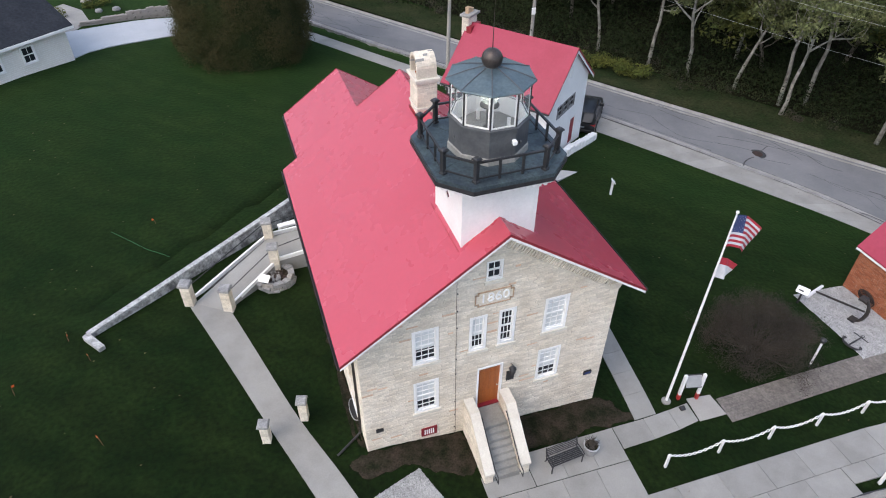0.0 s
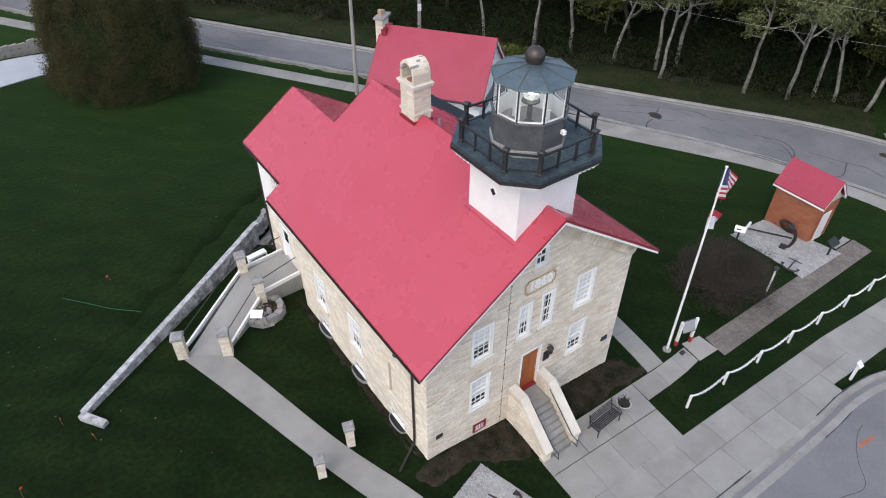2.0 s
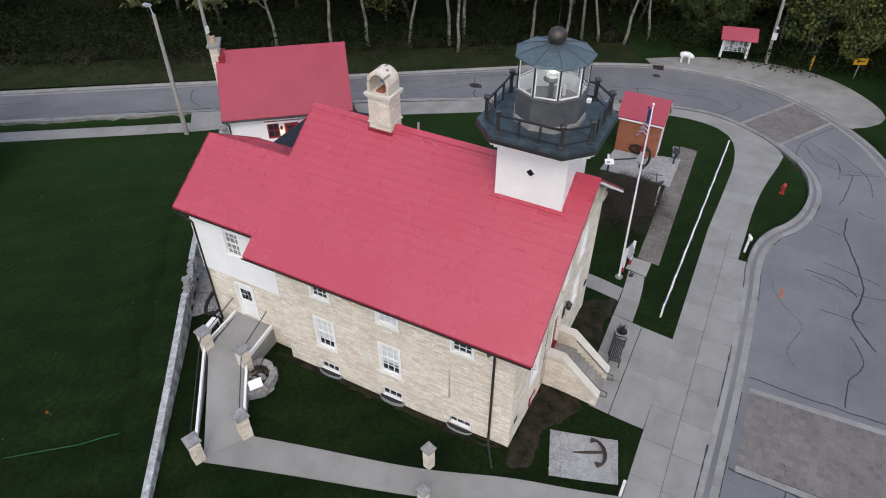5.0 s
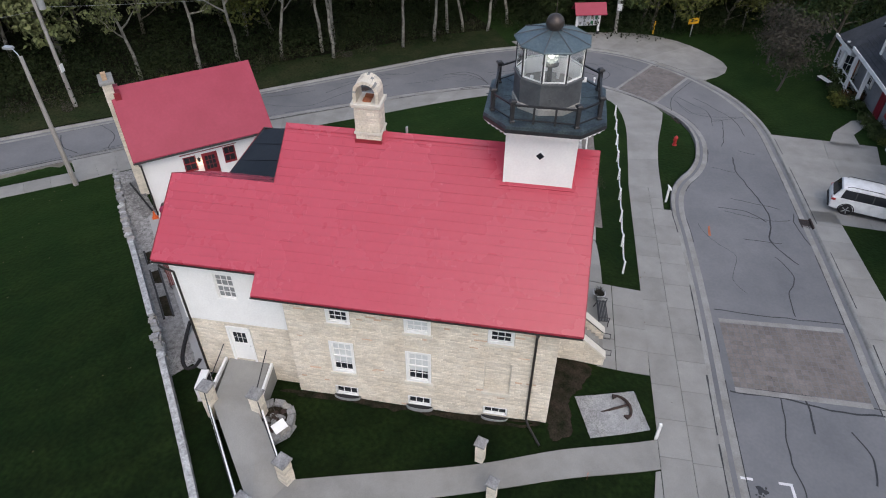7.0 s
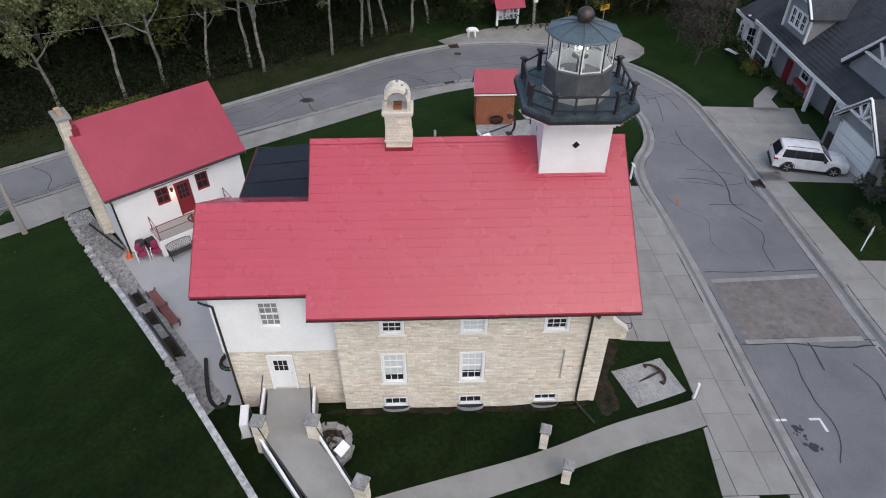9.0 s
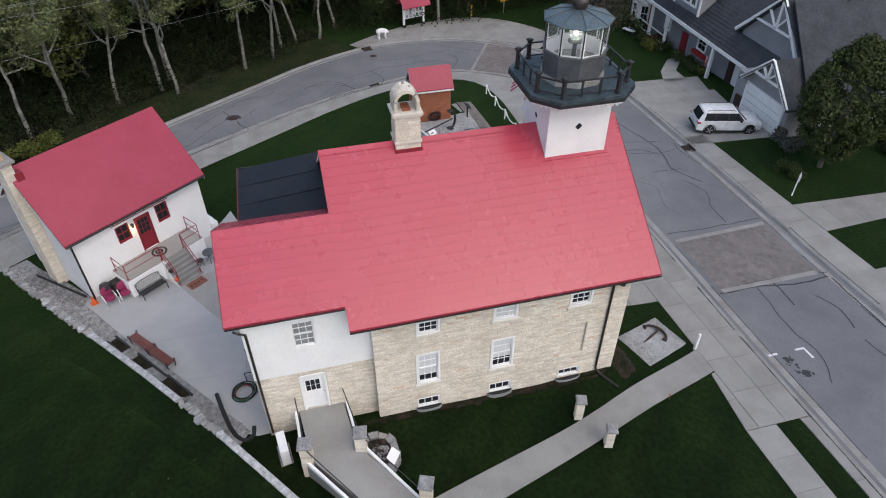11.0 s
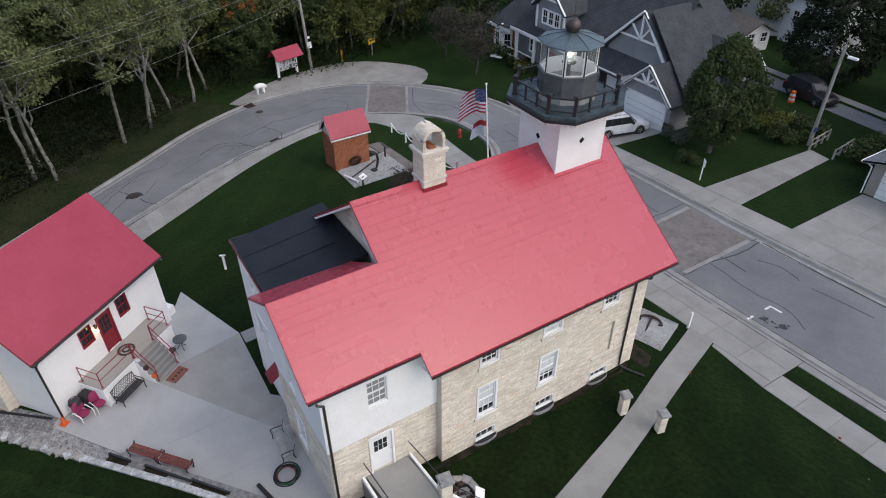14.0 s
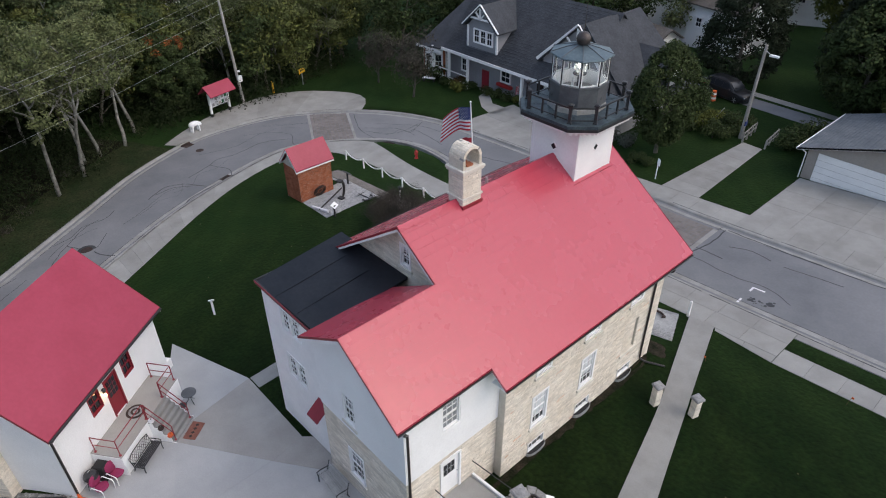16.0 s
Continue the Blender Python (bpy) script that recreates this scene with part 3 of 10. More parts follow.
pour(PT, [PD, (9.6, 35.8), (6.6, 33.5), (6.6, 29.4), (7.66, 29.4), PG], M_CONCNEW)
pour(PT, [(6.6, 29.4), (6.6, 33.5), (2.92, 30.73), (2.55, 30.1), (2.55, 29.4)], M_CONCNEW)

# brick panels set in the street
def paver_field(name, corners, label):
    top = thing(name, Matrix(), label, "road", kind="structure")
    a, b, c, d = (Vector(p) for p in corners)
    band = Geo()
    for (p, q, r, s) in ((a, b, b.lerp(c, 0.06), a.lerp(d, 0.06)), (a.lerp(d, 0.94), b.lerp(c, 0.94), c, d)):
        band.prism([p, q, r, s], lambda x, y: level(x) - 0.1, lambda x, y: level(x) + 0.010)
    part("border", band, M_KERB, top, "concrete border strip")
    g = Geo()
    nu, nv = int((b - a).length / 0.30), int((d - a).length * 0.86 / 0.30)
    for i in range(nu):
        for j in range(nv):
            u0, u1 = (i + 0.04) / nu, (i + 0.96) / nu
            v0, v1 = 0.065 + 0.87 * (j + 0.04) / nv, 0.065 + 0.87 * (j + 0.96) / nv
            q = [a.lerp(b, u).lerp(d.lerp(c, u), v) for u, v in ((u0, v0), (u1, v0), (u1, v1), (u0, v1))]
            n = len(g.v)
            h = 0.007 + 0.003 * random.random()
            g.v += [(p.x, p.y, level(p.x) + h) for p in q]
            g.f.append((n, n + 1, n + 2, n + 3))
    tagged(part("paver", g, M_PAVER, top, "reddish grey brick pavers"), kind="stuff")


paver_field("brick_panel_west", [(10.65, 6.1), (10.95, 0.1), (5.75, 0.35), (5.7, 6.15)], "reddish brick panel set across the street")
paver_field("brick_panel_east", [(39.9, 10.0), (46.4, 6.5), (43.5, 3.4), (37.5, 6.7)], "grey ribbed brick panel set across the street bend")


# tar-sealed cracks, a manhole and drains
def seal(pts, w=0.05):
    g = Geo()
    line = catmull(pts, 8 * len(pts))
    for i, p in enumerate(line):
        t = (line[min(i + 1, len(line) - 1)] - line[max(i - 1, 0)]).normalized()
        nrm = Vector((-t.y, t.x, 0)) * (w * (0.6 + 0.8 * noise.noise(p * 2.0) ** 2 + 0.3))
        wob = Vector((noise.noise(p * 1.3), noise.noise(p * 1.3 + Vector((9, 9, 9))), 0)) * 0.08
        for q in (p + nrm + wob, p - nrm + wob):
            g.v.append((q.x, q.y, level(q.x) + 0.006))
    g.f = [(2 * i, 2 * i + 1, 2 * i + 3, 2 * i + 2) for i in range(len(line) - 1)]
    return part("crack_seal", g, M_TAR, ROAD, "black tar over a crack")


for w_, pts in (
    (0.035, [(11.3, 6.2), (11.25, 3.5), (11.3, -0.1)]), (0.05, [(5.7, 6.4), (5.7, 4.0), (5.35, 2.3), (5.4, 0.0)]), (0.03, [(6.0, 5.7), (6.05, 3.3), (5.75, -0.2)]),
    (0.045, [(6.1, 3.3), (5.45, 3.15), (3.9, 3.3)]), (0.04, [(4.3, 1.75), (3.0, 1.3), (1.7, 1.62)]), (0.035, [(0.85, 1.7), (-2.4, 1.45)]), (0.05, [(5.3, -0.1), (0.5, 0.1), (-8, 0.1)]),
    (0.045, [(28.65, 2.2), (26.55, 2.35), (24.5, 1.9), (22.2, 1.45), (20.55, 1.4), (18.4, 1.9), (17.15, 1.45), (16.1, 0.85)]),
    (0.025, [(26.9, 3.95), (26.4, 2.45)]), (0.03, [(22.8, 3.35), (22.05, 0.55)]), (0.04, [(21.55, 4.35), (21.3, 2.65), (20.3, 1.65)]), (0.025, [(21.15, 4.1), (20.5, 1.4), (20.85, 0.2)]),
    (0.03, [(18.2, 3.45), (18.05, 1.3)]), (0.03, [(29.8, 1.6), (29.4, 0.55)]), (0.035, [(21.55, -0.2), (20.5, 0.0), (18.2, -0.35)]),
    (0.03, [(39.05, 4.9), (37.85, 3.9), (36.7, 2.95), (35.0, 2.65), (35.0, 1.95), (32.8, 2.15), (30.25, 2.65)]), (0.03, [(34.6, 2.7), (35.9, 0.1)]),
    (0.03, [(42.85, 3.2), (39.05, 5.25), (36.0, 5.7)]), (0.03, [(38.2, 5.2), (35.6, 3.6), (35.8, 0.65)]),
    (0.05, [(46.1, 5.85), (43.2, 7.7), (40.5, 9.55)]), (0.03, [(43.9, 10.65), (42.9, 10.4), (40.7, 11.5)]),
    (0.05, [(39.8, 25.25), (40.9, 23.55), (40.4, 22.15), (38.6, 21.0)]), (0.04, [(40.2, 24.6), (40.3, 22.9), (39.2, 21.4)]),
    (0.04, [(41.25, 21.3), (42.3, 18.95), (42.95, 17.9), (42.8, 16.15), (43.35, 13.2), (42.2, 11.05)]), (0.035, [(42.3, 18.95), (40.3, 18.15), (39.0, 18.5)]),
    (0.06, [(33.3, 29.3), (34.95, 26.8), (36.35, 24.2), (37.6, 22.4), (38.3, 20.0)]), (0.05, [(32.6, 30.3), (30.2, 33.8), (27.2, 38.2)]),
    (0.04, [(36.95, 32.1), (35.9, 31.65)]), (0.05, [(34.7, 31.0), (33.9, 30.75), (33.1, 30.1)]),
    (0.05, [(26.9, 39.4), (22.2, 45.0), (17.0, 51.4)]), (0.035, [(24.6, 42.0), (25.8, 43.5), (28.0, 44.6)]), (0.035, [(20.3, 48.0), (20.9, 49.6), (22.6, 51.0)]), (0.03, [(21.4, 46.4), (23.4, 47.2), (24.6, 49.0)]),
):
    seal(pts, w_)


rc_ = random.Random(404)
for n_ in range(30):
    i = int(len(IN_EDGE) * rc_.uniform(0.3, 0.86))
    f, run = rc_.uniform(0.18, 0.82), rc_.choice((1, -1))
    pts = []
    for k in range(rc_.choice((4, 5, 6))):
        j = min(max(i + run * k * 2, 1), len(IN_EDGE) - 2)
        f = min(max(f + rc_.uniform(-0.13, 0.13), 0.12), 0.88)
        q = IN_EDGE[j].lerp(OUT_EDGE[j], f)
        pts.append((q.x + rc_.uniform(-0.3, 0.3), q.y + rc_.uniform(-0.3, 0.3)))
    seal(pts, rc_.uniform(0.012, 0.032))


def dirt_line(line, off, dz, lo, hi, w, seed, name, label):
    """A dark broken seam along the street's edge."""
    g, pts = Geo(), offset(line, off)
    run = 0
    for i, p in enumerate(pts):
        t = (pts[min(i + 1, len(pts) - 1)] - pts[max(i - 1, 0)]).normalized()
        v = noise.noise(p * 0.35 + Vector((seed, 0, 0)))
        if not lo <= i / len(pts) <= hi or v < -0.12:
            run = 0
            continue
        ww = w * (0.5 + 1.2 * abs(noise.noise(p * 1.7 + Vector((0, seed, 0)))))
        nrm = Vector((-t.y, t.x, 0)) * ww
        for q in (p + nrm, p - nrm):
            g.v.append((q.x, q.y, level(q.x) + dz))
        if run:
            k = len(g.v)
            g.f.append((k - 4, k - 3, k - 1, k - 2))
        run += 1
    return part(name, g, M_TAR, ROAD, label)


_IN, _OUT = catmull(INNER, 900), catmull(OUTER, 900)
dirt_line(_IN, 0.28, 0.152, 0.2, 0.95, 0.035, 3, "kerb_seam", "dark dirt in the joint behind the kerb")
dirt_line(_OUT, -0.28, 0.152, 0.2, 0.95, 0.035, 7, "kerb_seam", "dark dirt in the joint behind the kerb")
dirt_line(_IN, -0.57, 0.009, 0.15, 0.97, 0.03, 11, "gutter_seam", "black tar along the gutter")
dirt_line(_OUT, 0.57, 0.009, 0.15, 0.97, 0.03, 17, "gutter_seam", "black tar along the gutter")
dirt_line(_IN, -0.8, 0.008, 0.62, 0.9, 0.03, 23, "gutter_seam", "black tar along the gutter")


def disc(name, x, y, r, ma, label, rim=None):
    t = thing(name, pose(x, y, level(x) + 0.004), label, "manhole")
    if rim:
        part("collar", Geo().lathe([(rim, 0.0), (rim, 0.004), (r, 0.005)], 28), M_TAR, t)
    part("cover", Geo().lathe([(r, 0.0), (r, 0.012), (r * 0.9, 0.018), (r * 0.3, 0.018)], 28), ma, t)
    return t


disc("manhole_cover", 35.3, 31.3, 0.38, M_RUST, "dark iron manhole cover set in the street", 0.62)
disc("manhole_cover", 46.16, 18.06, 0.36, M_RUST, "dark iron manhole cover near the kerb")
disc("manhole_cover", 51.6, 8.3, 0.36, M_RUST, "dark iron cover set in the pull-off")


def drain(x, y, yaw):
    t = thing("storm_drain", pose(x, y, level(x) + 0.01, 0, 0, yaw), "rusty iron storm drain grate at the kerb", "drain", "storm drains")
    g = Geo()
    for i in range(9):
        g.box(-0.45, 0.45, -0.29 + 0.065 * i, -0.26 + 0.065 * i, 0.004, 0.02)
    g.box(-0.47, -0.43, -0.3, 0.3, 0, 0.022).box(0.43, 0.47, -0.3, 0.3, 0, 0.022)
    part("grate", g, M_RUST, t)
    part("well", Geo().box(-0.45, 0.45, -0.29, 0.29, -0.003, 0.002), M_TAR, t, "dark opening")
    part("hood", Geo().box(-0.5, 0.5, 0.3, 0.42, 0, 0.15, chamfer=0.03), M_RUST, t)


drain(38.75, 19.1, 110)
drain(33.65, 28.0, 122)
drain(48.1, 18.3, -72)
drain(20.5, -0.62, 180)
drain(34.2, 5.35, 25)

# ---- the keeper's house with its lantern tower ----
WX0, WX1, WY0, WY1 = 2.05, 12.0, 14.5, 25.05
EX0, EX1, EY1 = 2.42, 7.55, 29.55
BASE = -1.75
RIDGE_X, RIDGE_Z, EAVE_X0, EAVE_X1, EAVE_Z = 7.0, 9.56, 1.37, 12.63, 5.59
PITCH = (RIDGE_Z - EAVE_Z) / (RIDGE_X - EAVE_X0)


def roof_z(x):
    return RIDGE_Z - PITCH * abs(x - RIDGE_X)


HOUSE_AT = pose(7.0, 20.0, -0.9)
HOUSE = thing("lighthouse", HOUSE_AT, "cream stone keeper's house with red roof and white lantern tower", "lighthouse")
HOUSE_INV = HOUSE_AT.inverted()


def hp(name, g, ma, label="", parent=None, sm=False):
    return part(name, g, ma, parent or HOUSE, label, None if parent else HOUSE_INV, sm)


def facing(side, at):
    """The frame of a wall seen from outside: x to the right, y into the wall, z up."""
    cols = {"s": ((1, 0), (0, 1), (0, at)), "n": ((-1, 0), (0, -1), (0, at)), "w": ((0, -1), (1, 0), (at, 0)), "e": ((0, 1), (-1, 0), (at, 0))}[side]
    (ax, ay), (bx, by), (tx, ty) = cols
    return Matrix(((ax, bx, 0, tx), (ay, by, 0, ty), (0, 0, 1, 0), (0, 0, 0, 1)))


def stone_rows(outer_at, z0, z1, holes, seed, row=0.088, proud=0.012):
    """Rough-coursed stones of a wall as (x0, x1, z0, z1, proud) in the wall's frame. outer_at(z): the wall's two ends at a height."""
    r, out, z = random.Random(seed), [], z0
    while z < z1 - 0.03:
        h = min(row * r.uniform(0.75, 1.3), z1 - z)
        a, b = outer_at(z + h)
        gaps = sorted((x0, x1) for x0, x1, y0, y1 in holes if min(z + h, y1) - max(z, y0) > 0.25 * h)
        spans, p = [], a
        for x0, x1 in gaps:
            if x0 > p:
                spans.append((p, min(x0, b)))
            p = max(p, x1)
        if p < b:
            spans.append((p, b))
        for s0, s1 in spans:
            x = s0
            while x < s1 - 0.02:
                w = r.uniform(0.16, 0.5)
                if s1 - x - w < 0.18:
                    w = s1 - x
                out.append((x, x + w, z, z + h, proud * r.uniform(0.2, 1.3)))
                x += w
        z += h
    return out


def stone_geo(stones, m, gap=0.004):
    g = Geo()
    for x0, x1, z0, z1, d in stones:
        k = min(0.016, (x1 - x0) * 0.2)
        v = [(x0 + gap, 0.0, z0 + gap), (x1 - gap, 0.0, z0 + gap), (x1 - gap, 0.0, z1 - gap), (x0 + gap, 0.0, z1 - gap)]
        v += [(x0 + gap + k, -d, z0 + gap + k * 0.7), (x1 - gap - k, -d, z0 + gap + k * 0.7), (x1 - gap - k, -d, z1 - gap - k * 0.7), (x0 + gap + k, -d, z1 - gap - k * 0.7)]
        g.add([m @ Vector(p) for p in v], [(4, 5, 6, 7), (0, 1, 5, 4), (1, 2, 6, 5), (2, 3, 7, 6), (3, 0, 4, 7)])
    return g


# openings: x0, x1, z0, z1 in each wall's frame
FRONT_WIN = {"a": (3.97, 4.93, 3.86, 5.58), "b": (6.07, 6.72, 3.84, 5.58), "c": (7.18, 7.83, 3.84, 5.6), "d": (8.97, 9.93, 3.86, 5.6), "e": (3.97, 4.93, 1.1, 2.86), "f": (8.97, 9.93, 1.1, 2.86), "g": (6.59, 7.17, 7.15, 8.0)}
FRONT_DOOR = (6.47, 7.52, 0.38, 2.72)
WEST_WIN = {"u1": (-23.36, -22.42, 3.92, 5.2), "u2": (-20.3, -19.27, 3.92, 5.2), "u3": (-17.11, -16.13, 3.92, 5.2), "l1": (-23.42, -22.42, 1.0, 2.85), "l2": (-20.3, -19.28, 1.04, 2.84), "b1": (-23.42, -22.44, -0.5, 0.05), "b2": (-20.28, -19.3, -0.5, 0.05), "b3": (-17.11, -16.12, -0.42, 0.05)}
EXT_WIN = {"u": (-27.92, -27.04, 4.08, 5.45)}
EXT_DOOR = (-27.98, -26.98, 0.38, 2.45)

F_S, F_W, F_E, F_N = facing("s", WY0), facing("w", WX0), facing("e", WX1), facing("n", WY1)
F_XW, F_XN = facing("w", EX0), facing("n", EY1)


def gable_outline(x0, x1, base):
    return [(x0, base), (x1, base), (x1, roof_z(x1) - 0.2), (RIDGE_X, RIDGE_Z - 0.2), (x0, roof_z(x0) - 0.2)]


holes_front = [rect(*h) for h in FRONT_WIN.values()] + [rect(*FRONT_DOOR)]
hp("wall_front", Geo().wall(gable_outline(WX0, WX1, BASE), holes_front, 0.45, F_S), M_MORTAR, "pale mortar of the gabled front wall")
NICHE = (-17.15, -16.13, 1.02, 2.78)
holes_west = [rect(*h) for h in WEST_WIN.values()] + [rect(*NICHE)]
hp("wall_west", Geo().wall(rect(-WY1, -WY0 - 0.451, BASE, 5.85), holes_west, 0.45, F_W), M_MORTAR)
hp("wall_east", Geo().wall(rect(WY0 + 0.451, WY1, BASE, 5.85), [], 0.45, F_E), M_MORTAR)
back_win = (-7.95, -7.3, 7.0, 8.1)
hp("wall_north", Geo().wall([(-WX1 + 0.451, BASE), (-WX0 - 0.451, BASE), (-WX0 - 0.451, roof_z(WX0 + 0.45) - 0.2), (-RIDGE_X, RIDGE_Z - 0.2), (-WX1 + 0.451, roof_z(WX1 - 0.45) - 0.2)], [rect(*back_win)], 0.45, F_N), M_MORTAR)


def gable_ends(x0, x1):
    def ends(z):
        if z < roof_z(x0) - 0.25:
            return x0, x1
        k = (RIDGE_Z - 0.25 - z) / PITCH
        return max(x0, RIDGE_X - k), min(x1, RIDGE_X + k)
    return ends


def widen(h, a=0.1):
    return (h[0] - a, h[1] + a, h[2] - a, h[3] + a)


front_stones = stone_rows(gable_ends(WX0, WX1), -1.6, 9.25, [widen(h, 0.02) for h in FRONT_WIN.values()] + [widen(FRONT_DOOR, 0.02), (6.2, 7.64, 6.06, 6.72)], 3)
west_stones = stone_rows(lambda z: (-WY1, -WY0), -1.1, 5.55, [widen(h, 0.02) for h in WEST_WIN.values()] + [(-17.17, -16.11, 1.0, 2.8)], 4)
north_stones = stone_rows(lambda z: tuple(sorted((-gable_ends(WX0, WX1)(z)[0], -gable_ends(WX0, WX1)(z)[1]))), 5.6, 9.25, [back_win], 6)
STONE_PARTS = [s for s in front_stones if s[3] < 2.7][:300]
rest = [s for s in front_stones if s not in STONE_PARTS]
_r = random.Random(77)
odd_front = [s for s in rest if _r.random() < 0.012]
odd_west = [s for s in west_stones if _r.random() < (0.09 if s[2] > 4.2 else 0.01)]
rest = [s for s in rest if s not in odd_front]
west_stones = [s for s in west_stones if s not in odd_west]
tagged(hp("stonework", stone_geo(odd_front, F_S), M_BLUSH, "pinkish bricks"), kind="stuff")
tagged(hp("stonework", stone_geo(odd_west, F_W), M_BLUSH, "pinkish bricks"), kind="stuff")
tagged(hp("stonework", stone_geo(rest, F_S), M_STONE, "rough-coursed cream stones"), kind="stuff")
tagged(hp("stonework", stone_geo(west_stones, F_W), M_STONE, "rough-coursed cream stones"), kind="stuff")
hp("niche_back", Geo().box(NICHE[0], NICHE[1], 0.1, 0.3, NICHE[2], NICHE[3], F_W), M_MORTAR)
tagged(hp("stonework", stone_geo(stone_rows(lambda z: (NICHE[0] + 0.01, NICHE[1] - 0.01), NICHE[2] + 0.01, NICHE[3] - 0.02, [], 14), F_W @ pose(0, 0.1, 0)), M_STONE, "blocked-up window niche"), kind="stuff")
hp("niche_sill", Geo().box(NICHE[0] - 0.08, NICHE[1] + 0.08, -0.07, 0.08, NICHE[2] - 0.13, NICHE[2] - 0.004, F_W, chamfer=0.015), M_TRIMST)
tagged(hp("stonework", stone_geo(north_stones, F_N), M_STONE, "rough-coursed cream stones"), kind="stuff")
tagged(hp("stonework", stone_geo(stone_rows(lambda z: (WY0, WY1), -1.8, 5.55, [], 8), F_E), M_STONE, "rough-coursed cream stones"), kind="stuff")


def sash_window(m, h, blind=0.6, cols=2, rows=4, sill=True, lintel=True, col=None, name="window", parent=None, inv=None, border=0.10, mid_rail=True, blind_ma=None):
    """A sash window in an opening of a wall: boards, bars, panes, blind and sill."""
    x0, x1, z0, z1 = h
    own = parent or HOUSE
    ma = col or M_WHITE
    b = border
    g = Geo()
    for r in ((x0, x0 + b, z0, z1), (x1 - b, x1, z0, z1), (x0 + b, x1 - b, z1 - b, z1), (x0 + b, x1 - b, z0, z0 + b)):
        g.box(r[0], r[1], -0.035, 0.14, r[2], r[3], m)
    w = part(name, g, ma, own, "white-painted wooden window" if ma is M_WHITE else "", HOUSE_INV if inv is None else inv)
    ix0, ix1, iz0, iz1 = x0 + b, x1 - b, z0 + b, z1 - b
    mid = (iz0 + iz1) / 2
    s = Geo()
    for q in ((ix0, ix1, mid - 0.03, mid + 0.03) if mid_rail else (ix0, ix0 + 0.02, iz0, iz1), (ix0, ix0 + 0.04, iz0, iz1), (ix1 - 0.04, ix1, iz0, iz1), (ix0, ix1, iz0, iz0 + 0.05), (ix0, ix1, iz1 - 0.04, iz1)):
        s.box(q[0], q[1], 0.03, 0.075, q[2], q[3], m)
    for i in range(1, cols):
        x = ix0 + (ix1 - ix0) * i / cols
        s.box(x - 0.012, x + 0.012, 0.045, 0.07, iz0, iz1, m)
    for j in range(1, rows):
        z = iz0 + (iz1 - iz0) * j / rows
        s.box(ix0, ix1, 0.045, 0.07, z - 0.012, z + 0.012, m)
    part("sash", s, ma, w)
    cut = iz1 - (iz1 - iz0) * blind
    part("pane", Geo().box(ix0, ix1, 0.078, 0.09, iz0, cut, m), M_PANE, w, "dark reflecting glass")
    if blind > 0:
        part("blind", Geo().box(ix0, ix1, 0.078, 0.09, cut, iz1, m), blind_ma or M_BLIND, w, "drawn white roller blind" if blind_ma is None else "grey curtain behind glass")
    if sill:
        part("sill", Geo().box(x0 - 0.08, x1 + 0.08, -0.09, 0.05, z0 - 0.12, z0 - 0.004, m, chamfer=0.015), M_TRIMST, w, "pale stone sill")
    if lintel:
        part("lintel", Geo().box(x0 - 0.1, x1 + 0.1, -0.022, 0.05, z1 + 0.004, z1 + 0.2, m), M_STONEP, w, "flat stone lintel")
    return w


for k, b, c in (("a", 0.62, 3), ("b", 0.62, 3), ("c", 0.02, 3), ("d", 0.97, 3), ("e", 0.68, 3), ("f", 0.7, 3)):
    sash_window(F_S, FRONT_WIN[k], b, c, 4 if k in "bc" else 6)
sash_window(F_S, FRONT_WIN["g"], 0.0, 2, 2, border=0.05)
for k, b in (("u1", 0.3), ("u2", 0.95), ("u3", 0.4), ("l1", 0.74), ("l2", 0.7)):
    sash_window(F_W, WEST_WIN[k], b, 3, 4)
sash_window(F_N, back_win, 0.3, 2, 3)
for k in ("b1", "b2", "b3"):
    w = sash_window(F_W, WEST_WIN[k], 0.0, 3, 1, sill=False, border=0.03, mid_rail=False)
    x0, x1, z0, z1 = WEST_WIN[k]
    g = Geo()
    prof = [(x0 - 0.08 + (x1 - x0 + 0.16) * (0.5 - 0.5 * math.cos(math.pi * i / 12)), -0.25 * math.sin(math.pi * i / 12) ** 0.6) for i in range(13)]
    n = len(prof)
    for off, z in ((0, -1.0), (0, -0.49), (0.018, -0.49), (0.018, -1.0)):
        g.v += [tuple(F_W @ Vector((px, py + off, z))) for px, py in prof]
    g.f += [(k * n + i, k * n + i + 1, (k + 1) * n + i + 1, (k + 1) * n + i) for k in range(3) for i in range(n - 1)]
    part("window_well", g, M_GALV, w, "curved galvanised window well")
    part("well_floor", Geo().prism([tuple((F_W @ Vector((px, min(py + 0.02, -0.005), 0))).xy) for px, py in prof], -0.75, -0.55), M_DARK, w, "dark bottom of the well")

# front door
x0, x1, z0, z1 = FRONT_DOOR
g = Geo()
for r in ((x0, x0 + 0.07, z0, z1), (x1 - 0.07, x1, z0, z1), (x0 + 0.07, x1 - 0.07, z1 - 0.08, z1)):
    g.box(r[0], r[1], -0.03, 0.2, r[2], r[3], F_S)
door = hp("door", g, M_WHITE, "orange-brown wooden front door in a white frame")
g = Geo().box(x0 + 0.07, x1 - 0.07, 0.1, 0.15, z0 + 0.03, z1 - 0.08, F_S)
for i in range(2):
    for a, b in ((0.15, 0.75), (0.95, 1.9)):
        xa = x0 + 0.17 + i * 0.4
        g.box(xa, xa + 0.31, 0.085, 0.101, z0 + a, z0 + b, F_S, chamfer=0.0)
part("leaf", g, M_DOORWOOD, door, "varnished orange-brown wood")
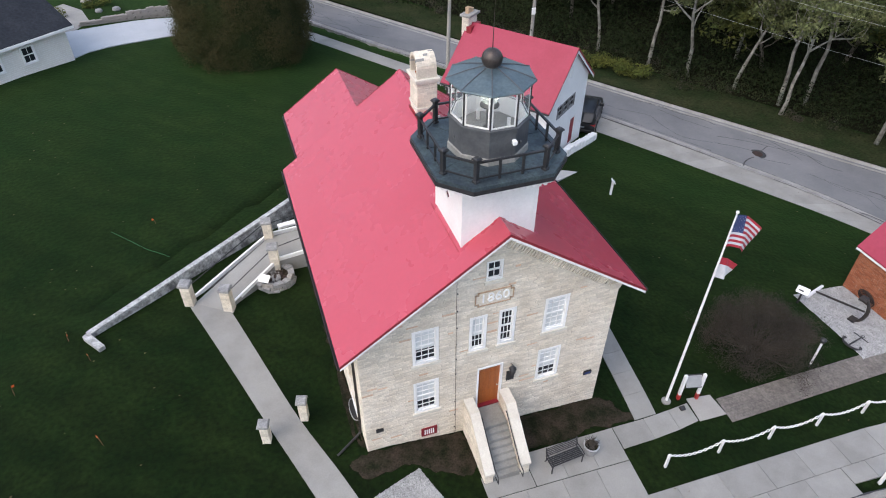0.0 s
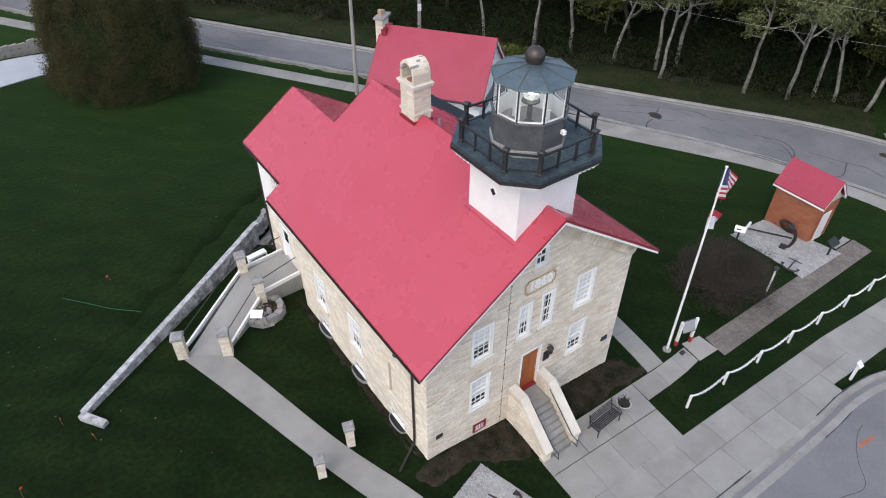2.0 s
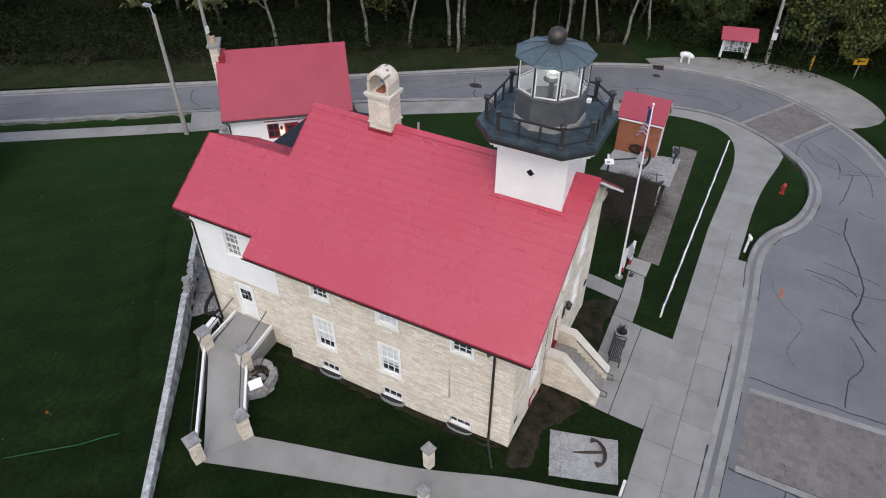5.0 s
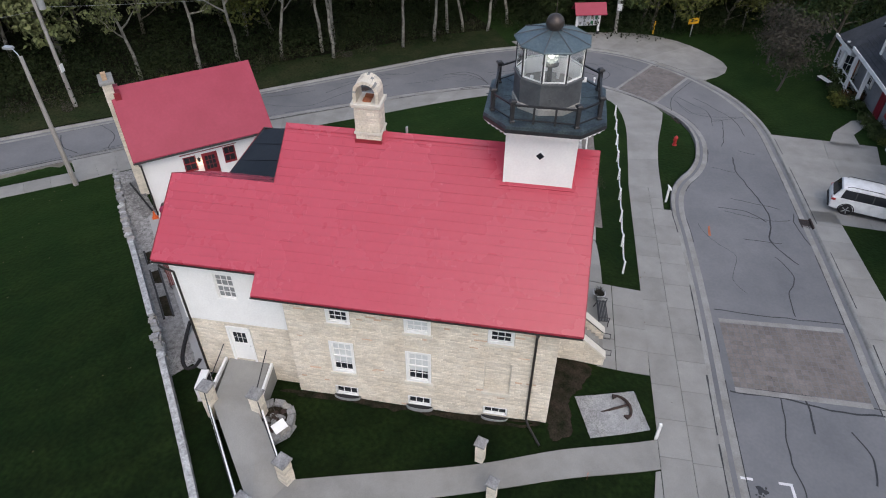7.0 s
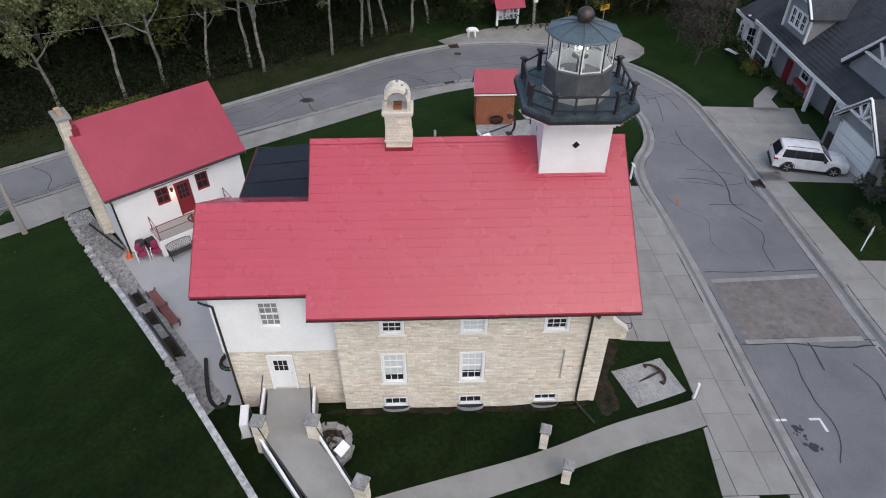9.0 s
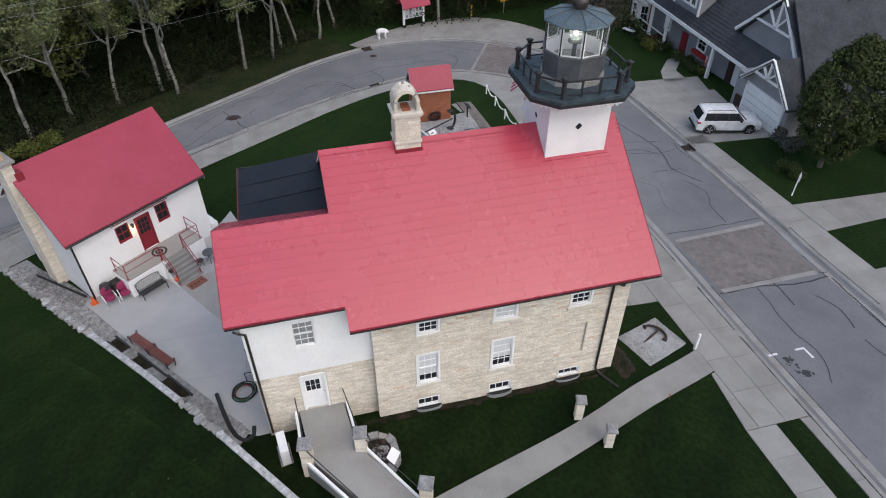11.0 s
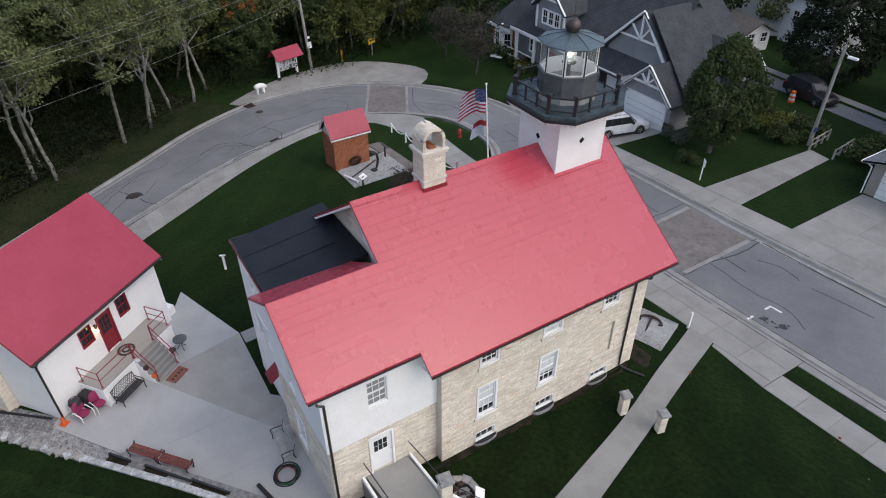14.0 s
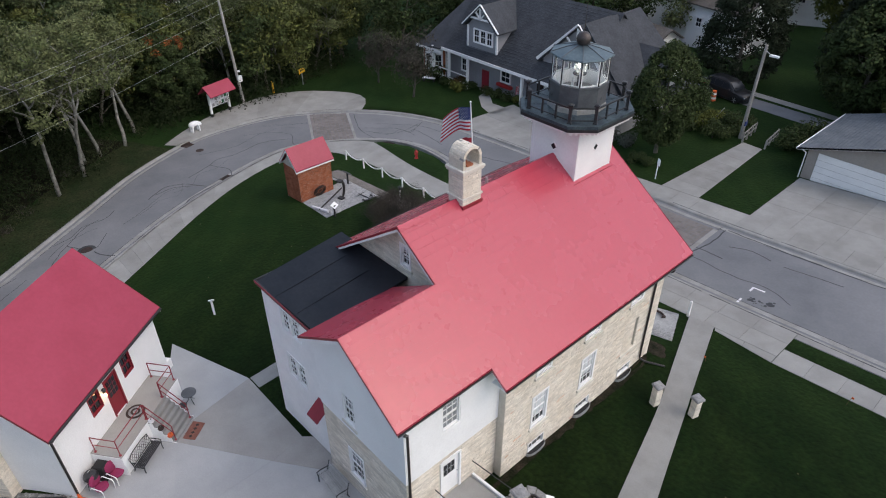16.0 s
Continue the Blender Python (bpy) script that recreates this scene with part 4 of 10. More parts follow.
part("threshold", Geo().box(x0, x1, -0.06, 0.2, z0 - 0.03, z0 + 0.028, F_S), M_REDTRIM, door, "dark red threshold")
part("door_handle", Geo().lathe([(0.012, 0), (0.03, 0.02), (0.035, 0.045), (0.012, 0.06)], 10, m=F_S @ pose(x1 - 0.16, 0.085, z0 + 1.0, 90)), M_GALV, door, "small metal knob")

# plaque with the year
pl = Geo()
px0, px1, pz0, pz1, c = 6.23, 7.62, 6.09, 6.71, 0.1
outl = [(px0 + c, pz0), (px1 - c, pz0), (px1 - c, pz0 + c), (px1, pz0 + c), (px1, pz1 - c), (px1 - c, pz1 - c), (px1 - c, pz1), (px0 + c, pz1), (px0 + c, pz1 - c), (px0, pz1 - c), (px0, pz0 + c), (px0 + c, pz0 + c)]
plaque = hp("date_plaque", pl.wall(outl, [], 0.05, F_S @ pose(0, -0.05, 0)), M_STONEP, "dressed stone plaque with a raised year")
rim = Geo()
for (ax, az), (bx, bz) in zip(outl, outl[1:] + outl[:1]):
    rim.box(min(ax, bx) - 0.02, max(ax, bx) + 0.02, -0.075, -0.05, min(az, bz) - 0.02, max(az, bz) + 0.02, F_S)
part("rim", rim, M_OCHRE, plaque, "worn ochre rim")


def lettering(name, text, size, m, ma, parent, depth=0.01, align="CENTER"):
    cu = bpy.data.curves.new(name, "FONT")
    cu.body, cu.size, cu.extrude, cu.align_x, cu.align_y = text, size, depth, align, "CENTER"
    tmp = bpy.data.objects.new(name, cu)
    scene.collection.objects.link(tmp)
    me = bpy.data.meshes.new_from_object(tmp.evaluated_get(bpy.context.evaluated_depsgraph_get()))
    bpy.data.objects.remove(tmp)
    me.materials.append(ma)
    ob = new(name, me)
    ob.parent, ob.matrix_basis = parent, m
    return ob


lettering("year_relief", "1860", 0.56, F_S @ pose((px0 + px1) / 2, -0.058, (pz0 + pz1) / 2, 90), M_WHITE, plaque, 0.03)

# cornice under the front rakes, with dentils
for sgn in (-1, 1):
    L = math.hypot(1, PITCH)
    ang = math.degrees(math.atan(PITCH))
    xe = WX0 if sgn < 0 else WX1
    run = abs(RIDGE_X - xe)
    fr = Matrix.Translation((RIDGE_X, WY0, RIDGE_Z - 0.22)) @ pose(0, 0, 0, 0, ang * sgn, 0)
    a, b = (0.0, run * L - 0.2) if sgn > 0 else (-run * L + 0.2, 0.0)
    co = hp("cornice", Geo().box(a, b, -0.06, 0.0, -0.56, -0.02, fr), M_STONEP, "cream stone cornice band under the gable")
    part("drip_line", Geo().box(a, b, -0.068, 0.0, -0.585, -0.562, fr), M_MORTAR, co)
    dn = Geo()
    for i in range(int((b - a) / 0.13)):
        dn.box(a + i * 0.13, a + i * 0.13 + 0.085, -0.11, -0.058, -0.54, -0.1, fr)
    tagged(part("dentil", dn, M_STONE, co), kind="stuff")
    k = Geo()
    for i in range(3):
        k.box(xe - (0.0 if sgn < 0 else 0.5 - 0.1 * i), xe + (0.5 - 0.1 * i if sgn < 0 else 0.0), WY0 - 0.16 + 0.04 * i, WY0, 5.55 - 0.13 * i, 5.68 - 0.13 * i)
    part("corbel", k, M_STONEP, co)

# roofs -------------------------------------------------------------
RY0, RY1 = 13.8, 25.86


def slope_slab(x0, x1, y0, y1, th=0.13):
    return Geo().add([(x0, y0, roof_z(x0) - th), (x1, y0, roof_z(x1) - th), (x1, y1, roof_z(x1) - th), (x0, y1, roof_z(x0) - th), (x0, y0, roof_z(x0) - 0.02), (x1, y0, roof_z(x1) - 0.02), (x1, y1, roof_z(x1) - 0.02), (x0, y1, roof_z(x0) - 0.02)], [(3, 2, 1, 0), (4, 5, 6, 7), (0, 1, 5, 4), (1, 2, 6, 5), (2, 3, 7, 6), (3, 0, 4, 7)])


roof_w = hp("roof", slope_slab(EAVE_X0, RIDGE_X, RY0, RY1), M_ROOF, "red metal shingle roof slope")
roof_e = hp("roof", slope_slab(RIDGE_X, EAVE_X1, RY0, RY1), M_ROOF, "red metal shingle roof slope")
EXT_RX, EXT_Y1, EXT_EX = 4.95, 30.03, 2.1
roof_x = hp("roof", slope_slab(EXT_EX, EXT_RX, RY1, EXT_Y1), M_ROOF, "lower red roof of the rear wing")
xr = Geo()
ZX = roof_z(EXT_RX)
xr.add([(EXT_RX, RY1 + 0.004, ZX - 0.13), (7.75, RY1 + 0.004, 6.25), (7.75, EXT_Y1, 6.25), (EXT_RX, EXT_Y1, ZX - 0.13), (EXT_RX, RY1 + 0.004, ZX - 0.01), (7.75, RY1 + 0.004, 6.37), (7.75, EXT_Y1, 6.37), (EXT_RX, EXT_Y1, ZX - 0.01)], [(3, 2, 1, 0), (4, 5, 6, 7), (0, 1, 5, 4), (1, 2, 6, 5), (2, 3, 7, 6), (3, 0, 4, 7)])
hp("roof", xr, M_ROOF, "short red back slope of the rear wing")

COURSE = 0.363


def shingle_mesh(w, slope_sign):
    """One pressed-metal shingle lying on its slope, lower edge proud."""
    L = COURSE * 1.04
    g = Geo()
    c, s = 1 / math.hypot(1, PITCH), PITCH / math.hypot(1, PITCH)
    def on(u, v, h):
        return (slope_sign * (u * c - h * s), v, u * s + h * c)
    v = [on(0, 0, 0.0), on(0, w, 0.0), on(0, 0, 0.015), on(0, w, 0.015), on(L, 0, 0.002), on(L, w, 0.002)]
    g.add(v, [(0, 1, 3, 2), (2, 3, 5, 4), (0, 2, 4), (1, 5, 3)])
    return g


def shingles(parent, x_e, x_r, y0, y1, sign, single):
    w = 0.92
    rise = abs(x_r - x_e) * math.hypot(1, PITCH)
    n = round(rise / COURSE)
    step = (x_r - x_e) / n
    full = shingle_mesh(w - 0.003, sign)
    g, me = Geo(), None
    for j in range(n):
        x = x_e + step * j
        y = y0 - (0.46 if j % 2 else 0.0)
        while y < y1 - 0.02:
            a, b = max(y, y0), min(y + w, y1)
            if single and a == y and b == y + w:
                if me is None:
                    ob = part("shingle", full, M_ROOF, parent, at=pose(x, a, roof_z(x) - 0.017))
                    me = ob.data
                else:
                    ob = new("shingle", me)
                    ob.parent, ob.matrix_basis = parent, pose(x, a, roof_z(x) - 0.017)
            elif b - a > 0.03:
                q = shingle_mesh(b - a, sign)
                g.add([(vx + x, vy + a, vz + roof_z(x) - 0.017) for vx, vy, vz in q.v], q.f)
            y += w
    if g.v:
        tagged(part("shingle", g, M_ROOF, parent), kind="stuff")


shingles(roof_w, EAVE_X0, RIDGE_X, RY0, RY1, 1, True)
shingles(roof_e, EAVE_X1, RIDGE_X, RY0, RY1, -1, False)
shingles(roof_x, EXT_EX, EXT_RX, RY1, EXT_Y1, 1, False)

# ridge cap, rake trims, fascias, soffits
ridge = Geo()
for sgn in (-1, 1):
    ridge.add([(RIDGE_X, RY0 - 0.02, RIDGE_Z + 0.03), (RIDGE_X, RY1 + 0.02, RIDGE_Z + 0.03), (RIDGE_X + sgn * 0.2, RY1 + 0.02, RIDGE_Z - 0.10), (RIDGE_X + sgn * 0.2, RY0 - 0.02, RIDGE_Z - 0.10)], [(0, 1, 2, 3)])
hp("ridge_cap", ridge, M_ROOF)


def rake(y0, y1, xa, za, xb, zb, name, ma, dz0, dz1):
    g = Geo()
    g.add([(xa, y0, za + dz0), (xb, y0, zb + dz0), (xb, y1, zb + dz0), (xa, y1, za + dz0), (xa, y0, za + dz1), (xb, y0, zb + dz1), (xb, y1, zb + dz1), (xa, y1, za + dz1)], [(3, 2, 1, 0), (4, 5, 6, 7), (0, 1, 5, 4), (1, 2, 6, 5), (2, 3, 7, 6), (3, 0, 4, 7)])
    hp(name, g, ma)


for xa, xb in ((EAVE_X0, RIDGE_X), (RIDGE_X, EAVE_X1)):
    for ya, yb in ((RY0 - 0.025, RY0 - 0.003), (RY1 + 0.003, RY1 + 0.025)):
        if xb == RIDGE_X and ya > 20:
            xa2 = EXT_RX
        else:
            xa2 = xa
        rake(ya, yb, xa2, roof_z(xa2), xb, roof_z(xb), "rake_trim", M_REDTRIM, -0.09, 0.012)
        rake(ya + (0.008 if ya < 20 else -0.012), yb + (0.012 if ya < 20 else -0.008), xa2, roof_z(xa2), xb, roof_z(xb), "bargeboard", M_WHITE, -0.2, -0.095)
    rake(RY0, WY0 - 0.15, xa, roof_z(xa), xb, roof_z(xb), "soffit", M_WHITE, -0.16, -0.135)
    rake(WY1 + 0.03, RY1, xa, roof_z(xa), xb, roof_z(xb), "soffit", M_WHITE, -0.16, -0.135)
for xa, xb, zb in ((EXT_EX, EXT_RX, ZX), (EXT_RX, 7.75, 6.37)):
    za = roof_z(xa)
    rake(EXT_Y1 + 0.003, EXT_Y1 + 0.025, xa, za, xb, zb, "rake_trim", M_REDTRIM, -0.09, 0.012)
    rake(EXT_Y1 - 0.012, EXT_Y1 + 0.015, xa, za, xb, zb, "bargeboard", M_WHITE, -0.26, -0.095)
    rake(EY1 + 0.02, EXT_Y1 - 0.02, xa, za, xb, zb, "soffit", M_WHITE, -0.16, -0.135)


def gutter(x, y0, y1, z, sgn, name="gutter"):
    g = Geo()
    prof = [(0.0, 0.0), (0.0, -0.1), (0.05, -0.13), (0.1, -0.11), (0.125, -0.02), (0.11, -0.02), (0.09, -0.09), (0.02, -0.1), (0.015, 0.0)]
    n = len(prof)
    for y in (y0, y1):
        g.v += [(x + sgn * px, y, z + pz) for px, pz in prof]
    g.f = [(i, (i + 1) % n, n + (i + 1) % n, n + i) for i in range(n)] + [tuple(range(n)), tuple(range(n, 2 * n))[::-1]]
    hp(name, g, M_GUTTER, "dark bronze eaves gutter")


gutter(EAVE_X0 + 0.02, RY0, RY1, EAVE_Z - 0.02, -1)
gutter(EAVE_X1 - 0.02, RY0, RY1, EAVE_Z - 0.02, 1)
gutter(EXT_EX + 0.02, RY1 + 0.03, EXT_Y1, roof_z(EXT_EX) - 0.02, -1)
hp("soffit", Geo().box(EAVE_X0 + 0.03, WX0, WY0, RY1, 5.44, 5.47), M_WHITE)
hp("soffit", Geo().box(WX1, EAVE_X1 - 0.03, WY0, RY1, 5.44, 5.47), M_WHITE)
hp("soffit", Geo().box(EXT_EX + 0.03, EX0, RY1, EXT_Y1, 5.93, 5.96), M_WHITE)
hp("downpipe", Geo().tube([(1.3, 15.32, 5.42), (1.35, 15.32, 5.3), (1.92, 15.32, 4.95), (1.98, 15.32, 4.8), (1.98, 15.32, 0.2), (1.96, 15.32, -0.3), (1.7, 15.2, -0.42), (0.9, 14.7, -0.5)], 0.05, 8), M_GUTTER, "dark bronze downpipe")
hp("downpipe", Geo().tube([(2.05, 29.75, 5.85), (2.2, 29.68, 5.6), (2.36, 29.45, 5.3), (2.36, 29.45, 0.2), (2.36, 29.45, -0.6)], 0.05, 8), M_GUTTER, "dark bronze downpipe")

# rear wing: stone below, white boards above ----------------------------
STUC_Z = 2.74
hp("wall_wing_west", Geo().wall(rect(-EY1, -WY1, BASE, 6.05), [rect(*EXT_WIN["u"]), rect(*EXT_DOOR)], 0.35, F_XW), M_MORTAR)
wing_stones = stone_rows(lambda z: (-EY1, -WY1), -1.1, STUC_Z, [widen(EXT_DOOR, 0.05)], 9)
tagged(hp("stonework", stone_geo(wing_stones, F_XW), M_STONE, "rough-coursed cream stones"), kind="stuff")
hp("stucco", Geo().wall(rect(-EY1, -WY1 + 0.02, STUC_Z, 5.94), [rect(*EXT_WIN["u"])], 0.045, F_XW @ pose(0, -0.045, 0)), M_STUCCO, "smooth white upper wall")
sash_window(F_XW, (EXT_WIN["u"][0], EXT_WIN["u"][1], EXT_WIN["u"][2], EXT_WIN["u"][3]), 0.98, 3, 4, sill=False, lintel=False, border=0.06, blind_ma=M_CURTAIN)
x0, x1, z0, z1 = EXT_DOOR
g = Geo()
for r in ((x0 - 0.02, x0 + 0.07, z0, z1), (x1 - 0.07, x1 + 0.02, z0, z1), (x0 + 0.07, x1 - 0.07, z1 - 0.07, z1 + 0.03)):
    g.box(r[0], r[1], -0.04, 0.2, r[2], r[3], F_XW)
sd = hp("side_door", g, M_WHITE, "white panelled side door with a glazed top")
part("leaf", Geo().box(x0 + 0.07, x1 - 0.07, 0.05, 0.1, z0 + 0.02, z1 - 0.07, F_XW), M_WHITE, sd)
for i in range(3):
    for j in range(2):
        xa, za = x0 + 0.2 + i * 0.19, z0 + 1.1 + j * 0.31
        part("pane", Geo().box(xa, xa + 0.165, 0.04, 0.052, za, za + 0.28, F_XW), M_PANE, sd, "dark glass")
part("door_handle", Geo().lathe([(0.012, 0), (0.03, 0.03), (0.012, 0.06)], 8, m=F_XW @ pose(x1 - 0.13, 0.05, z0 + 0.95, 90)), M_GALV, sd)

# north end of the wing
NX0, NX1 = EX0 + 0.351, 7.6
NW = {"a": (-6.02, -5.25, 3.08, 4.6), "b": (-6.03, -5.05, -0.12, 1.5)}
north_outline = [(-NX1, BASE), (-NX0, BASE), (-NX0, roof_z(NX0) - 0.18), (-EXT_RX, ZX - 0.18), (-NX1, 6.3)]
hp("wall_wing_north", Geo().wall(north_outline, [rect(*h) for h in NW.values()], 0.35, F_XN), M_MORTAR)
hp("stucco", Geo().wall([(-NX1, STUC_Z), (-EX0 + 0.04, STUC_Z), (-EX0 + 0.04, roof_z(EX0) - 0.18), (-EXT_RX, ZX - 0.17), (-NX1, 6.3)], [rect(*NW["a"])], 0.045, F_XN @ pose(0, -0.045, 0)), M_STUCCO, "smooth white upper wall")
tagged(hp("stonework", stone_geo(stone_rows(lambda z: (-NX1, -EX0), -1.4, STUC_Z, [widen(NW["b"], 0.02)], 10), F_XN), M_STONE, "rough-coursed cream stones"), kind="stuff")
for h in NW.values():
    sash_window(F_XN, h, 0.6, 3, 4, lintel=False, border=0.06, blind_ma=M_CURTAIN)

# flat-roofed two-storey porch behind the wing
LX0, LX1, LY1 = 7.6, 11.9, 29.3
PWIN = [(-10.46, -9.77, 4.55, 5.68), (-9.75, -9.06, 4.55, 5.68), (-10.56, -9.85, 1.88, 3.2), (-9.83, -9.1, 1.88, 3.2)]
hp("wall_porch_north", Geo().wall(rect(-LX1, -LX0, BASE, 6.05), [rect(*h) for h in PWIN], 0.2, facing("n", LY1)), M_WHITE, "white boarded porch wall")
hp("wall_porch_east", Geo().wall(rect(WY1, LY1 - 0.201, BASE, 6.05), [], 0.2, facing("e", LX1)), M_WHITE)
hp("wall_porch_west", Geo().wall(rect(-LY1 + 0.201, -EY1 + 0.4, BASE, 6.05), [], 0.2, facing("w", LX0)), M_WHITE)
for h in PWIN:
    sash_window(facing("n", LY1), h, 0.0, 3, 4, sill=False, lintel=False, border=0.05)
deck = Geo().add([(7.5, 25.1, 6.5), (12.05, 25.1, 6.45), (12.05, 29.4, 6.0), (7.5, 29.4, 6.12), (7.5, 25.1, 6.62), (12.05, 25.1, 6.57), (12.05, 29.4, 6.1), (7.5, 29.4, 6.24)], [(3, 2, 1, 0), (4, 5, 6, 7), (0, 1, 5, 4), (1, 2, 6, 5), (2, 3, 7, 6), (3, 0, 4, 7)])
flat = hp("flat_roof", deck, M_MEMB, "nearly flat black membrane roof")
part("edge_trim", Geo().box(7.5, 12.07, 29.36, 29.44, 5.96, 6.13).box(12.03, 12.1, 26.0, 29.44, 5.98, 6.16), M_GUTTER, flat)
aw = Geo().add([(7.62, 29.32, 2.1), (8.35, 29.32, 2.1), (8.35, 29.95, 1.6), (7.62, 29.95, 1.6), (7.62, 29.32, 2.18), (8.35, 29.32, 2.18), (8.35, 29.95, 1.68), (7.62, 29.95, 1.68)], [(3, 2, 1, 0), (4, 5, 6, 7), (0, 1, 5, 4), (1, 2, 6, 5), (2, 3, 7, 6), (3, 0, 4, 7)])
def flat_z(x, y):
    """The top of the membrane roof."""
    f, g_ = (x - 7.5) / 4.55, (y - 25.1) / 4.3
    return (6.62 + (6.24 - 6.62) * g_) * (1 - f) + (6.57 + (6.10 - 6.57) * g_) * f


for x in (9.05, 10.55):
    part("seam", Geo().prism([(x - 0.03, 25.9), (x + 0.03, 25.9), (x + 0.03, 29.38), (x - 0.03, 29.38)], lambda x, y: flat_z(x, y) - 0.01, lambda x, y: flat_z(x, y) + 0.01), M_MEMB, flat)
part("drip_edge", Geo().box(7.5, 12.07, 29.44, 29.462, 6.05, 6.16), M_REDTRIM, flat, "thin red drip edge")
hp("door_hood", aw, M_REDTRIM, "sloping dark red hood over the back door")

# chimney ---------------------------------------------------------------
CX0, CX1, CY0, CY1 = 6.62, 7.42, 22.0, 22.96
chim = hp("chimney", Geo().box(CX0, CX1, CY0, CY1, 8.6, 10.72), M_MORTAR, "cream brick chimney with an arched stone hood")
for fr, a, b, sd_ in ((facing("s", CY0), CX0, CX1, 21), (facing("n", CY1), -CX1, -CX0, 22), (facing("w", CX0), -CY1, -CY0, 23), (facing("e", CX1), CY0, CY1, 24)):
    tagged(part("brickwork", stone_geo(stone_rows(lambda z: (a, b), 8.9, 10.72, [], sd_, 0.1, 0.012), fr), M_STONE, chim, "cream bricks"), kind="stuff")
part("flashing", Geo().prism([(CX0 - 0.06, CY0 - 0.05), (CX1 + 0.06, CY0 - 0.05), (CX1 + 0.06, CY1 + 0.05), (CX0 - 0.06, CY1 + 0.05)], 8.8, lambda x, y: roof_z(x) + 0.14), M_REDTRIM, chim, "red metal flashing")
part("cap", Geo().box(CX0 - 0.07, CX1 + 0.07, CY0 - 0.07, CY1 + 0.07, 10.72, 10.80).box(CX0 - 0.1, CX1 + 0.1, CY0 - 0.1, CY1 + 0.1, 10.80, 10.9, chamfer=0.02), M_TRIMST, chim)
part("plinth", Geo().box(CX0 - 0.05, CX1 + 0.05, CY0 - 0.05, CY1 + 0.05, 9.62, 9.7), M_TRIMST, chim)
cy, rr = (CY0 + CY1) / 2, 0.48
for i in range(15):
    a0, a1 = math.pi * i / 15 + 0.008, math.pi * (i + 1) / 15 - 0.008
    cuts = [0.0, 0.22 + 0.1 * (i % 2), 0.5 + 0.08 * (i % 3), 0.78]
    for k in range(3):
        xa, xb = CX0 + 0.01 + cuts[k], CX0 + 0.01 + cuts[k + 1] - 0.006
        g = Geo()
        v = [(x, cy + r * math.cos(a), 11.28 + r * math.sin(a)) for x in (xa, xb) for r in (rr - 0.12, rr + random.uniform(-0.01, 0.015)) for a in (a0, a1)]
        g.add(v, [(0, 1, 3, 2), (4, 6, 7, 5), (0, 4, 5, 1), (2, 3, 7, 6), (0, 2, 6, 4), (1, 5, 7, 3)])
        part("vault_stone", g, M_STONEP if (i * 7 + k * 3) % 11 else M_KERB, chim)
for sgn in (-1, 1):
    part("hood_wall", Geo().box(CX0 + 0.01, CX1 - 0.01, cy + (sgn * rr if sgn < 0 else rr - 0.12), cy + (sgn * rr + 0.12 if sgn < 0 else rr), 10.9, 11.28), M_STONEP, chim)
for k in range(2):
    part("flue", Geo().box(CX0 + 0.12 + 0.32 * k, CX0 + 0.36 + 0.32 * k, cy - 0.15, cy + 0.15, 10.9, 10.98), M_BRICKP, chim, "brick-red clay flue liner")
hp("vent_pipe", Geo().tube([(7.2, 21.1, 9.3), (7.2, 21.1, 9.75)], 0.05, 10), M_GALV)

# tower -----------------------------------------------------------------
TX, TY = 7.0, 15.95
s0 = 1.25
tower = hp("tower_shaft", Geo().box(TX - s0, TX + s0, TY - s0, TY + s0, 7.9, 11.2), M_WHITE, "square white-painted tower shaft")
for sx in (-1, 1):
    for sy in (-1, 1):
        part("corner_board", Geo().box(TX + sx * s0 - (0.1 if sx > 0 else 0.012), TX + sx * s0 + (0.012 if sx > 0 else 0.1), TY + sy * s0 - (0.1 if sy > 0 else 0.012), TY + sy * s0 + (0.012 if sy > 0 else 0.1), 8.0, 11.2), M_WHITE, tower)
part("bed_mould", Geo().box(TX - s0 - 0.12, TX + s0 + 0.12, TY - s0 - 0.12, TY + s0 + 0.12, 11.05, 11.2), M_WHITE, tower)
for fr, ctr in ((facing("w", TX - s0), (-TY, 9.9)), (facing("n", TY + s0), (-TX, 9.9)), (facing("e", TX + s0), (TY, 9.9))):
    q = fr @ pose(ctr[0], 0, ctr[1], 0, 45, 0)
    gg = Geo()
    for r in ((-0.15, 0.15, 0.11, 0.15), (-0.15, 0.15, -0.15, -0.11), (-0.15, -0.11, -0.11, 0.11), (0.11, 0.15, -0.11, 0.11)):
        gg.box(r[0], r[1], -0.03, 0.02, r[2], r[3], q)
    dw = part("diamond_window", gg, M_WHITE, tower, "small diamond window")
    part("pane", Geo().box(-0.11, 0.11, -0.012, 0.0, -0.11, 0.11, q), M_PANE, dw)
hp("flashing", Geo().prism([(TX - s0 - 0.14, TY - s0 - 0.1), (TX + s0 + 0.14, TY - s0 - 0.1), (TX + s0 + 0.14, TY + s0 + 0.12), (TX - s0 - 0.14, TY + s0 + 0.12)], 8.0, lambda x, y: roof_z(x) + 0.03), M_ROOF, "red flashing round the tower foot")

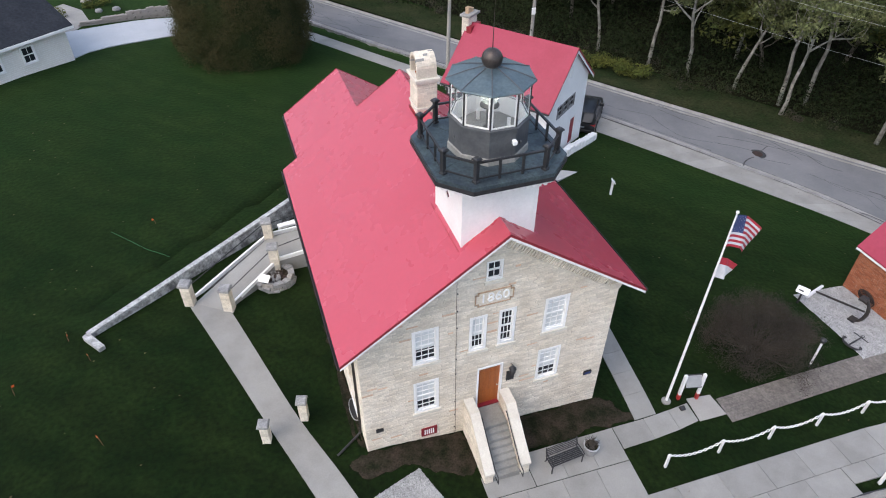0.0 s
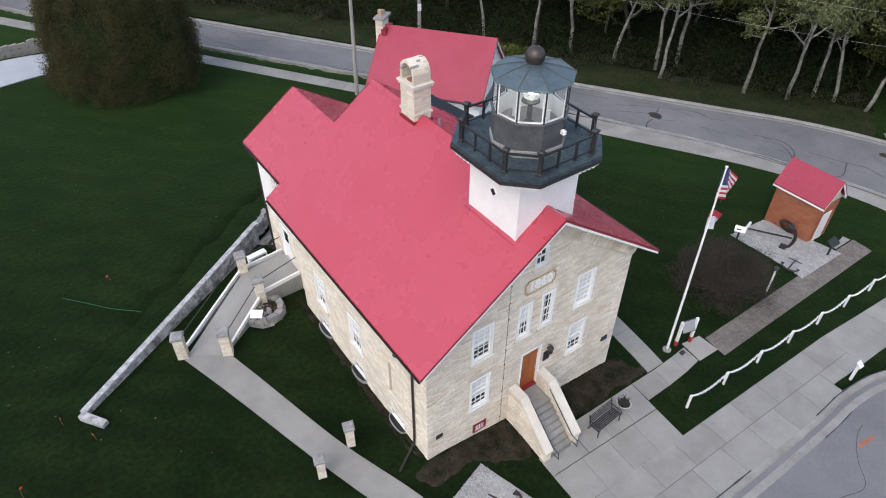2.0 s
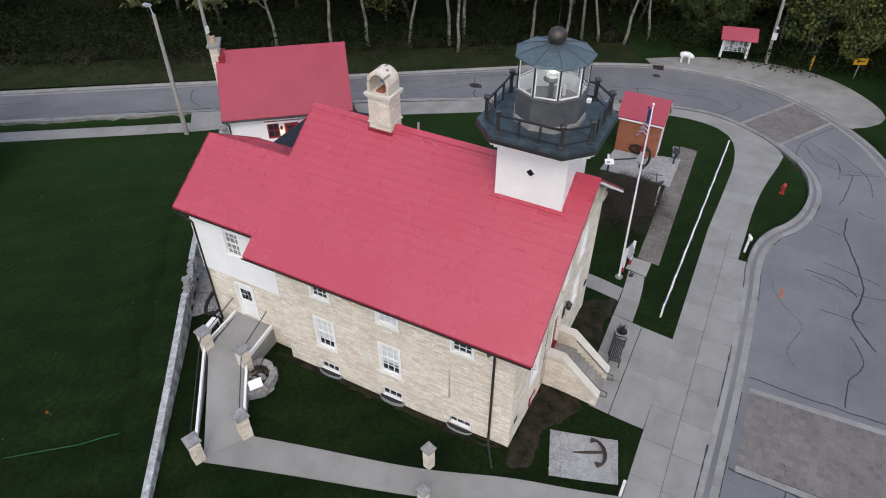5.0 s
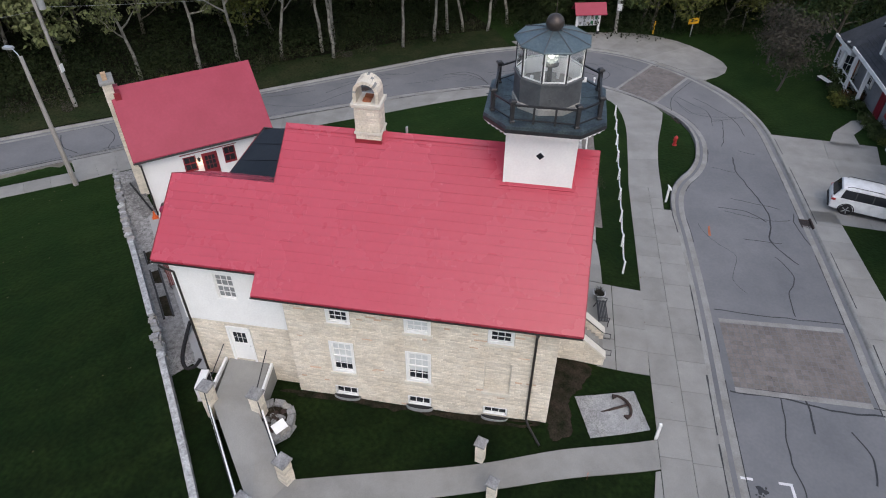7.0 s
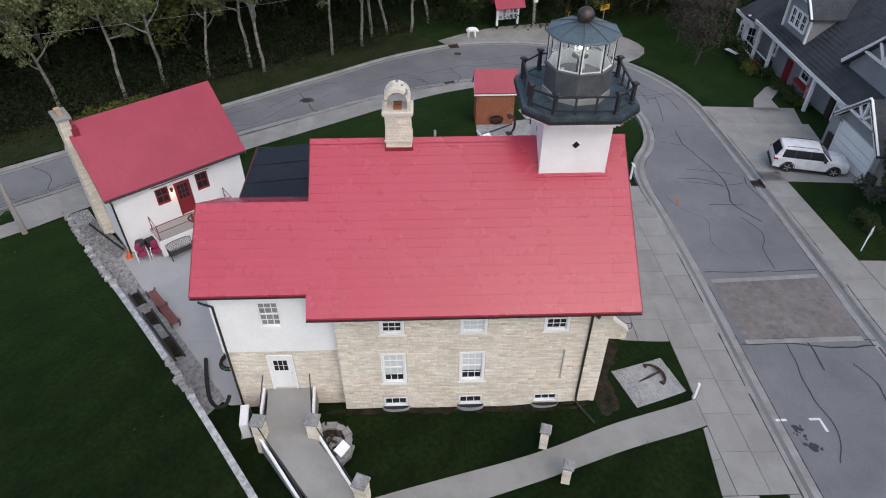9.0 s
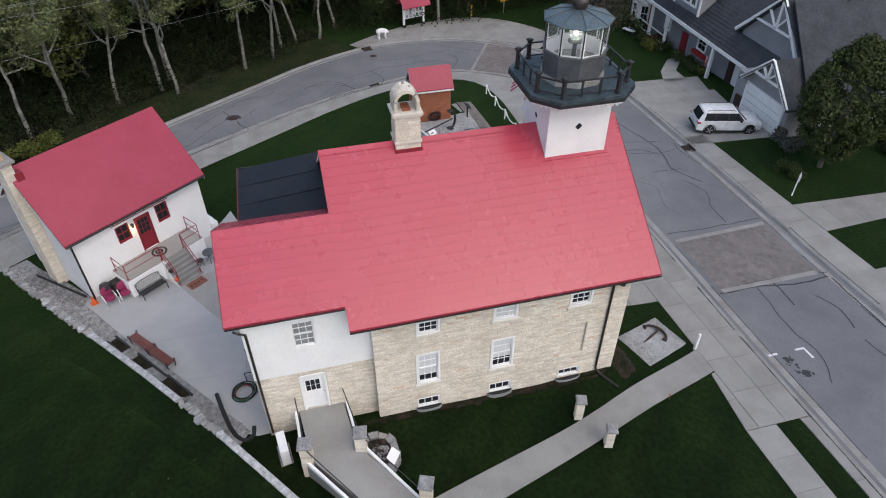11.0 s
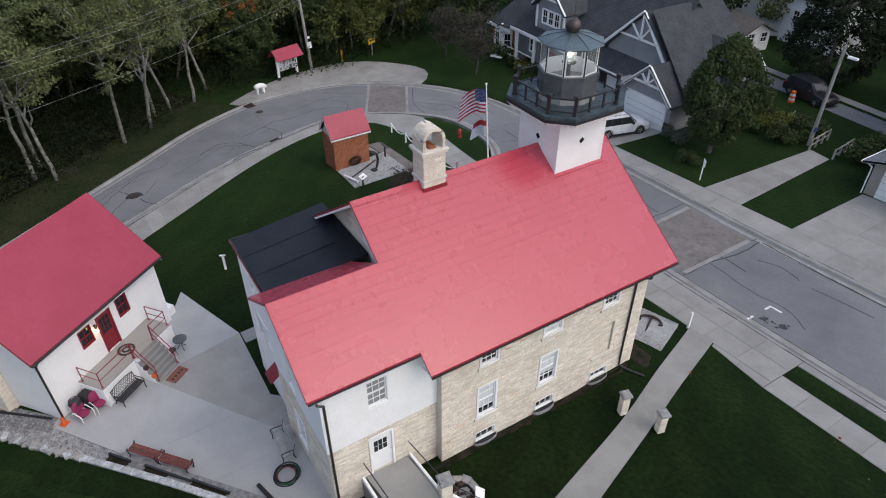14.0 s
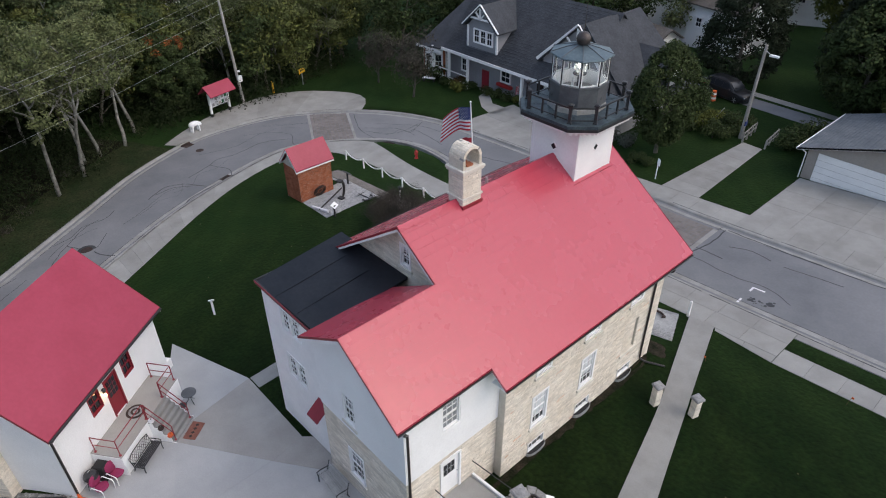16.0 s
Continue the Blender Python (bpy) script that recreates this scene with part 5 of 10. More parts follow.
H, C = 2.08, 1.24
OCT = [(TX + a, TY + b) for a, b in ((H, -C), (H, C), (C, H), (-C, H), (-H, C), (-H, -C), (-C, -H), (C, -H))]
gallery = hp("gallery_deck", Geo().prism(OCT, 11.27, 11.45), M_DECK, "blue-black eight-sided gallery deck")
fas = Geo().prism([(TX + (x - TX) * 1.012, TY + (y - TY) * 1.012) for x, y in OCT], 11.2, 11.33)
part("fascia", fas, M_BLACK, gallery)
wl = Geo()
for (ax, ay), (bx, by) in zip(OCT, OCT[1:] + OCT[:1]):
    wl.tube([(TX + (ax - TX) * 0.97, TY + (ay - TY) * 0.97, 11.16), (TX + (bx - TX) * 0.97, TY + (by - TY) * 0.97, 11.16)], 0.05, 6)
part("drip_mould", wl, M_WHITE, gallery, "white moulding under the deck")
dt = Geo()
for (ax, ay), (bx, by) in zip(OCT, OCT[1:] + OCT[:1]):
    L = math.hypot(bx - ax, by - ay)
    n = int(L / 0.2)
    for i in range(n):
        f = (i + 0.5) / n
        dt.box(-0.05, 0.05, -0.06, 0.06, 11.02, 11.14, pose(TX + (ax + (bx - ax) * f - TX) * 0.93, TY + (ay + (by - ay) * f - TY) * 0.93, 0, 0, 0, math.degrees(math.atan2(by - ay, bx - ax))))
tagged(part("dentil", dt, M_WHITE, gallery), kind="stuff")
for ang in range(0, 360, 45):
    c, s = math.cos(radians(ang + 22)), math.sin(radians(ang + 22))
    part("bracket", Geo().tube([(TX + 1.2 * c, TY + 1.2 * s, 10.8), (TX + 1.6 * c, TY + 1.6 * s, 11.1), (TX + 1.95 * c, TY + 1.95 * s, 11.17)], 0.04, 6), M_WHITE, gallery)
for k in range(9):
    a = radians(7 + 40 * k)
    sm_ = Geo().tube([(TX + 1.25 * math.cos(a), TY + 1.25 * math.sin(a), 11.455), (TX + 2.15 * math.cos(a), TY + 2.15 * math.sin(a), 11.455)], 0.012, 4)
    part("seam", sm_, M_DECK, gallery)
K = 0.868
POSTS = [(TX + (x - TX) * K, TY + (y - TY) * K) for x, y in OCT]
rail = hp("gallery_railing", Geo().tube([(*POSTS[0], 12.09), (*POSTS[1], 12.09)], 0.015, 6), M_BLACK, "black iron gallery railing")
for i, (x, y) in enumerate(POSTS):
    bx, by = POSTS[(i + 1) % 8]
    a = math.degrees(math.atan2(by - y, bx - x))
    L = math.hypot(bx - x, by - y)
    q = pose(x, y, 0, 0, 0, a + (-22.5 if i % 2 else 22.5))
    g = Geo().box(-0.06, 0.06, -0.06, 0.06, 11.44, 12.2, q)
    g.box(-0.085, 0.085, -0.085, 0.085, 11.44, 11.53, q, 0.02).box(-0.075, 0.075, -0.075, 0.075, 12.16, 12.2, q).box(-0.11, 0.11, -0.11, 0.11, 12.2, 12.24, q).box(-0.10, 0.10, -0.10, 0.10, 12.24, 12.285, q, 0.035)
    part("post", g, M_BLACK, rail)
    for zz, hh, ww in ((12.09, 0.028, 0.032), (11.57, 0.02, 0.02)):
        part("top_rail" if zz > 12 else "bottom_rail", Geo().box(0.05, L - 0.05, -ww, ww, zz - hh, zz + hh, pose(x, y, 0, 0, 0, a)), M_BLACK, rail)
    for j in range(1, 3 if L > 1.5 else 1):
        d = L * j / 3
        part("baluster", Geo().box(d - 0.035, d + 0.035, -0.03, 0.03, 11.45, 12.08, pose(x, y, 0, 0, 0, a)), M_BLACK, rail)

N9, PH = 9, radians(9)


def ring9(r, z):
    return [(TX + r * math.cos(PH + 2 * math.pi * k / N9), TY + r * math.sin(PH + 2 * math.pi * k / N9), z) for k in range(N9)]


lantern = hp("lantern_room", Geo().lathe([(1.2, 11.44), (1.2, 12.5), (1.25, 12.52), (1.25, 12.58), (1.13, 12.6), (1.13, 11.98)], N9, (TX, TY, 0), PH), M_DRUM, "grey-blue iron lantern drum")
part("base_band", Geo().lathe([(1.24, 11.44), (1.24, 11.66), (1.2, 11.68)], N9, (TX, TY, 0), PH), M_KERB, lantern, "pale grey skirting band")
part("lantern_floor", Geo().lathe([(1.06, 12.036), (1.06, 12.05)], N9, (TX, TY, 0), PH), M_KERB, lantern)
part("inner_wall", Geo().lathe([(0.01, 12.0), (1.125, 12.0), (1.125, 12.61), (1.09, 12.62), (1.09, 12.03), (0.02, 12.03)], N9, (TX, TY, 0), PH), M_WHITE, lantern)
for k in range(N9):
    lo, hi = ring9(1.17, 12.58)[k], ring9(1.17, 13.72)[k]
    part("mullion", Geo().tube([lo, hi], 0.028, 6), M_BLACK, lantern)
    l2, h2 = ring9(1.17, 12.6)[(k + 1) % N9], ring9(1.17, 13.68)[(k + 1) % N9]
    v0, v1 = Vector(lo), Vector(l2)
    inset = (v1 - v0) * 0.07
    sashg = Geo()
    for za, zb in ((12.6, 12.66), (13.6, 13.66)):
        sashg.add([(*(v0 + inset).xy, za), (*(v1 - inset).xy, za), (*(v1 - inset).xy, zb), (*(v0 + inset).xy, zb)], [(0, 1, 2, 3)])
    for a, b in ((v0 + inset * 0.5, v0 + inset * 1.4), (v1 - inset * 1.4, v1 - inset * 0.5)):
        sashg.add([(*a.xy, 12.6), (*b.xy, 12.6), (*b.xy, 13.66), (*a.xy, 13.66)], [(0, 1, 2, 3)])
    part("pane_frame", sashg, M_WHITE, lantern, "white pane surround")
    pane = part("pane", Geo().add([(lo[0], lo[1], 12.6), (l2[0], l2[1], 12.6), (l2[0], l2[1], 13.66), (lo[0], lo[1], 13.66)], [(0, 1, 2, 3)]), M_GLASS, lantern, "clear lantern glass")
    pane.visible_shadow = False
part("ceiling", Geo().lathe([(1.15, 13.66), (1.15, 13.7)], N9, (TX, TY, 0), PH), M_WHITE, lantern)
lroof = part("lantern_roof", Geo().lathe([(1.28, 13.64), (1.32, 13.68), (1.30, 13.72), (0.72, 13.90), (0.24, 14.0), (0.18, 14.05)], N9, (TX, TY, 0), PH), M_COPPER, lantern, "patinated green copper roof")
for k in range(N9):
    a, b = ring9(1.31, 13.725)[k], ring9(0.2, 14.03)[k]
    part("rib", Geo().tube([a, ring9(0.72, 13.91)[k], b], 0.016, 5), M_DRUM, lroof)
ballg = Geo().lathe([(0.3 * math.sin(math.pi * i / 12) + 0.002, 14.22 - 0.3 * math.cos(math.pi * i / 12)) for i in range(13)], 20, (TX, TY, 0))
part("vent_ball", ballg, M_BALL, lantern, "brown copper ventilator ball", smooth=True)
part("lightning_rod", Geo().tube([(TX, TY, 14.5), (TX, TY, 15.9)], [0.014, 0.004], 6), M_BALL, lantern)
part("pedestal", Geo().lathe([(0.2, 12.04), (0.09, 12.15), (0.08, 12.72), (0.29, 12.78), (0.29, 12.82), (0.1, 12.84)], 14, (TX, TY, 0)), M_BLACK, lantern)
lens = part("lens", Geo().lathe([(0.15, 12.85)] + [(0.2 + 0.06 * math.sin(math.pi * i / 12) + (0.02 if i % 2 else 0), 12.88 + 0.56 * i / 12) for i in range(13)] + [(0.1, 13.47)], 18, (TX, TY, 0)), M_LENS, lantern, "ribbed glass beacon lens", smooth=True)
lens.visible_shadow = False
part("bulb", Geo().lathe([(0.02, 13.0), (0.09, 13.05), (0.09, 13.28), (0.02, 13.33)], 10, (TX, TY, 0)), M_BULB, lantern, "lit beacon lamp")
for a, h_ in ((100, 0.32), (215, 0.28), (330, 0.38)):
    part("fitting", Geo().tube([(TX + 0.6 * math.cos(radians(a)), TY + 0.6 * math.sin(radians(a)), 12.045), (TX + 0.6 * math.cos(radians(a)), TY + 0.6 * math.sin(radians(a)), 12.05 + h_)], 0.06, 8), M_WHITE, lantern)
for a in (60, 185, 300):
    part("vent", Geo().lathe([(0.06, 0), (0.06, 0.05), (0.03, 0.06)], 10, m=Matrix.Translation((TX + 1.15 * math.cos(radians(a)), TY + 1.15 * math.sin(radians(a)), 12.0)) @ pose(0, 0, 0, 0, 90, 0) @ pose(0, 0, 0)), M_DRUM, lantern)
part("flood_lamp", Geo().box(TX + 1.2 * math.cos(radians(285)) - 0.06, TX + 1.2 * math.cos(radians(285)) + 0.06, TY + 1.22 * math.sin(radians(285)) - 0.12, TY + 1.2 * math.sin(radians(285)), 12.1, 12.25, chamfer=0.03), M_WHITE, lantern, "small white lamp")

# front steps ------------------------------------------------------------
FOOT, TOPZ = -1.02, 0.36
n = 8
st = thing("front_steps", pose(7.0, 13.2, FOOT), "grey concrete front steps between sloping stone cheeks", "steps")
sinv = st.matrix_basis.inverted()
land_y = 13.7
for i in range(n):
    y = 12.05 + i * (land_y - 12.05) / n
    part("tread", Geo().box(6.35, 7.42, y, land_y + 0.01 if i == n - 1 else y + (land_y - 12.05) / n + 0.02, FOOT - 0.3, FOOT + (i + 1) * (TOPZ - FOOT) / n, None, 0.012), M_KERB, st, at=sinv)
part("landing", Geo().box(6.35, 7.42, land_y + 0.012, WY0 - 0.03, FOOT - 0.3, TOPZ - 0.004), M_KERB, st, at=sinv)
for xa, xb, tag in ((5.95, 6.34, 0), (7.43, 7.84, 1)):
    poly = [(WY0 - 0.02, FOOT - 0.4), (WY0 - 0.02, TOPZ + 0.62), (13.75, TOPZ + 0.62), (12.05, FOOT + 0.45), (12.05, FOOT - 0.4)]
    g = Geo()
    v = [(x, y, z) for x in (xa + 0.03, xb - 0.03) for y, z in poly]
    k = len(poly)
    g.add(v, [tuple(range(k)), tuple(range(k, 2 * k))[::-1]] + [(i, (i + 1) % k, k + (i + 1) % k, k + i) for i in range(k)])
    ch = part("cheek_wall", g, M_MORTAR, st, "cream stone cheek wall", at=sinv)
    def cheek_ends(z, lo=12.05):
        top = TOPZ + 0.62
        if z <= FOOT + 0.45:
            return 12.05, WY0 - 0.02
        return 12.05 + (z - FOOT - 0.45) / (top - FOOT - 0.45) * 1.7, WY0 - 0.02
    for fr, sgn in ((facing("w", xa + 0.03), -1), (facing("e", xb - 0.03), 1)):
        rows = stone_rows(lambda z: tuple(sorted((sgn * cheek_ends(z)[0], sgn * cheek_ends(z)[1]))), FOOT - 0.1, TOPZ + 0.6, [], 31 + tag, 0.13)
        tagged(part("stonework", stone_geo(rows, fr), M_STONE, ch, "cream stones"), kind="stuff")
    tagged(part("stonework", stone_geo(stone_rows(lambda z: (xa + 0.03, xb - 0.03), FOOT - 0.1, FOOT + 0.45, [], 37), facing("s", 12.05)), M_STONE, ch), kind="stuff")
    cap = Geo()
    pts = [(WY0 - 0.02, TOPZ + 0.62), (13.75, TOPZ + 0.62), (12.0, FOOT + 0.43)]
    for (ya, za), (yb, zb) in zip(pts, pts[1:]):
        cap.add([(xa, ya, za), (xb, ya, za), (xb, yb, zb), (xa, yb, zb), (xa, ya, za + 0.12), (xb, ya, za + 0.12), (xb, yb, zb + 0.12), (xa, yb, zb + 0.12)], [(3, 2, 1, 0), (4, 5, 6, 7), (0, 1, 5, 4), (1, 2, 6, 5), (2, 3, 7, 6), (3, 0, 4, 7)])
    part("coping", cap, M_TRIMST, ch, "pale concrete coping")
    xi = xb + 0.04 if tag == 0 else xa - 0.04
    part("handrail", Geo().tube([(xi, 13.6, TOPZ + 0.55), (xi, 12.1, FOOT + 0.62), (xi, 11.75, FOOT + 0.58), (xi, 11.72, FOOT + 0.25), (xi, 12.02, FOOT + 0.25)], 0.02, 8), M_BLACK, st, "black iron handrail", at=sinv)

# small things on the front wall
g = Geo().box(4.22, 4.86, WY0 - 0.05, WY0, -0.52, -0.03)
vent = hp("basement_grille", g, M_REDTRIM, "dark red painted basement grille")
for i in range(5):
    part("slot", Geo().box(4.34 + i * 0.085, 4.39 + i * 0.085, WY0 - 0.056, WY0 - 0.048, -0.42, -0.12), M_WHITE, vent)
hp("wall_vent", Geo().box(2.44, 2.73, WY0 - 0.04, WY0, 0.56, 0.76), M_BLACK, "small black wall vent")
mb = hp("wall_plate", Geo().box(11.24, 11.58, WY0 - 0.06, WY0, 0.51, 0.72, chamfer=0.0), M_BLACK, "small dark blue wall plate")
part("inset", Geo().box(11.28, 11.54, WY0 - 0.066, WY0 - 0.058, 0.56, 0.67), M_BLUE, mb)
hp("notice_board", Geo().box(7.69, 8.01, WY0 - 0.05, WY0, 1.59, 2.1), M_BLACK, "small dark framed notice beside the door")
lampf = hp("door_lantern", Geo().lathe([(0.05, 0), (0.11, 0.08), (0.12, 0.3), (0.15, 0.32), (0.06, 0.45), (0.02, 0.5)], 8, (7.85, WY0 - 0.2, 2.1)), M_BLACK, "black lantern beside the door")
part("arm", Geo().tube([(7.85, WY0, 2.5), (7.85, WY0 - 0.2, 2.62), (7.85, WY0 - 0.2, 2.55)], 0.015, 6), M_BLACK, lampf)
cab = hp("lightning_cable", Geo().tube([(5.55, WY0 - 0.03, 8.0), (5.58, WY0 - 0.03, 4.0), (5.64, WY0 - 0.03, -0.9)], 0.007, 6), M_RUST, "thin lightning conductor cable")
for i in range(10):
    z = -0.5 + i * 0.82
    part("clip", Geo().box(5.575, 5.615, WY0 - 0.045, WY0 - 0.0, z, z + 0.03), M_BLACK, cab)
# stones of the front wall, one by one
wf = [o for o in HOUSE.children if o.name.startswith("wall_front")][0]
for s_ in STONE_PARTS:
    part("stone", stone_geo([s_], F_S), M_STONEP, wf)

# ---- ramp, pillars, walls and beds round the house ----
def pillar(x, y, yaw, zb, zt, label, a=0.21):
    t = thing("stone_pillar", pose(x, y, zb, 0, 0, yaw), label, "pillar", "stone gate pillars")
    h, w = zt - zb - 0.16, a + 0.065
    part("shaft", Geo().box(-a + 0.01, a - 0.01, -a + 0.01, a - 0.01, -0.3, h), M_MORTAR, t)
    r = random.Random(int((x + 50) * 100))
    z = -0.1
    while z < h - 0.02:
        k = min(r.uniform(0.12, 0.2), h - z)
        cut = r.uniform(-0.08, 0.08)
        for xa, xb in ((-a, cut), (cut, a)):
            j = r.uniform(0, 0.012)
            part("stone", Geo().box(xa - (j if xa == -a else -0.004), xb + (j if xb == a else -0.004), -a - j, a + j, z + 0.005, z + k - 0.005), M_STONEP, t)
        z += k
    part("cap", Geo().box(-w, w, -w, w, h, h + 0.06).box(-w, w, -w, w, h + 0.06, h + 0.14, chamfer=0.05), M_GREYST, t, "mottled grey capstone")
    return t


pillar(-1.58, 16.34, -17, -0.68, 0.58, "cream stone pillar with grey cap beside the walk", 0.155)
pillar(0.0, 16.96, -17, -0.66, 0.60, "cream stone pillar with grey cap beside the walk", 0.155)
pillar(-4.02, 24.9, -22, -0.45, 1.11, "tall cream stone pillar at the foot of the ramp")
pillar(-2.3, 24.05, -22, -0.48, 1.06, "tall cream stone pillar at the foot of the ramp")
pillar(0.17, 28.12, -10, -0.75, 1.41, "tall cream stone pillar by the ramp landing")
pillar(0.2, 26.05, -10, -0.6, 1.34, "tall cream stone pillar by the ramp landing")

ramp = thing("ramp", pose(-1, 26.3, -0.5), "pale concrete ramp with white side kerbs and black rails", "ramp")
rinv = ramp.matrix_basis.inverted()
A, B, C_, D = (-3.95, 24.75, -0.27), (-2.4, 23.95, -0.34), (0.1, 28.0, 0.3), (0.25, 26.2, 0.3)
E_, F_ = (2.4, 28.25, 0.38), (2.4, 26.45, 0.38)


def plate(pts, th):
    n = len(pts)
    return Geo().add([(x, y, z - th) for x, y, z in pts] + list(pts), [tuple(range(n))[::-1], tuple(range(n, 2 * n))] + [(i, (i + 1) % n, n + (i + 1) % n, n + i) for i in range(n)])


part("slope", plate([A, B, D, C_], 0.9), M_CONC, ramp, "smooth sloping slab", at=rinv)
part("landing", plate([C_, D, F_, E_], 1.3), M_CONC, ramp, "flat landing at the side door", at=rinv)


def bar_wall(p, q, w, lo, hi, ma, name, parent, inv, label=""):
    """A straight low wall along p to q; lo and hi above the ends' level."""
    p, q = Vector(p), Vector(q)
    d = (q - p).xy.normalized()
    nn = Vector((-d.y, d.x)) * w / 2
    pts = [(p.x + nn.x, p.y + nn.y, p.z), (p.x - nn.x, p.y - nn.y, p.z), (q.x - nn.x, q.y - nn.y, q.z), (q.x + nn.x, q.y + nn.y, q.z)]
    g = Geo().add([(x, y, z + lo) for x, y, z in pts] + [(x, y, z + hi) for x, y, z in pts], [(3, 2, 1, 0), (4, 5, 6, 7), (0, 1, 5, 4), (1, 2, 6, 5), (2, 3, 7, 6), (3, 0, 4, 7)])
    return part(name, g, ma, parent, label, inv)


for p, q in (((-3.95, 25.2, -0.27), (0.0, 28.15, 0.3)), ((-2.2, 24.25, -0.32), (0.25, 26.0, 0.3)), ((0.3, 28.3, 0.3), (2.38, 28.38, 0.38)), ((0.4, 26.15, 0.3), (2.38, 26.32, 0.38))):
    bar_wall(p, q, 0.1, -0.11, 0.09, M_WHITE, "side_kerb", ramp, rinv, "white-painted kerb wall")
    bar_wall(p, q, 0.11, -1.2, -0.112, M_CONC, "kerb_footing", ramp, rinv, "grey concrete footing")
for p, q in (((-3.95, 25.2, 0.55), (0.0, 28.12, 1.15)), ((-2.25, 24.25, 0.5), (0.2, 26.05, 1.1))):
    part("handrail", Geo().tube([p, q], 0.022, 8), M_BLACK, ramp, "thin black pipe rail", at=rinv)
for y, q in ((28.12, 28.3), (26.05, 26.4)):
    part("handrail", Geo().tube([(0.2, y, 1.12), (2.36, q, 1.32)], 0.022, 8), M_BLACK, ramp, "thin black pipe rail", at=rinv)

# retaining wall
rw = thing("retaining_wall", pose(-8.32, 23.71, -0.4), "long blotched grey concrete retaining wall, stone further on", "wall")
rwi = rw.matrix_basis.inverted()


def on_wall(u, s=0.0):
    p = WALL_A + WALL_U * u + WALL_N * (s + wall_bow(u))
    return p.x, p.y


def wall_top(u):
    x, y = on_wall(max(u, 1.0), 0.8)
    return high_lawn(x, y) + 0.06


rr_ = random.Random(12)
u = 0.0
while u < 33.5:
    if u < 12.9 or 15.7 <= u < 22.9:
        end = 12.9 if u < 12.9 else 22.9
        L = min(2.58, end - u)
        z0, z1 = wall_top(u), wall_top(u + L)
        a, b = on_wall(u), on_wall(u + L - 0.012)
        bar_wall((*a, z0), (*b, z1), 0.24, -1.5, -0.02, M_WALLCON, "wall_section", rw, rwi, "blotched dark and pale concrete")
        bar_wall((*a, z0), (*b, z1), 0.27, -0.02, 0.06, M_WALLCAP, "coping", rw, rwi, "mottled pale concrete coping")
        u += L
        if end - u < 0.02:
            u = end
        continue
    L = rr_.uniform(0.12, 0.3)
    for lay in range(5):
        z = wall_top(u) - 0.17 * lay + rr_.uniform(-0.05, 0.07)
        a, b = on_wall(u + 0.008, rr_.uniform(-0.1, 0.1)), on_wall(u + L - 0.008, rr_.uniform(-0.1, 0.1))
        bar_wall((*a, z), (*b, z + rr_.uniform(-0.03, 0.03)), 0.32 + rr_.uniform(-0.1, 0.1), -0.16, 0.02, rr_.choice((M_KERB, M_GREYST, M_WALLCAP, M_GREYST, M_WOODPOLE)), "wall_stone", rw, rwi)
    u += L
bar_wall((*on_wall(-0.1), wall_top(0)), (*on_wall(-0.1, -1.1), wall_top(0) - 0.15), 0.3, -1.2, 0.08, M_WALLCAP, "return", rw, rwi)

# gravel bed along the stone wall, with dark timbers
def pebbles(name, poly, n, r0, r1, label, fn=grade, ma=None, seed=5):
    """Loose stones over a plan, as one heap."""
    r, g = random.Random(seed), Geo()
    arr = np.array(poly)
    lo, hi = arr.min(0), arr.max(0)
    g.prism(list(poly), lambda x, y: fn(x, y) - 0.05, lambda x, y: fn(x, y) + 0.02)
    a, b, c, d = (Vector(p) for p in poly)
    nu, nv = int((b - a).length / 0.3) + 1, int((d - a).length / 0.3) + 1
    k = len(g.v)
    for i in range(nu + 1):
        for j in range(nv + 1):
            p = a.lerp(b, i / nu).lerp(d.lerp(c, i / nu), j / nv)
            g.v.append((p.x, p.y, fn(p.x, p.y) + 0.035))
    g.f += [(k + i * (nv + 1) + j, k + (i + 1) * (nv + 1) + j, k + (i + 1) * (nv + 1) + j + 1, k + i * (nv + 1) + j + 1) for i in range(nu) for j in range(nv)]
    made = 0
    while made < n:
        x, y = r.uniform(lo[0], hi[0]), r.uniform(lo[1], hi[1])
        if not in_poly(x, y, arr):
            continue
        s, a = r.uniform(r0, r1), r.uniform(0, 6.28)
        z = fn(x, y) + 0.03
        c, d = math.cos(a), math.sin(a)
        v = [(s, 0, 0), (-s * 0.8, s * 0.3, 0), (-0.2 * s, -s * 0.8, 0), (0.1 * s, 0.7 * s, 0), (0.05 * s, 0, s * 0.75)]
        g.add([(x + px * c - py * d, y + px * d + py * c, z + pz) for px, py, pz in v], [(0, 3, 4), (3, 1, 4), (1, 2, 4), (2, 0, 4)])
        made += 1
    return tagged(part(name, g, ma or M_GRAVEL), label, "gravel", kind="stuff")


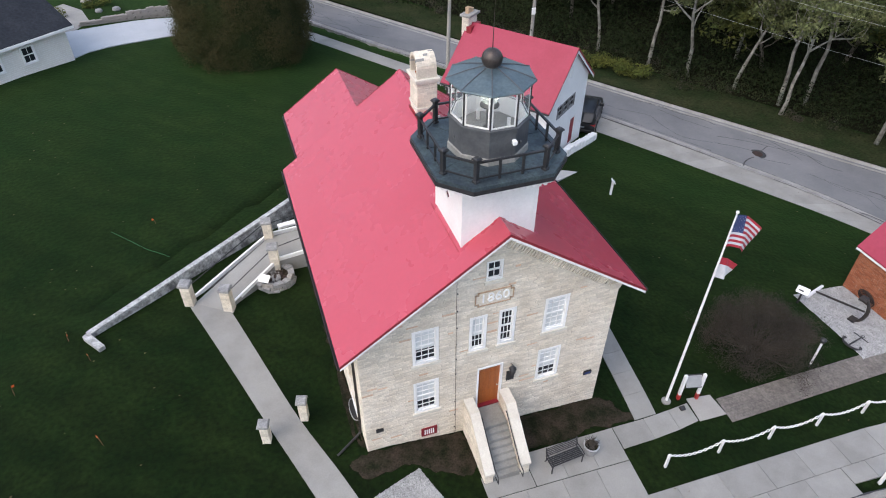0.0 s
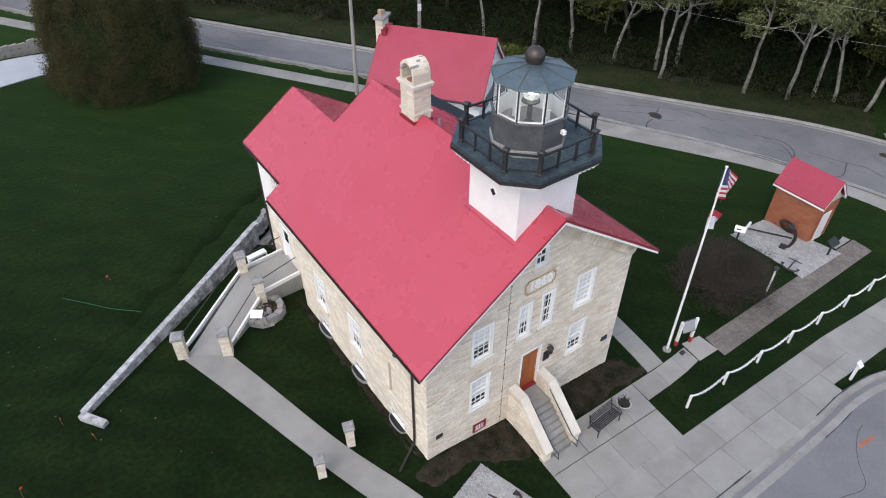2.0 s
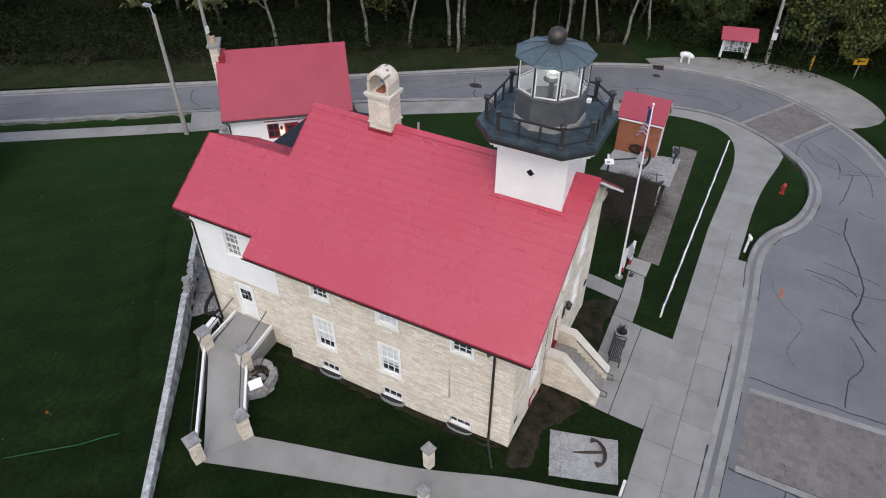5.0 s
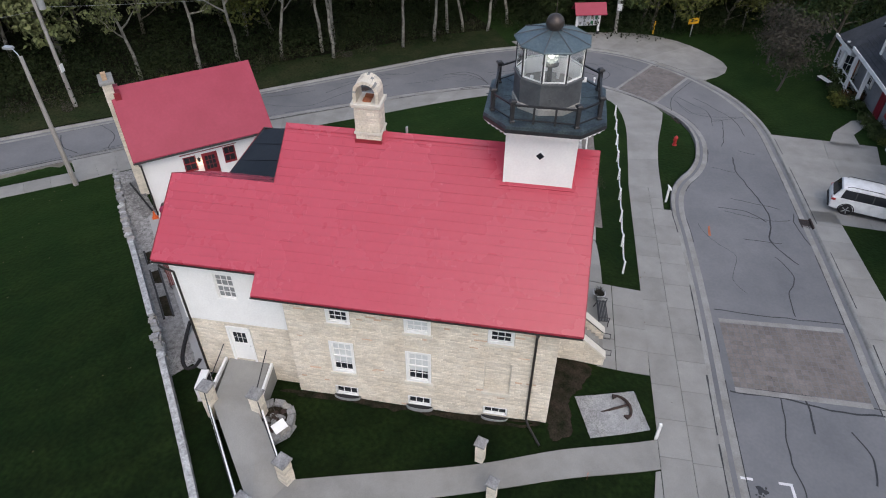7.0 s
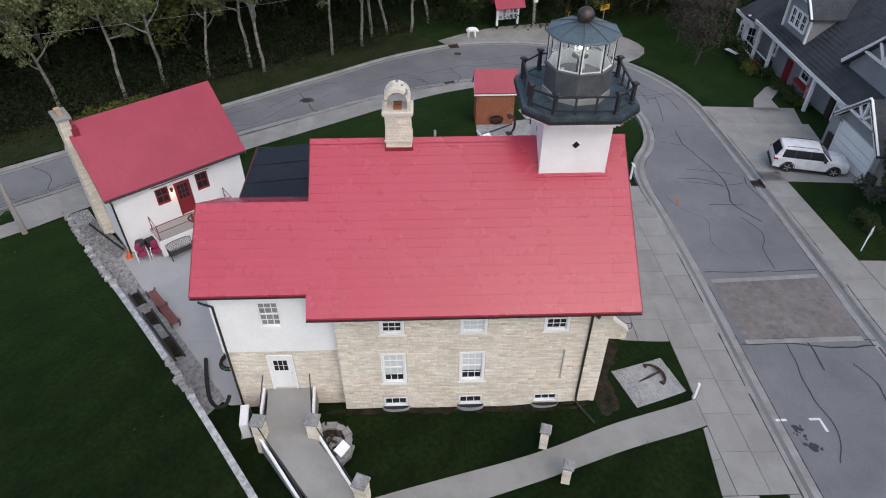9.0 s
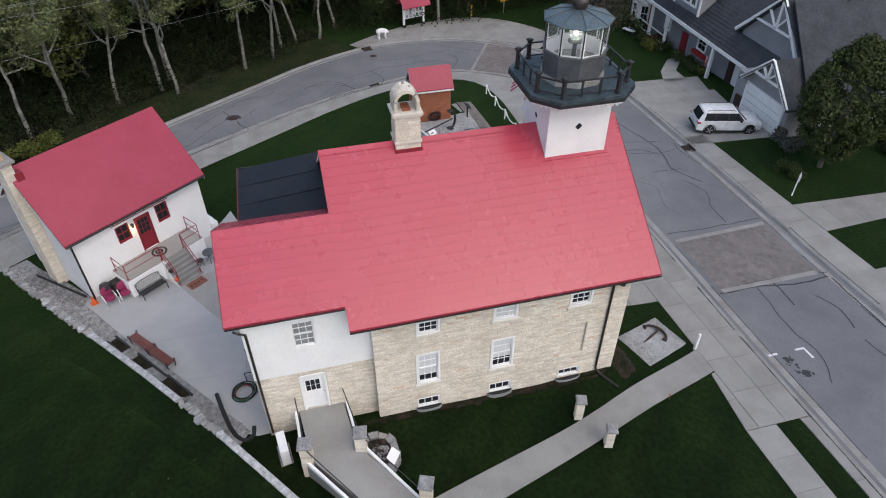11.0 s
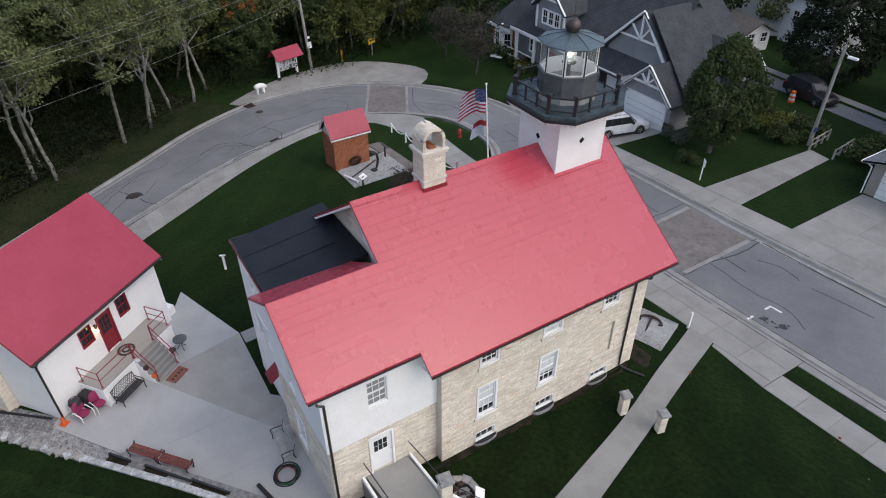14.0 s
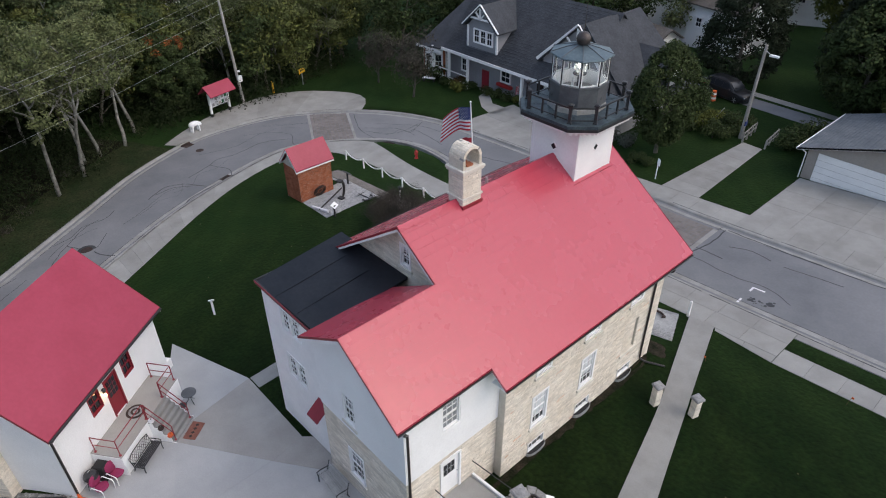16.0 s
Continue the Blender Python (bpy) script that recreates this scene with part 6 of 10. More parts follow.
bed = [on_wall(12.6, -0.1), on_wall(33.0, -0.1), on_wall(33.0, -1.24), on_wall(13.0, -1.24)]
M_DGRAVEL = mat("grey_gravel", (0.30, 0.30, 0.30), (0.17, 0.17, 0.17), rough=0.95, big=4, fine=25, amt=0.3, bump=0.8, dist=0.05, rnd="island", rndamt=0.4)
pebbles("gravel_bed", bed, 4200, 0.025, 0.06, "grey gravel bed along the stone wall", lambda x, y: yard(x + 0.3, y - 0.4) + 0.02, M_DGRAVEL)
pebbles("corner_gravel", [(13.05, 38.75), (13.75, 38.35), (17.2, 41.6), (16.2, 42.4)], 700, 0.03, 0.09, "loose grey stones at the outbuilding corner", lambda x, y: yard(x, y) + 0.05, M_DGRAVEL, 8)
cp = thing("black_pipe", pose(14.6, 39.55, yard(14.6, 39.55) + 0.1), "black plastic drain pipe on the stones", "pipe")
part("pipe_run", Geo().tube([(-0.85, -1.0, 0.02), (0.0, 0.0, 0.02), (1.6, 1.85, 0.0)], 0.06, 8), M_RUBBER, cp)
for u0, u1 in ((16.6, 18.4), (18.5, 20.8), (21.6, 22.7)):
    tb = thing("planter_timber", Matrix(), "long dark timber trough in the gravel bed", "planter", "dark timber troughs")
    za = yard(*on_wall(u0, -1.5)) + 0.0
    for s in (-0.45, -0.9):
        bar_wall((*on_wall(u0, s), za), (*on_wall(u1, s), za), 0.09, -0.1, 0.26, M_TAR, "side_board", tb, None)
    bar_wall((*on_wall(u0 + 0.05, -0.675), za), (*on_wall(u1 - 0.05, -0.675), za), 0.36, -0.1, 0.14, M_SOIL, "soil", tb, None)

# planter by the ramp
plr = thing("round_planter", pose(0.02, 25.5, yard(0.02, 25.5)) @ Matrix.Diagonal((1.2, 1.2, 1.0, 1.0)), "round rough stone planter with dead plants", "planter")
ang = 0
k = 0
while ang < 350:
    w = random.Random(k + 70).uniform(22, 38)
    for lay in range(3):
        g = Geo()
        a0, a1 = radians(ang + 1 + lay * 9), radians(ang + w - 1 + lay * 9)
        v = [(r * math.cos(a), r * math.sin(a) * 0.9, z) for z in (lay * 0.17 - 0.05, lay * 0.17 + 0.115) for r in (0.58, 0.8 + 0.04 * ((k + lay) % 3)) for a in (a0, a1)]
        g.add(v, [(0, 1, 3, 2), (4, 6, 7, 5), (0, 4, 5, 1), (2, 3, 7, 6), (0, 2, 6, 4), (1, 5, 7, 3)])
        part("stone", g, M_GREYST if (k + lay) % 3 else M_WOODPOLE, plr)
    ang += w
    k += 1
part("soil", Geo().lathe([(0.62, 0.2), (0.6, 0.34), (0.2, 0.4)], 14), M_SOIL, plr, "dark soil")
rk = random.Random(78)
for i in range(26):
    a, r, s = rk.uniform(0, 6.28), rk.uniform(0.1, 0.52), rk.uniform(0.06, 0.14)
    part("rock", Geo().lathe([(0.01, -0.6 * s), (s, -0.2 * s), (0.8 * s, 0.4 * s), (0.02, 0.7 * s)], 6, m=pose(r * math.cos(a), r * math.sin(a), 0.4, rk.uniform(-30, 30), rk.uniform(-30, 30), rk.uniform(0, 360))), M_GREYST if i % 3 else M_RUST, plr)
tw = Geo()
rr_ = random.Random(77)
for i in range(60):
    a, r = rr_.uniform(0, 6.28), rr_.uniform(0, 0.5)
    x, y = r * math.cos(a), r * math.sin(a)
    tw.tube([(x, y, 0.35), (x + rr_.uniform(-0.15, 0.15), y + rr_.uniform(-0.15, 0.15), rr_.uniform(0.5, 0.75))], [0.012, 0.004], 3, False)
tagged(part("dead_stem", tw, M_TWIG, plr), kind="stuff")
isg = thing("plant_sign", pose(-0.47, 24.95, yard(-0.47, 24.95), 0, 0, -35), "white tilted information panel on a black post", "sign", "tilted panels")
part("post", Geo().box(-0.04, 0.04, -0.04, 0.04, -0.1, 0.72), M_BLACK, isg)
part("panel", Geo().box(-0.28, 0.28, -0.2, 0.2, -0.02, 0.02, pose(0, -0.02, 0.78, 30)), M_WHITE, isg, "blank-looking white panel")

# air conditioner unit
ac = thing("air_conditioner", pose(1.25, 29.05, yard(1.25, 29.05), 0, 0, 8), "white air conditioner unit with a dark grille", "air conditioner")
part("body", Geo().box(-0.5, 0.5, -0.17, 0.17, 0.08, 0.98, chamfer=0.02), M_WHITE, ac)
for i in range(10):
    part("louvre", Geo().box(-0.4, 0.4, -0.19, -0.165, 0.18 + i * 0.07, 0.22 + i * 0.07), M_BLACK, ac)
part("foot", Geo().box(-0.5, 0.5, -0.25, 0.25, -0.1, 0.08), M_CONC, ac)

# bare soil along the front and the west wall
def patch(name, poly, ma, label, category, lift=0.04):
    g = Geo()
    outl = catmull(list(poly) + [poly[0]], 110)[:-1]
    pts = [(p.x + 0.1 * noise.noise(p * 6.1) + 0.22 * noise.noise(p * 1.9), p.y + 0.1 * noise.noise(p * 5.7 + Vector((5, 1, 0))) + 0.15 * noise.noise(p * 2.1 + Vector((2, 7, 0)))) for p in outl]
    c = np.mean(pts, 0)
    n = len(pts)
    v = [(c[0], c[1], grade(*c) + lift + 0.01)]
    for f in (0.5, 1.0):
        v += [(c[0] + (x - c[0]) * f, c[1] + (y - c[1]) * f, grade(c[0] + (x - c[0]) * f, c[1] + (y - c[1]) * f) + (lift if f < 1 else 0.014)) for x, y in pts]
    f = [(0, 1 + i, 1 + (i + 1) % n) for i in range(n)] + [(1 + i, n + 1 + i, n + 1 + (i + 1) % n, 1 + (i + 1) % n) for i in range(n)]
    g.add(v, f)
    return tagged(part(name, g, ma), label, category, kind="structure")


patch("soil_front_west", [(2.2, 14.4), (5.8, 14.4), (5.85, 12.6), (4.6, 12.9), (3.4, 13.6), (2.0, 13.4), (1.2, 14.2)], M_SOIL, "bare brown soil before the front wall", "soil")
patch("soil_front_east", [(8.0, 14.4), (11.9, 14.45), (12.7, 13.7), (13.3, 13.05), (11.0, 13.05), (8.1, 12.95)], M_SOIL, "bare brown soil beside the front steps", "soil")
patch("soil_west", [(1.98, 14.6), (1.98, 25.0), (1.78, 24.9), (1.74, 20.0), (1.68, 15.5)], M_SOIL, "thin strip of bare soil along the wall", "soil")

# gravel square with an anchor
pebbles("gravel_square", [(3.75, 13.3), (4.78, 10.7), (2.78, 10.15), (1.76, 12.65)], 4200, 0.02, 0.05, "pale loose gravel square before the house")


def anchor(m, s, label, ma=None, stock=True):
    t = thing("anchor", m, label, "anchor", "old anchors")
    ma = ma or M_RUST
    part("shank", Geo().tube([(0, 0, 0.06 * s), (s * 0.7, 0, 0.09 * s), (1.5 * s, 0, 0.1 * s)], [0.055 * s, 0.065 * s, 0.045 * s], 8), ma, t)
    arc = [(0.25 * s - 0.62 * s * math.cos(radians(a)) + 0.3 * s, 0.72 * s * math.sin(radians(a)), 0.08 * s) for a in range(-72, 73, 12)]
    part("arm", Geo().tube([(x - 0.0, y, z) for x, y, z in arc], [0.03 * s + 0.05 * s * math.cos(radians(a)) for a in range(-72, 73, 12)], 8), ma, t)
    for sg in (-1, 1):
        part("fluke", Geo().prism([(0.22 * s, sg * 0.58 * s), (0.42 * s, sg * 0.74 * s), (0.5 * s, sg * 0.5 * s)], 0.03 * s, 0.16 * s), ma, t)
    if stock:
        part("stock", Geo().tube([(1.38 * s, -0.55 * s, 0.1 * s), (1.38 * s, 0.55 * s, 0.12 * s)], 0.035 * s, 8), ma, t)
    rg = [(1.6 * s + 0.1 * s * math.cos(a), 0.1 * s * math.sin(a), 0.1 * s) for a in np.linspace(0, 2 * math.pi, 13)]
    part("ring", Geo().tube(rg, 0.018 * s, 6, False), ma, t)
    return t


anchor(pose(3.82, 11.05, yard(3.6, 11.4) + 0.05, 0, 0, 118), 0.9, "small rusty iron anchor lying on the gravel", None, False)

# oil house ---------------------------------------------------------------
OZ = -2.75
oil = thing("brick_shed", pose(30.4, 16.12, OZ), "small orange brick shed with a red gabled roof", "shed")
OX, OY, OE = 0.98, 1.42, 2.72
part("wall", Geo().box(-OX, OX, -OY, OY, -0.3, OE).add([(-OX, -OY, OE), (OX, -OY, OE), (0, -OY, OE + 1.15), (-OX, OY, OE), (OX, OY, OE), (0, OY, OE + 1.15)], [(0, 1, 2), (3, 5, 4), (0, 2, 5, 3), (1, 4, 5, 2)]), M_MORTAR, oil, "orange brick walls")
def brick_face(fr, x0, x1, z0, z1):
    g, j, z = Geo(), 0, z0
    while z < z1:
        x = x0 - (0.11 if j % 2 else 0)
        while x < x1:
            a, b = max(x, x0), min(x + 0.22, x1)
            if b - a > 0.04:
                g.box(a + 0.005, b - 0.005, -0.012, 0.0, z + 0.005, min(z + 0.072, z1) - 0.004, fr)
            x += 0.22
        z += 0.072
        j += 1
    return g
for fr, a, b in ((facing("w", -OX), -OY, OY), (facing("n", OY), -OX, OX), (facing("s", -OY), -OX, OX), (facing("e", OX), -OY, OY)):
    tagged(part("brick", brick_face(fr, a, b, -0.05, OE), M_BRICK, oil, "orange bricks with pale joints"), kind="stuff")
for sg in (-1, 1):
    g = Geo()
    xe, ze = 1.17 * sg, 2.72 + 0.02
    for y0, y1, h0, h1 in ((-1.62, 1.62, 0.02, 0.1),):
        g.add([(0, y0, 4.12 + h0), (xe, y0, ze + h0), (xe, y1, ze + h0), (0, y1, 4.12 + h0), (0, y0, 4.12 + h1), (xe, y0, ze + h1), (xe, y1, ze + h1), (0, y1, 4.12 + h1)], [(3, 2, 1, 0), (4, 5, 6, 7), (0, 1, 5, 4), (1, 2, 6, 5), (2, 3, 7, 6), (3, 0, 4, 7)])
    part("roof", g, M_ROOFDULL, oil, "plain red roof slope")
    part("fascia", Geo().box(min(xe, xe - 0.04 * sg), max(xe, xe - 0.04 * sg), -1.6, 1.6, ze - 0.1, ze + 0.02), M_WHITE, oil, "white eaves board")
    for y in (-1.62, 1.6):
        g = Geo().add([(0, y, 3.96), (xe, y, ze - 0.14), (xe, y + 0.03, ze - 0.14), (0, y + 0.03, 3.96), (0, y, 4.13), (xe, y, ze + 0.01), (xe, y + 0.03, ze + 0.01), (0, y + 0.03, 4.13)], [(3, 2, 1, 0), (4, 5, 6, 7), (0, 1, 5, 4), (1, 2, 6, 5), (2, 3, 7, 6), (3, 0, 4, 7)])
        part("bargeboard", g, M_WHITE, oil)
part("door", Geo().box(-0.45, 0.45, -OY - 0.05, -OY, -0.05, 2.0), M_WHITE, oil, "white-painted door")

pebbles("gravel_yard", [(26.0, 17.6), (26.1, 12.95), (30.3, 13.0), (29.3, 17.5)], 5200, 0.025, 0.055, "pale gravel bed before the brick shed", seed=8)
pad = pavement("shed_pad", "pale concrete pad beside the gravel")
slabs(pad, [Vector((30.4, 13.6)), Vector((32.2, 13.9))], [Vector((30.5, 13.42)), Vector((32.3, 13.48))], M_CONC)
M_OLDBRICK = mat("old_grey_brick_walk", (0.135, 0.122, 0.110), (0.185, 0.168, 0.152), rough=0.95, big=1.2, fine=12, amt=0.2, rnd="island", rndamt=0.14)
bw = thing("brick_walk", Matrix(), "narrow weathered grey-brown brick walk", "path", kind="structure")
g = Geo()
for i in range(114):
    for j in range(10):
        x0, y0 = 17.4 + i * 0.132, 11.74 + j * 0.12 + (i * 0.132) * 0.03
        z = yard(x0, y0) + 0.022
        g.box(x0 + 0.0015, x0 + 0.1305, y0 + 0.0015, y0 + 0.1185, z - 0.06, z + 0.008 * noise.noise(Vector((x0 * 3, y0 * 3, 0))))
tagged(part("brick", g, M_OLDBRICK, bw, "small worn bricks"), kind="stuff")

# big anchor before the shed
M_IRON = mat("black_painted_iron", (0.016, 0.016, 0.017), (0.035, 0.028, 0.024), rough=0.6, big=4, fine=20, amt=0.3, bump=0.2)
ba = thing("anchor", pose(27.83, 14.96, yard(27.83, 14.96) + 0.05, 0, 0, 106), "large black iron anchor with a curved arm", "anchor", "old anchors")
part("shank", Geo().tube([(0, 0, 0.75), (1.2, 0, 0.5), (2.6, 0, 0.22)], [0.05, 0.06, 0.05], 8), M_IRON, ba)
part("arm", Geo().tube([(0.35 - 0.5 * math.cos(radians(a)), 0.1, 0.78 + 0.82 * math.sin(radians(a))) for a in range(-70, 71, 14)], [0.03 + 0.07 * math.cos(radians(a)) for a in range(-70, 71, 14)], 8), M_IRON, ba)
part("fluke", Geo().box(0.1, 0.45, -0.12, 0.32, 1.42, 1.54), M_IRON, ba)
part("fluke", Geo().box(0.1, 0.45, -0.12, 0.32, 0.0, 0.1), M_IRON, ba)
part("stock", Geo().tube([(2.5, -0.75, 0.2), (2.5, 0.75, 0.25)], [0.08, 0.11], 8), M_FLAGWHITE, ba, "pale wooden stock")
anchor(pose(25.95, 13.8, yard(25.95, 13.8) + 0.05, 0, 0, 10), 0.7, "small black anchor with a twisted ring", M_BLACK)
coil = thing("cable_wheel", pose(29.2, 16.0, yard(29.2, 16) + 0.5, 0, 70, 0), "rusty round cable drum leaning on the shed", "wheel")
for r in (0.5, 0.4, 0.3):
    part("hoop", Geo().tube([(r * math.cos(a), r * math.sin(a), 0.03 * r) for a in np.linspace(0, 2 * math.pi, 21)], 0.035, 6, False), M_RUST, coil)
for k in range(4):
    a = radians(45 * k)
    part("spoke", Geo().tube([(-0.5 * math.cos(a), -0.5 * math.sin(a), 0), (0.5 * math.cos(a), 0.5 * math.sin(a), 0)], 0.02, 5), M_RUST, coil)
sg_ = thing("anchor_sign", pose(25.75, 17.05, yard(25.75, 17.05), 0, 0, -60), "white tilted information panel on a black post", "sign", "tilted panels")
part("post", Geo().box(-0.05, 0.05, -0.05, 0.05, -0.1, 0.85), M_BLACK, sg_)
part("panel", Geo().box(-0.3, 0.3, -0.2, 0.2, -0.02, 0.02, pose(0, -0.04, 0.92, 32)), M_WHITE, sg_, "white panel")
part("text_bar", Geo().box(-0.2, 0.05, -0.08, 0.0, 0.021, 0.025, pose(0, -0.04, 0.92, 32)), M_BLACK, sg_)
tp = thing("display_post", pose(29.4, 13.35, yard(29.4, 13.35)), "black post with a flat tilted top", "sign", "tilted panels")
part("post", Geo().box(-0.05, 0.05, -0.05, 0.05, -0.1, 0.95), M_BLACK, tp)
part("panel", Geo().box(-0.4, 0.4, -0.25, 0.25, -0.02, 0.02, pose(0, 0, 1.0, 30)), M_BLACK, tp)

# white post with a dark lamp head beside the bush
wp = thing("marker_post", pose(22.98, 13.26, yard(22.98, 13.26)), "white post with a dark lamp head beside the bush", "post")
part("shaft", Geo().lathe([(0.02, -0.1), (0.02, 0.25)], 8), M_BLACK, wp, "thin dark shaft")
part("sleeve", Geo().lathe([(0.045, 0.25), (0.05, 0.27), (0.05, 1.68), (0.03, 1.7)], 10), M_WHITE, wp, "white painted sleeve")
part("lamp_head", Geo().lathe([(0.03, 1.7), (0.1, 1.74), (0.11, 1.9), (0.15, 1.92), (0.03, 2.02)], 8), M_BLACK, wp, "black lamp head")

# flagpole with two flags --------------------------------------------------
fp = thing("flagpole", pose(15.08, 13.42, -1.6), "slender white flagpole with a pale ball on top", "flagpole")
tip = Vector((0.52, 0.34, 9.9))
part("pole", Geo().tube([(0, 0, 0), tip * 0.5, tip], [0.06, 0.05, 0.03], 10), M_WHITE, fp, "pale painted pole")
part("footing", Geo().lathe([(0.2, 0), (0.2, 0.08), (0.1, 0.1)], 14), M_CONC, fp)
part("finial", Geo().lathe([(0.06 * math.sin(math.pi * i / 8) + 0.001, 0.06 - 0.06 * math.cos(math.pi * i / 8)) for i in range(9)], 12, tip), M_WHITE, fp, "small pale ball")


def flag(name, top, w, h, stripes, canton, label, droop):
    t = thing(name, Matrix.Translation(Vector((15.08, 13.42, -1.6)) + top), label, "flag")
    d = Vector((0.95, 0.31, 0))
    side = Vector((-d.y, d.x, 0))

    def at(u, v):
        wav = 0.22 * math.sin(5.5 * u + 2.0 * v) * u + 0.08 * math.sin(11 * u)
        return d * (u * w * 0.84) + side * wav + Vector((0, 0, -v * h - droop * u * u * w + 0.05 * math.sin(6 * u) * u))
    def sheet(nm, u0, u1, v0, v1, ma, off=0.0):
        g = Geo()
        n = 18
        for i in range(n + 1):
            for v in (v0, v1):
                g.v.append(tuple(at(u0 + (u1 - u0) * i / n, v) + side * off))
            for v in (v0, v1):
                g.v.append(tuple(at(u0 + (u1 - u0) * i / n, v) - side * (0.006 + off)))
        for i in range(n):
            a = 4 * i
            g.f += [(a, a + 4, a + 5, a + 1), (a + 2, a + 3, a + 7, a + 6), (a, a + 2, a + 6, a + 4), (a + 1, a + 5, a + 7, a + 3)]
        return part(nm, g, ma, t)
    for i, ma in enumerate(stripes):
        sheet("stripe", canton if canton and i < 7 else 0.0, 1.0, i / len(stripes), (i + 1) / len(stripes), ma)
    if canton:
        sheet("canton", 0.0, canton, 0.0, 7 / 13, M_BLUE)
        for r in range(9):
            for c in range(6 if r % 2 == 0 else 5):
                u = canton * ((c + (0.5 if r % 2 == 0 else 1.0)) / 6)
                v = (r + 0.75) / 9.5 * 7 / 13
                for sgn in (0.008, -0.016):
                    p = at(u, v) + side * sgn
                    g = Geo().add([tuple(p + d * 0.022 * math.cos(a) + Vector((0, 0, 0.022 * math.sin(a)))) for a in (radians(90 + 72 * q) for q in range(5))], [(0, 1, 2, 3, 4)])
                    part("star", g, M_FLAGWHITE, t)
    return t


flag("national_flag", tip * 0.975, 2.25, 1.4, [M_FLAGRED if i % 2 == 0 else M_FLAGWHITE for i in range(13)], 0.42, "national flag with red and white stripes and stars", 0.5)
flag("lower_flag", tip * 0.79, 1.3, 0.95, [M_FLAGRED, M_FLAGWHITE, M_FLAGWHITE], 0.0, "smaller white and red flag below the first", 0.45)

# sign on red-footed white posts
ps = thing("notice_sign", pose(16.1, 13.3, yard(16.1, 13.3), 0, 0, -14), "grey notice panel between two red-footed white posts", "sign")
for x in (-0.42, 0.42):
    part("post", Geo().box(x - 0.06, x + 0.06, -0.06, 0.06, 0.36, 1.65, chamfer=0.02), M_WHITE, ps)
    part("post_foot", Geo().box(x - 0.062, x + 0.062, -0.062, 0.062, -0.2, 0.355), M_RED, ps, "red painted post foot")
part("panel", Geo().box(-0.33, 0.33, -0.03, 0.03, -0.28, 0.28, pose(0, -0.02, 1.25, -25)), M_GALV, ps, "grey-blue panel")
for z in (0.28, -0.32):
    part("panel_rim", Geo().box(-0.36, 0.36, -0.02, 0.02, z, z + 0.04, pose(0, -0.02, 1.25, -25)), M_BLACK, ps)
fl = thing("ground_light", pose(15.55, 12.9, yard(15.55, 12.9)), "small black ground light by the flagpole", "lamp")
part("body", Geo().box(-0.1, 0.1, -0.1, 0.1, 0.0, 0.2, pose(0, 0, 0.02, 20), 0.03), M_BLACK, fl)

# chain fence ---------------------------------------------------------------
XS = [13.3 + 2.58 * i for i in range(9)]
fence = thing("chain_fence", pose(22.2, 10.6, yard(22.2, 10.6)), "low white chain hung between leaning white posts", "fence")
fi = fence.matrix_basis.inverted()
tops = []
for i, x in enumerate(XS):
    y = 10.75 - 0.05 * i
    z = yard(x, y)
    part("post", Geo().box(-0.045, 0.045, -0.045, 0.045, -0.1, 0.88, None, 0.015), M_WHITE, fence, at=fi @ pose(x, y, z))
    tops.append(Vector((x, y, z + 0.84)))
lg = Geo()
ov = [(0.082 * math.cos(a), 0.042 * math.sin(a), 0) for a in np.linspace(0, 2 * math.pi, 11)]
lg.tube(ov, 0.017, 5, False)
LINK = None
for a, b in zip(tops, tops[1:]):
    n = 21
    for k in range(n):
        t0, t1 = k / n, (k + 1) / n
        sag = lambda t: a.lerp(b, t) + Vector((0, 0, -1.5 * t * (1 - t)))  # noqa: E731
        p, q = sag(t0), sag(t1)
        d = (q - p).normalized()
        m = d.to_track_quat("X", "Z").to_matrix().to_4x4() @ pose(0, 0, 0, 90 * (k % 2) + 15, 0, 0)
        mm = fi @ Matrix.Translation((p + q) / 2) @ m
        if LINK is None:
            o = part("chain_link", lg, M_WHITE, fence, at=mm)
            LINK = o.data
        else:
            o = new("chain_link", LINK)
            o.parent, o.matrix_basis = fence, mm

# benches ---------------------------------------------------------------------
def slat_bench(m, L, ma, iron, label, back=True, group="benches"):
    t = thing("bench", m, label, "bench", group)
    for i in range(6):
        y = -0.2 + i * 0.075
        part("seat_slat", Geo().box(-L / 2, L / 2, y, y + 0.055, 0.42, 0.445, chamfer=0.006), ma, t)
    if back:
        for i in range(5):
            part("back_slat", Geo().box(-L / 2, L / 2, -0.012, 0.012, -0.03, 0.03, pose(0, 0.27 + 0.022 * i, 0.52 + i * 0.085, 12)), ma, t)
    for x in (-L / 2 + 0.04, L / 2 - 0.04):
        part("leg", Geo().tube([(x, -0.22, 0.0), (x, -0.2, 0.25), (x, -0.22, 0.42)], 0.025, 6), iron, t)
        part("leg", Geo().tube([(x, 0.36, 0.0), (x, 0.24, 0.3), (x, 0.27, 0.5)] + ([(x, 0.37, 0.92)] if back else []), 0.025, 6), iron, t)
        part("arm", Geo().tube([(x, -0.22, 0.42), (x, -0.25, 0.62), (x, -0.1, 0.66), (x, 0.28, 0.62)], 0.022, 6), iron, t)
        part("cross_bar", Geo().tube([(x, -0.2, 0.4), (x, 0.25, 0.4)], 0.02, 6), iron, t)
    return t


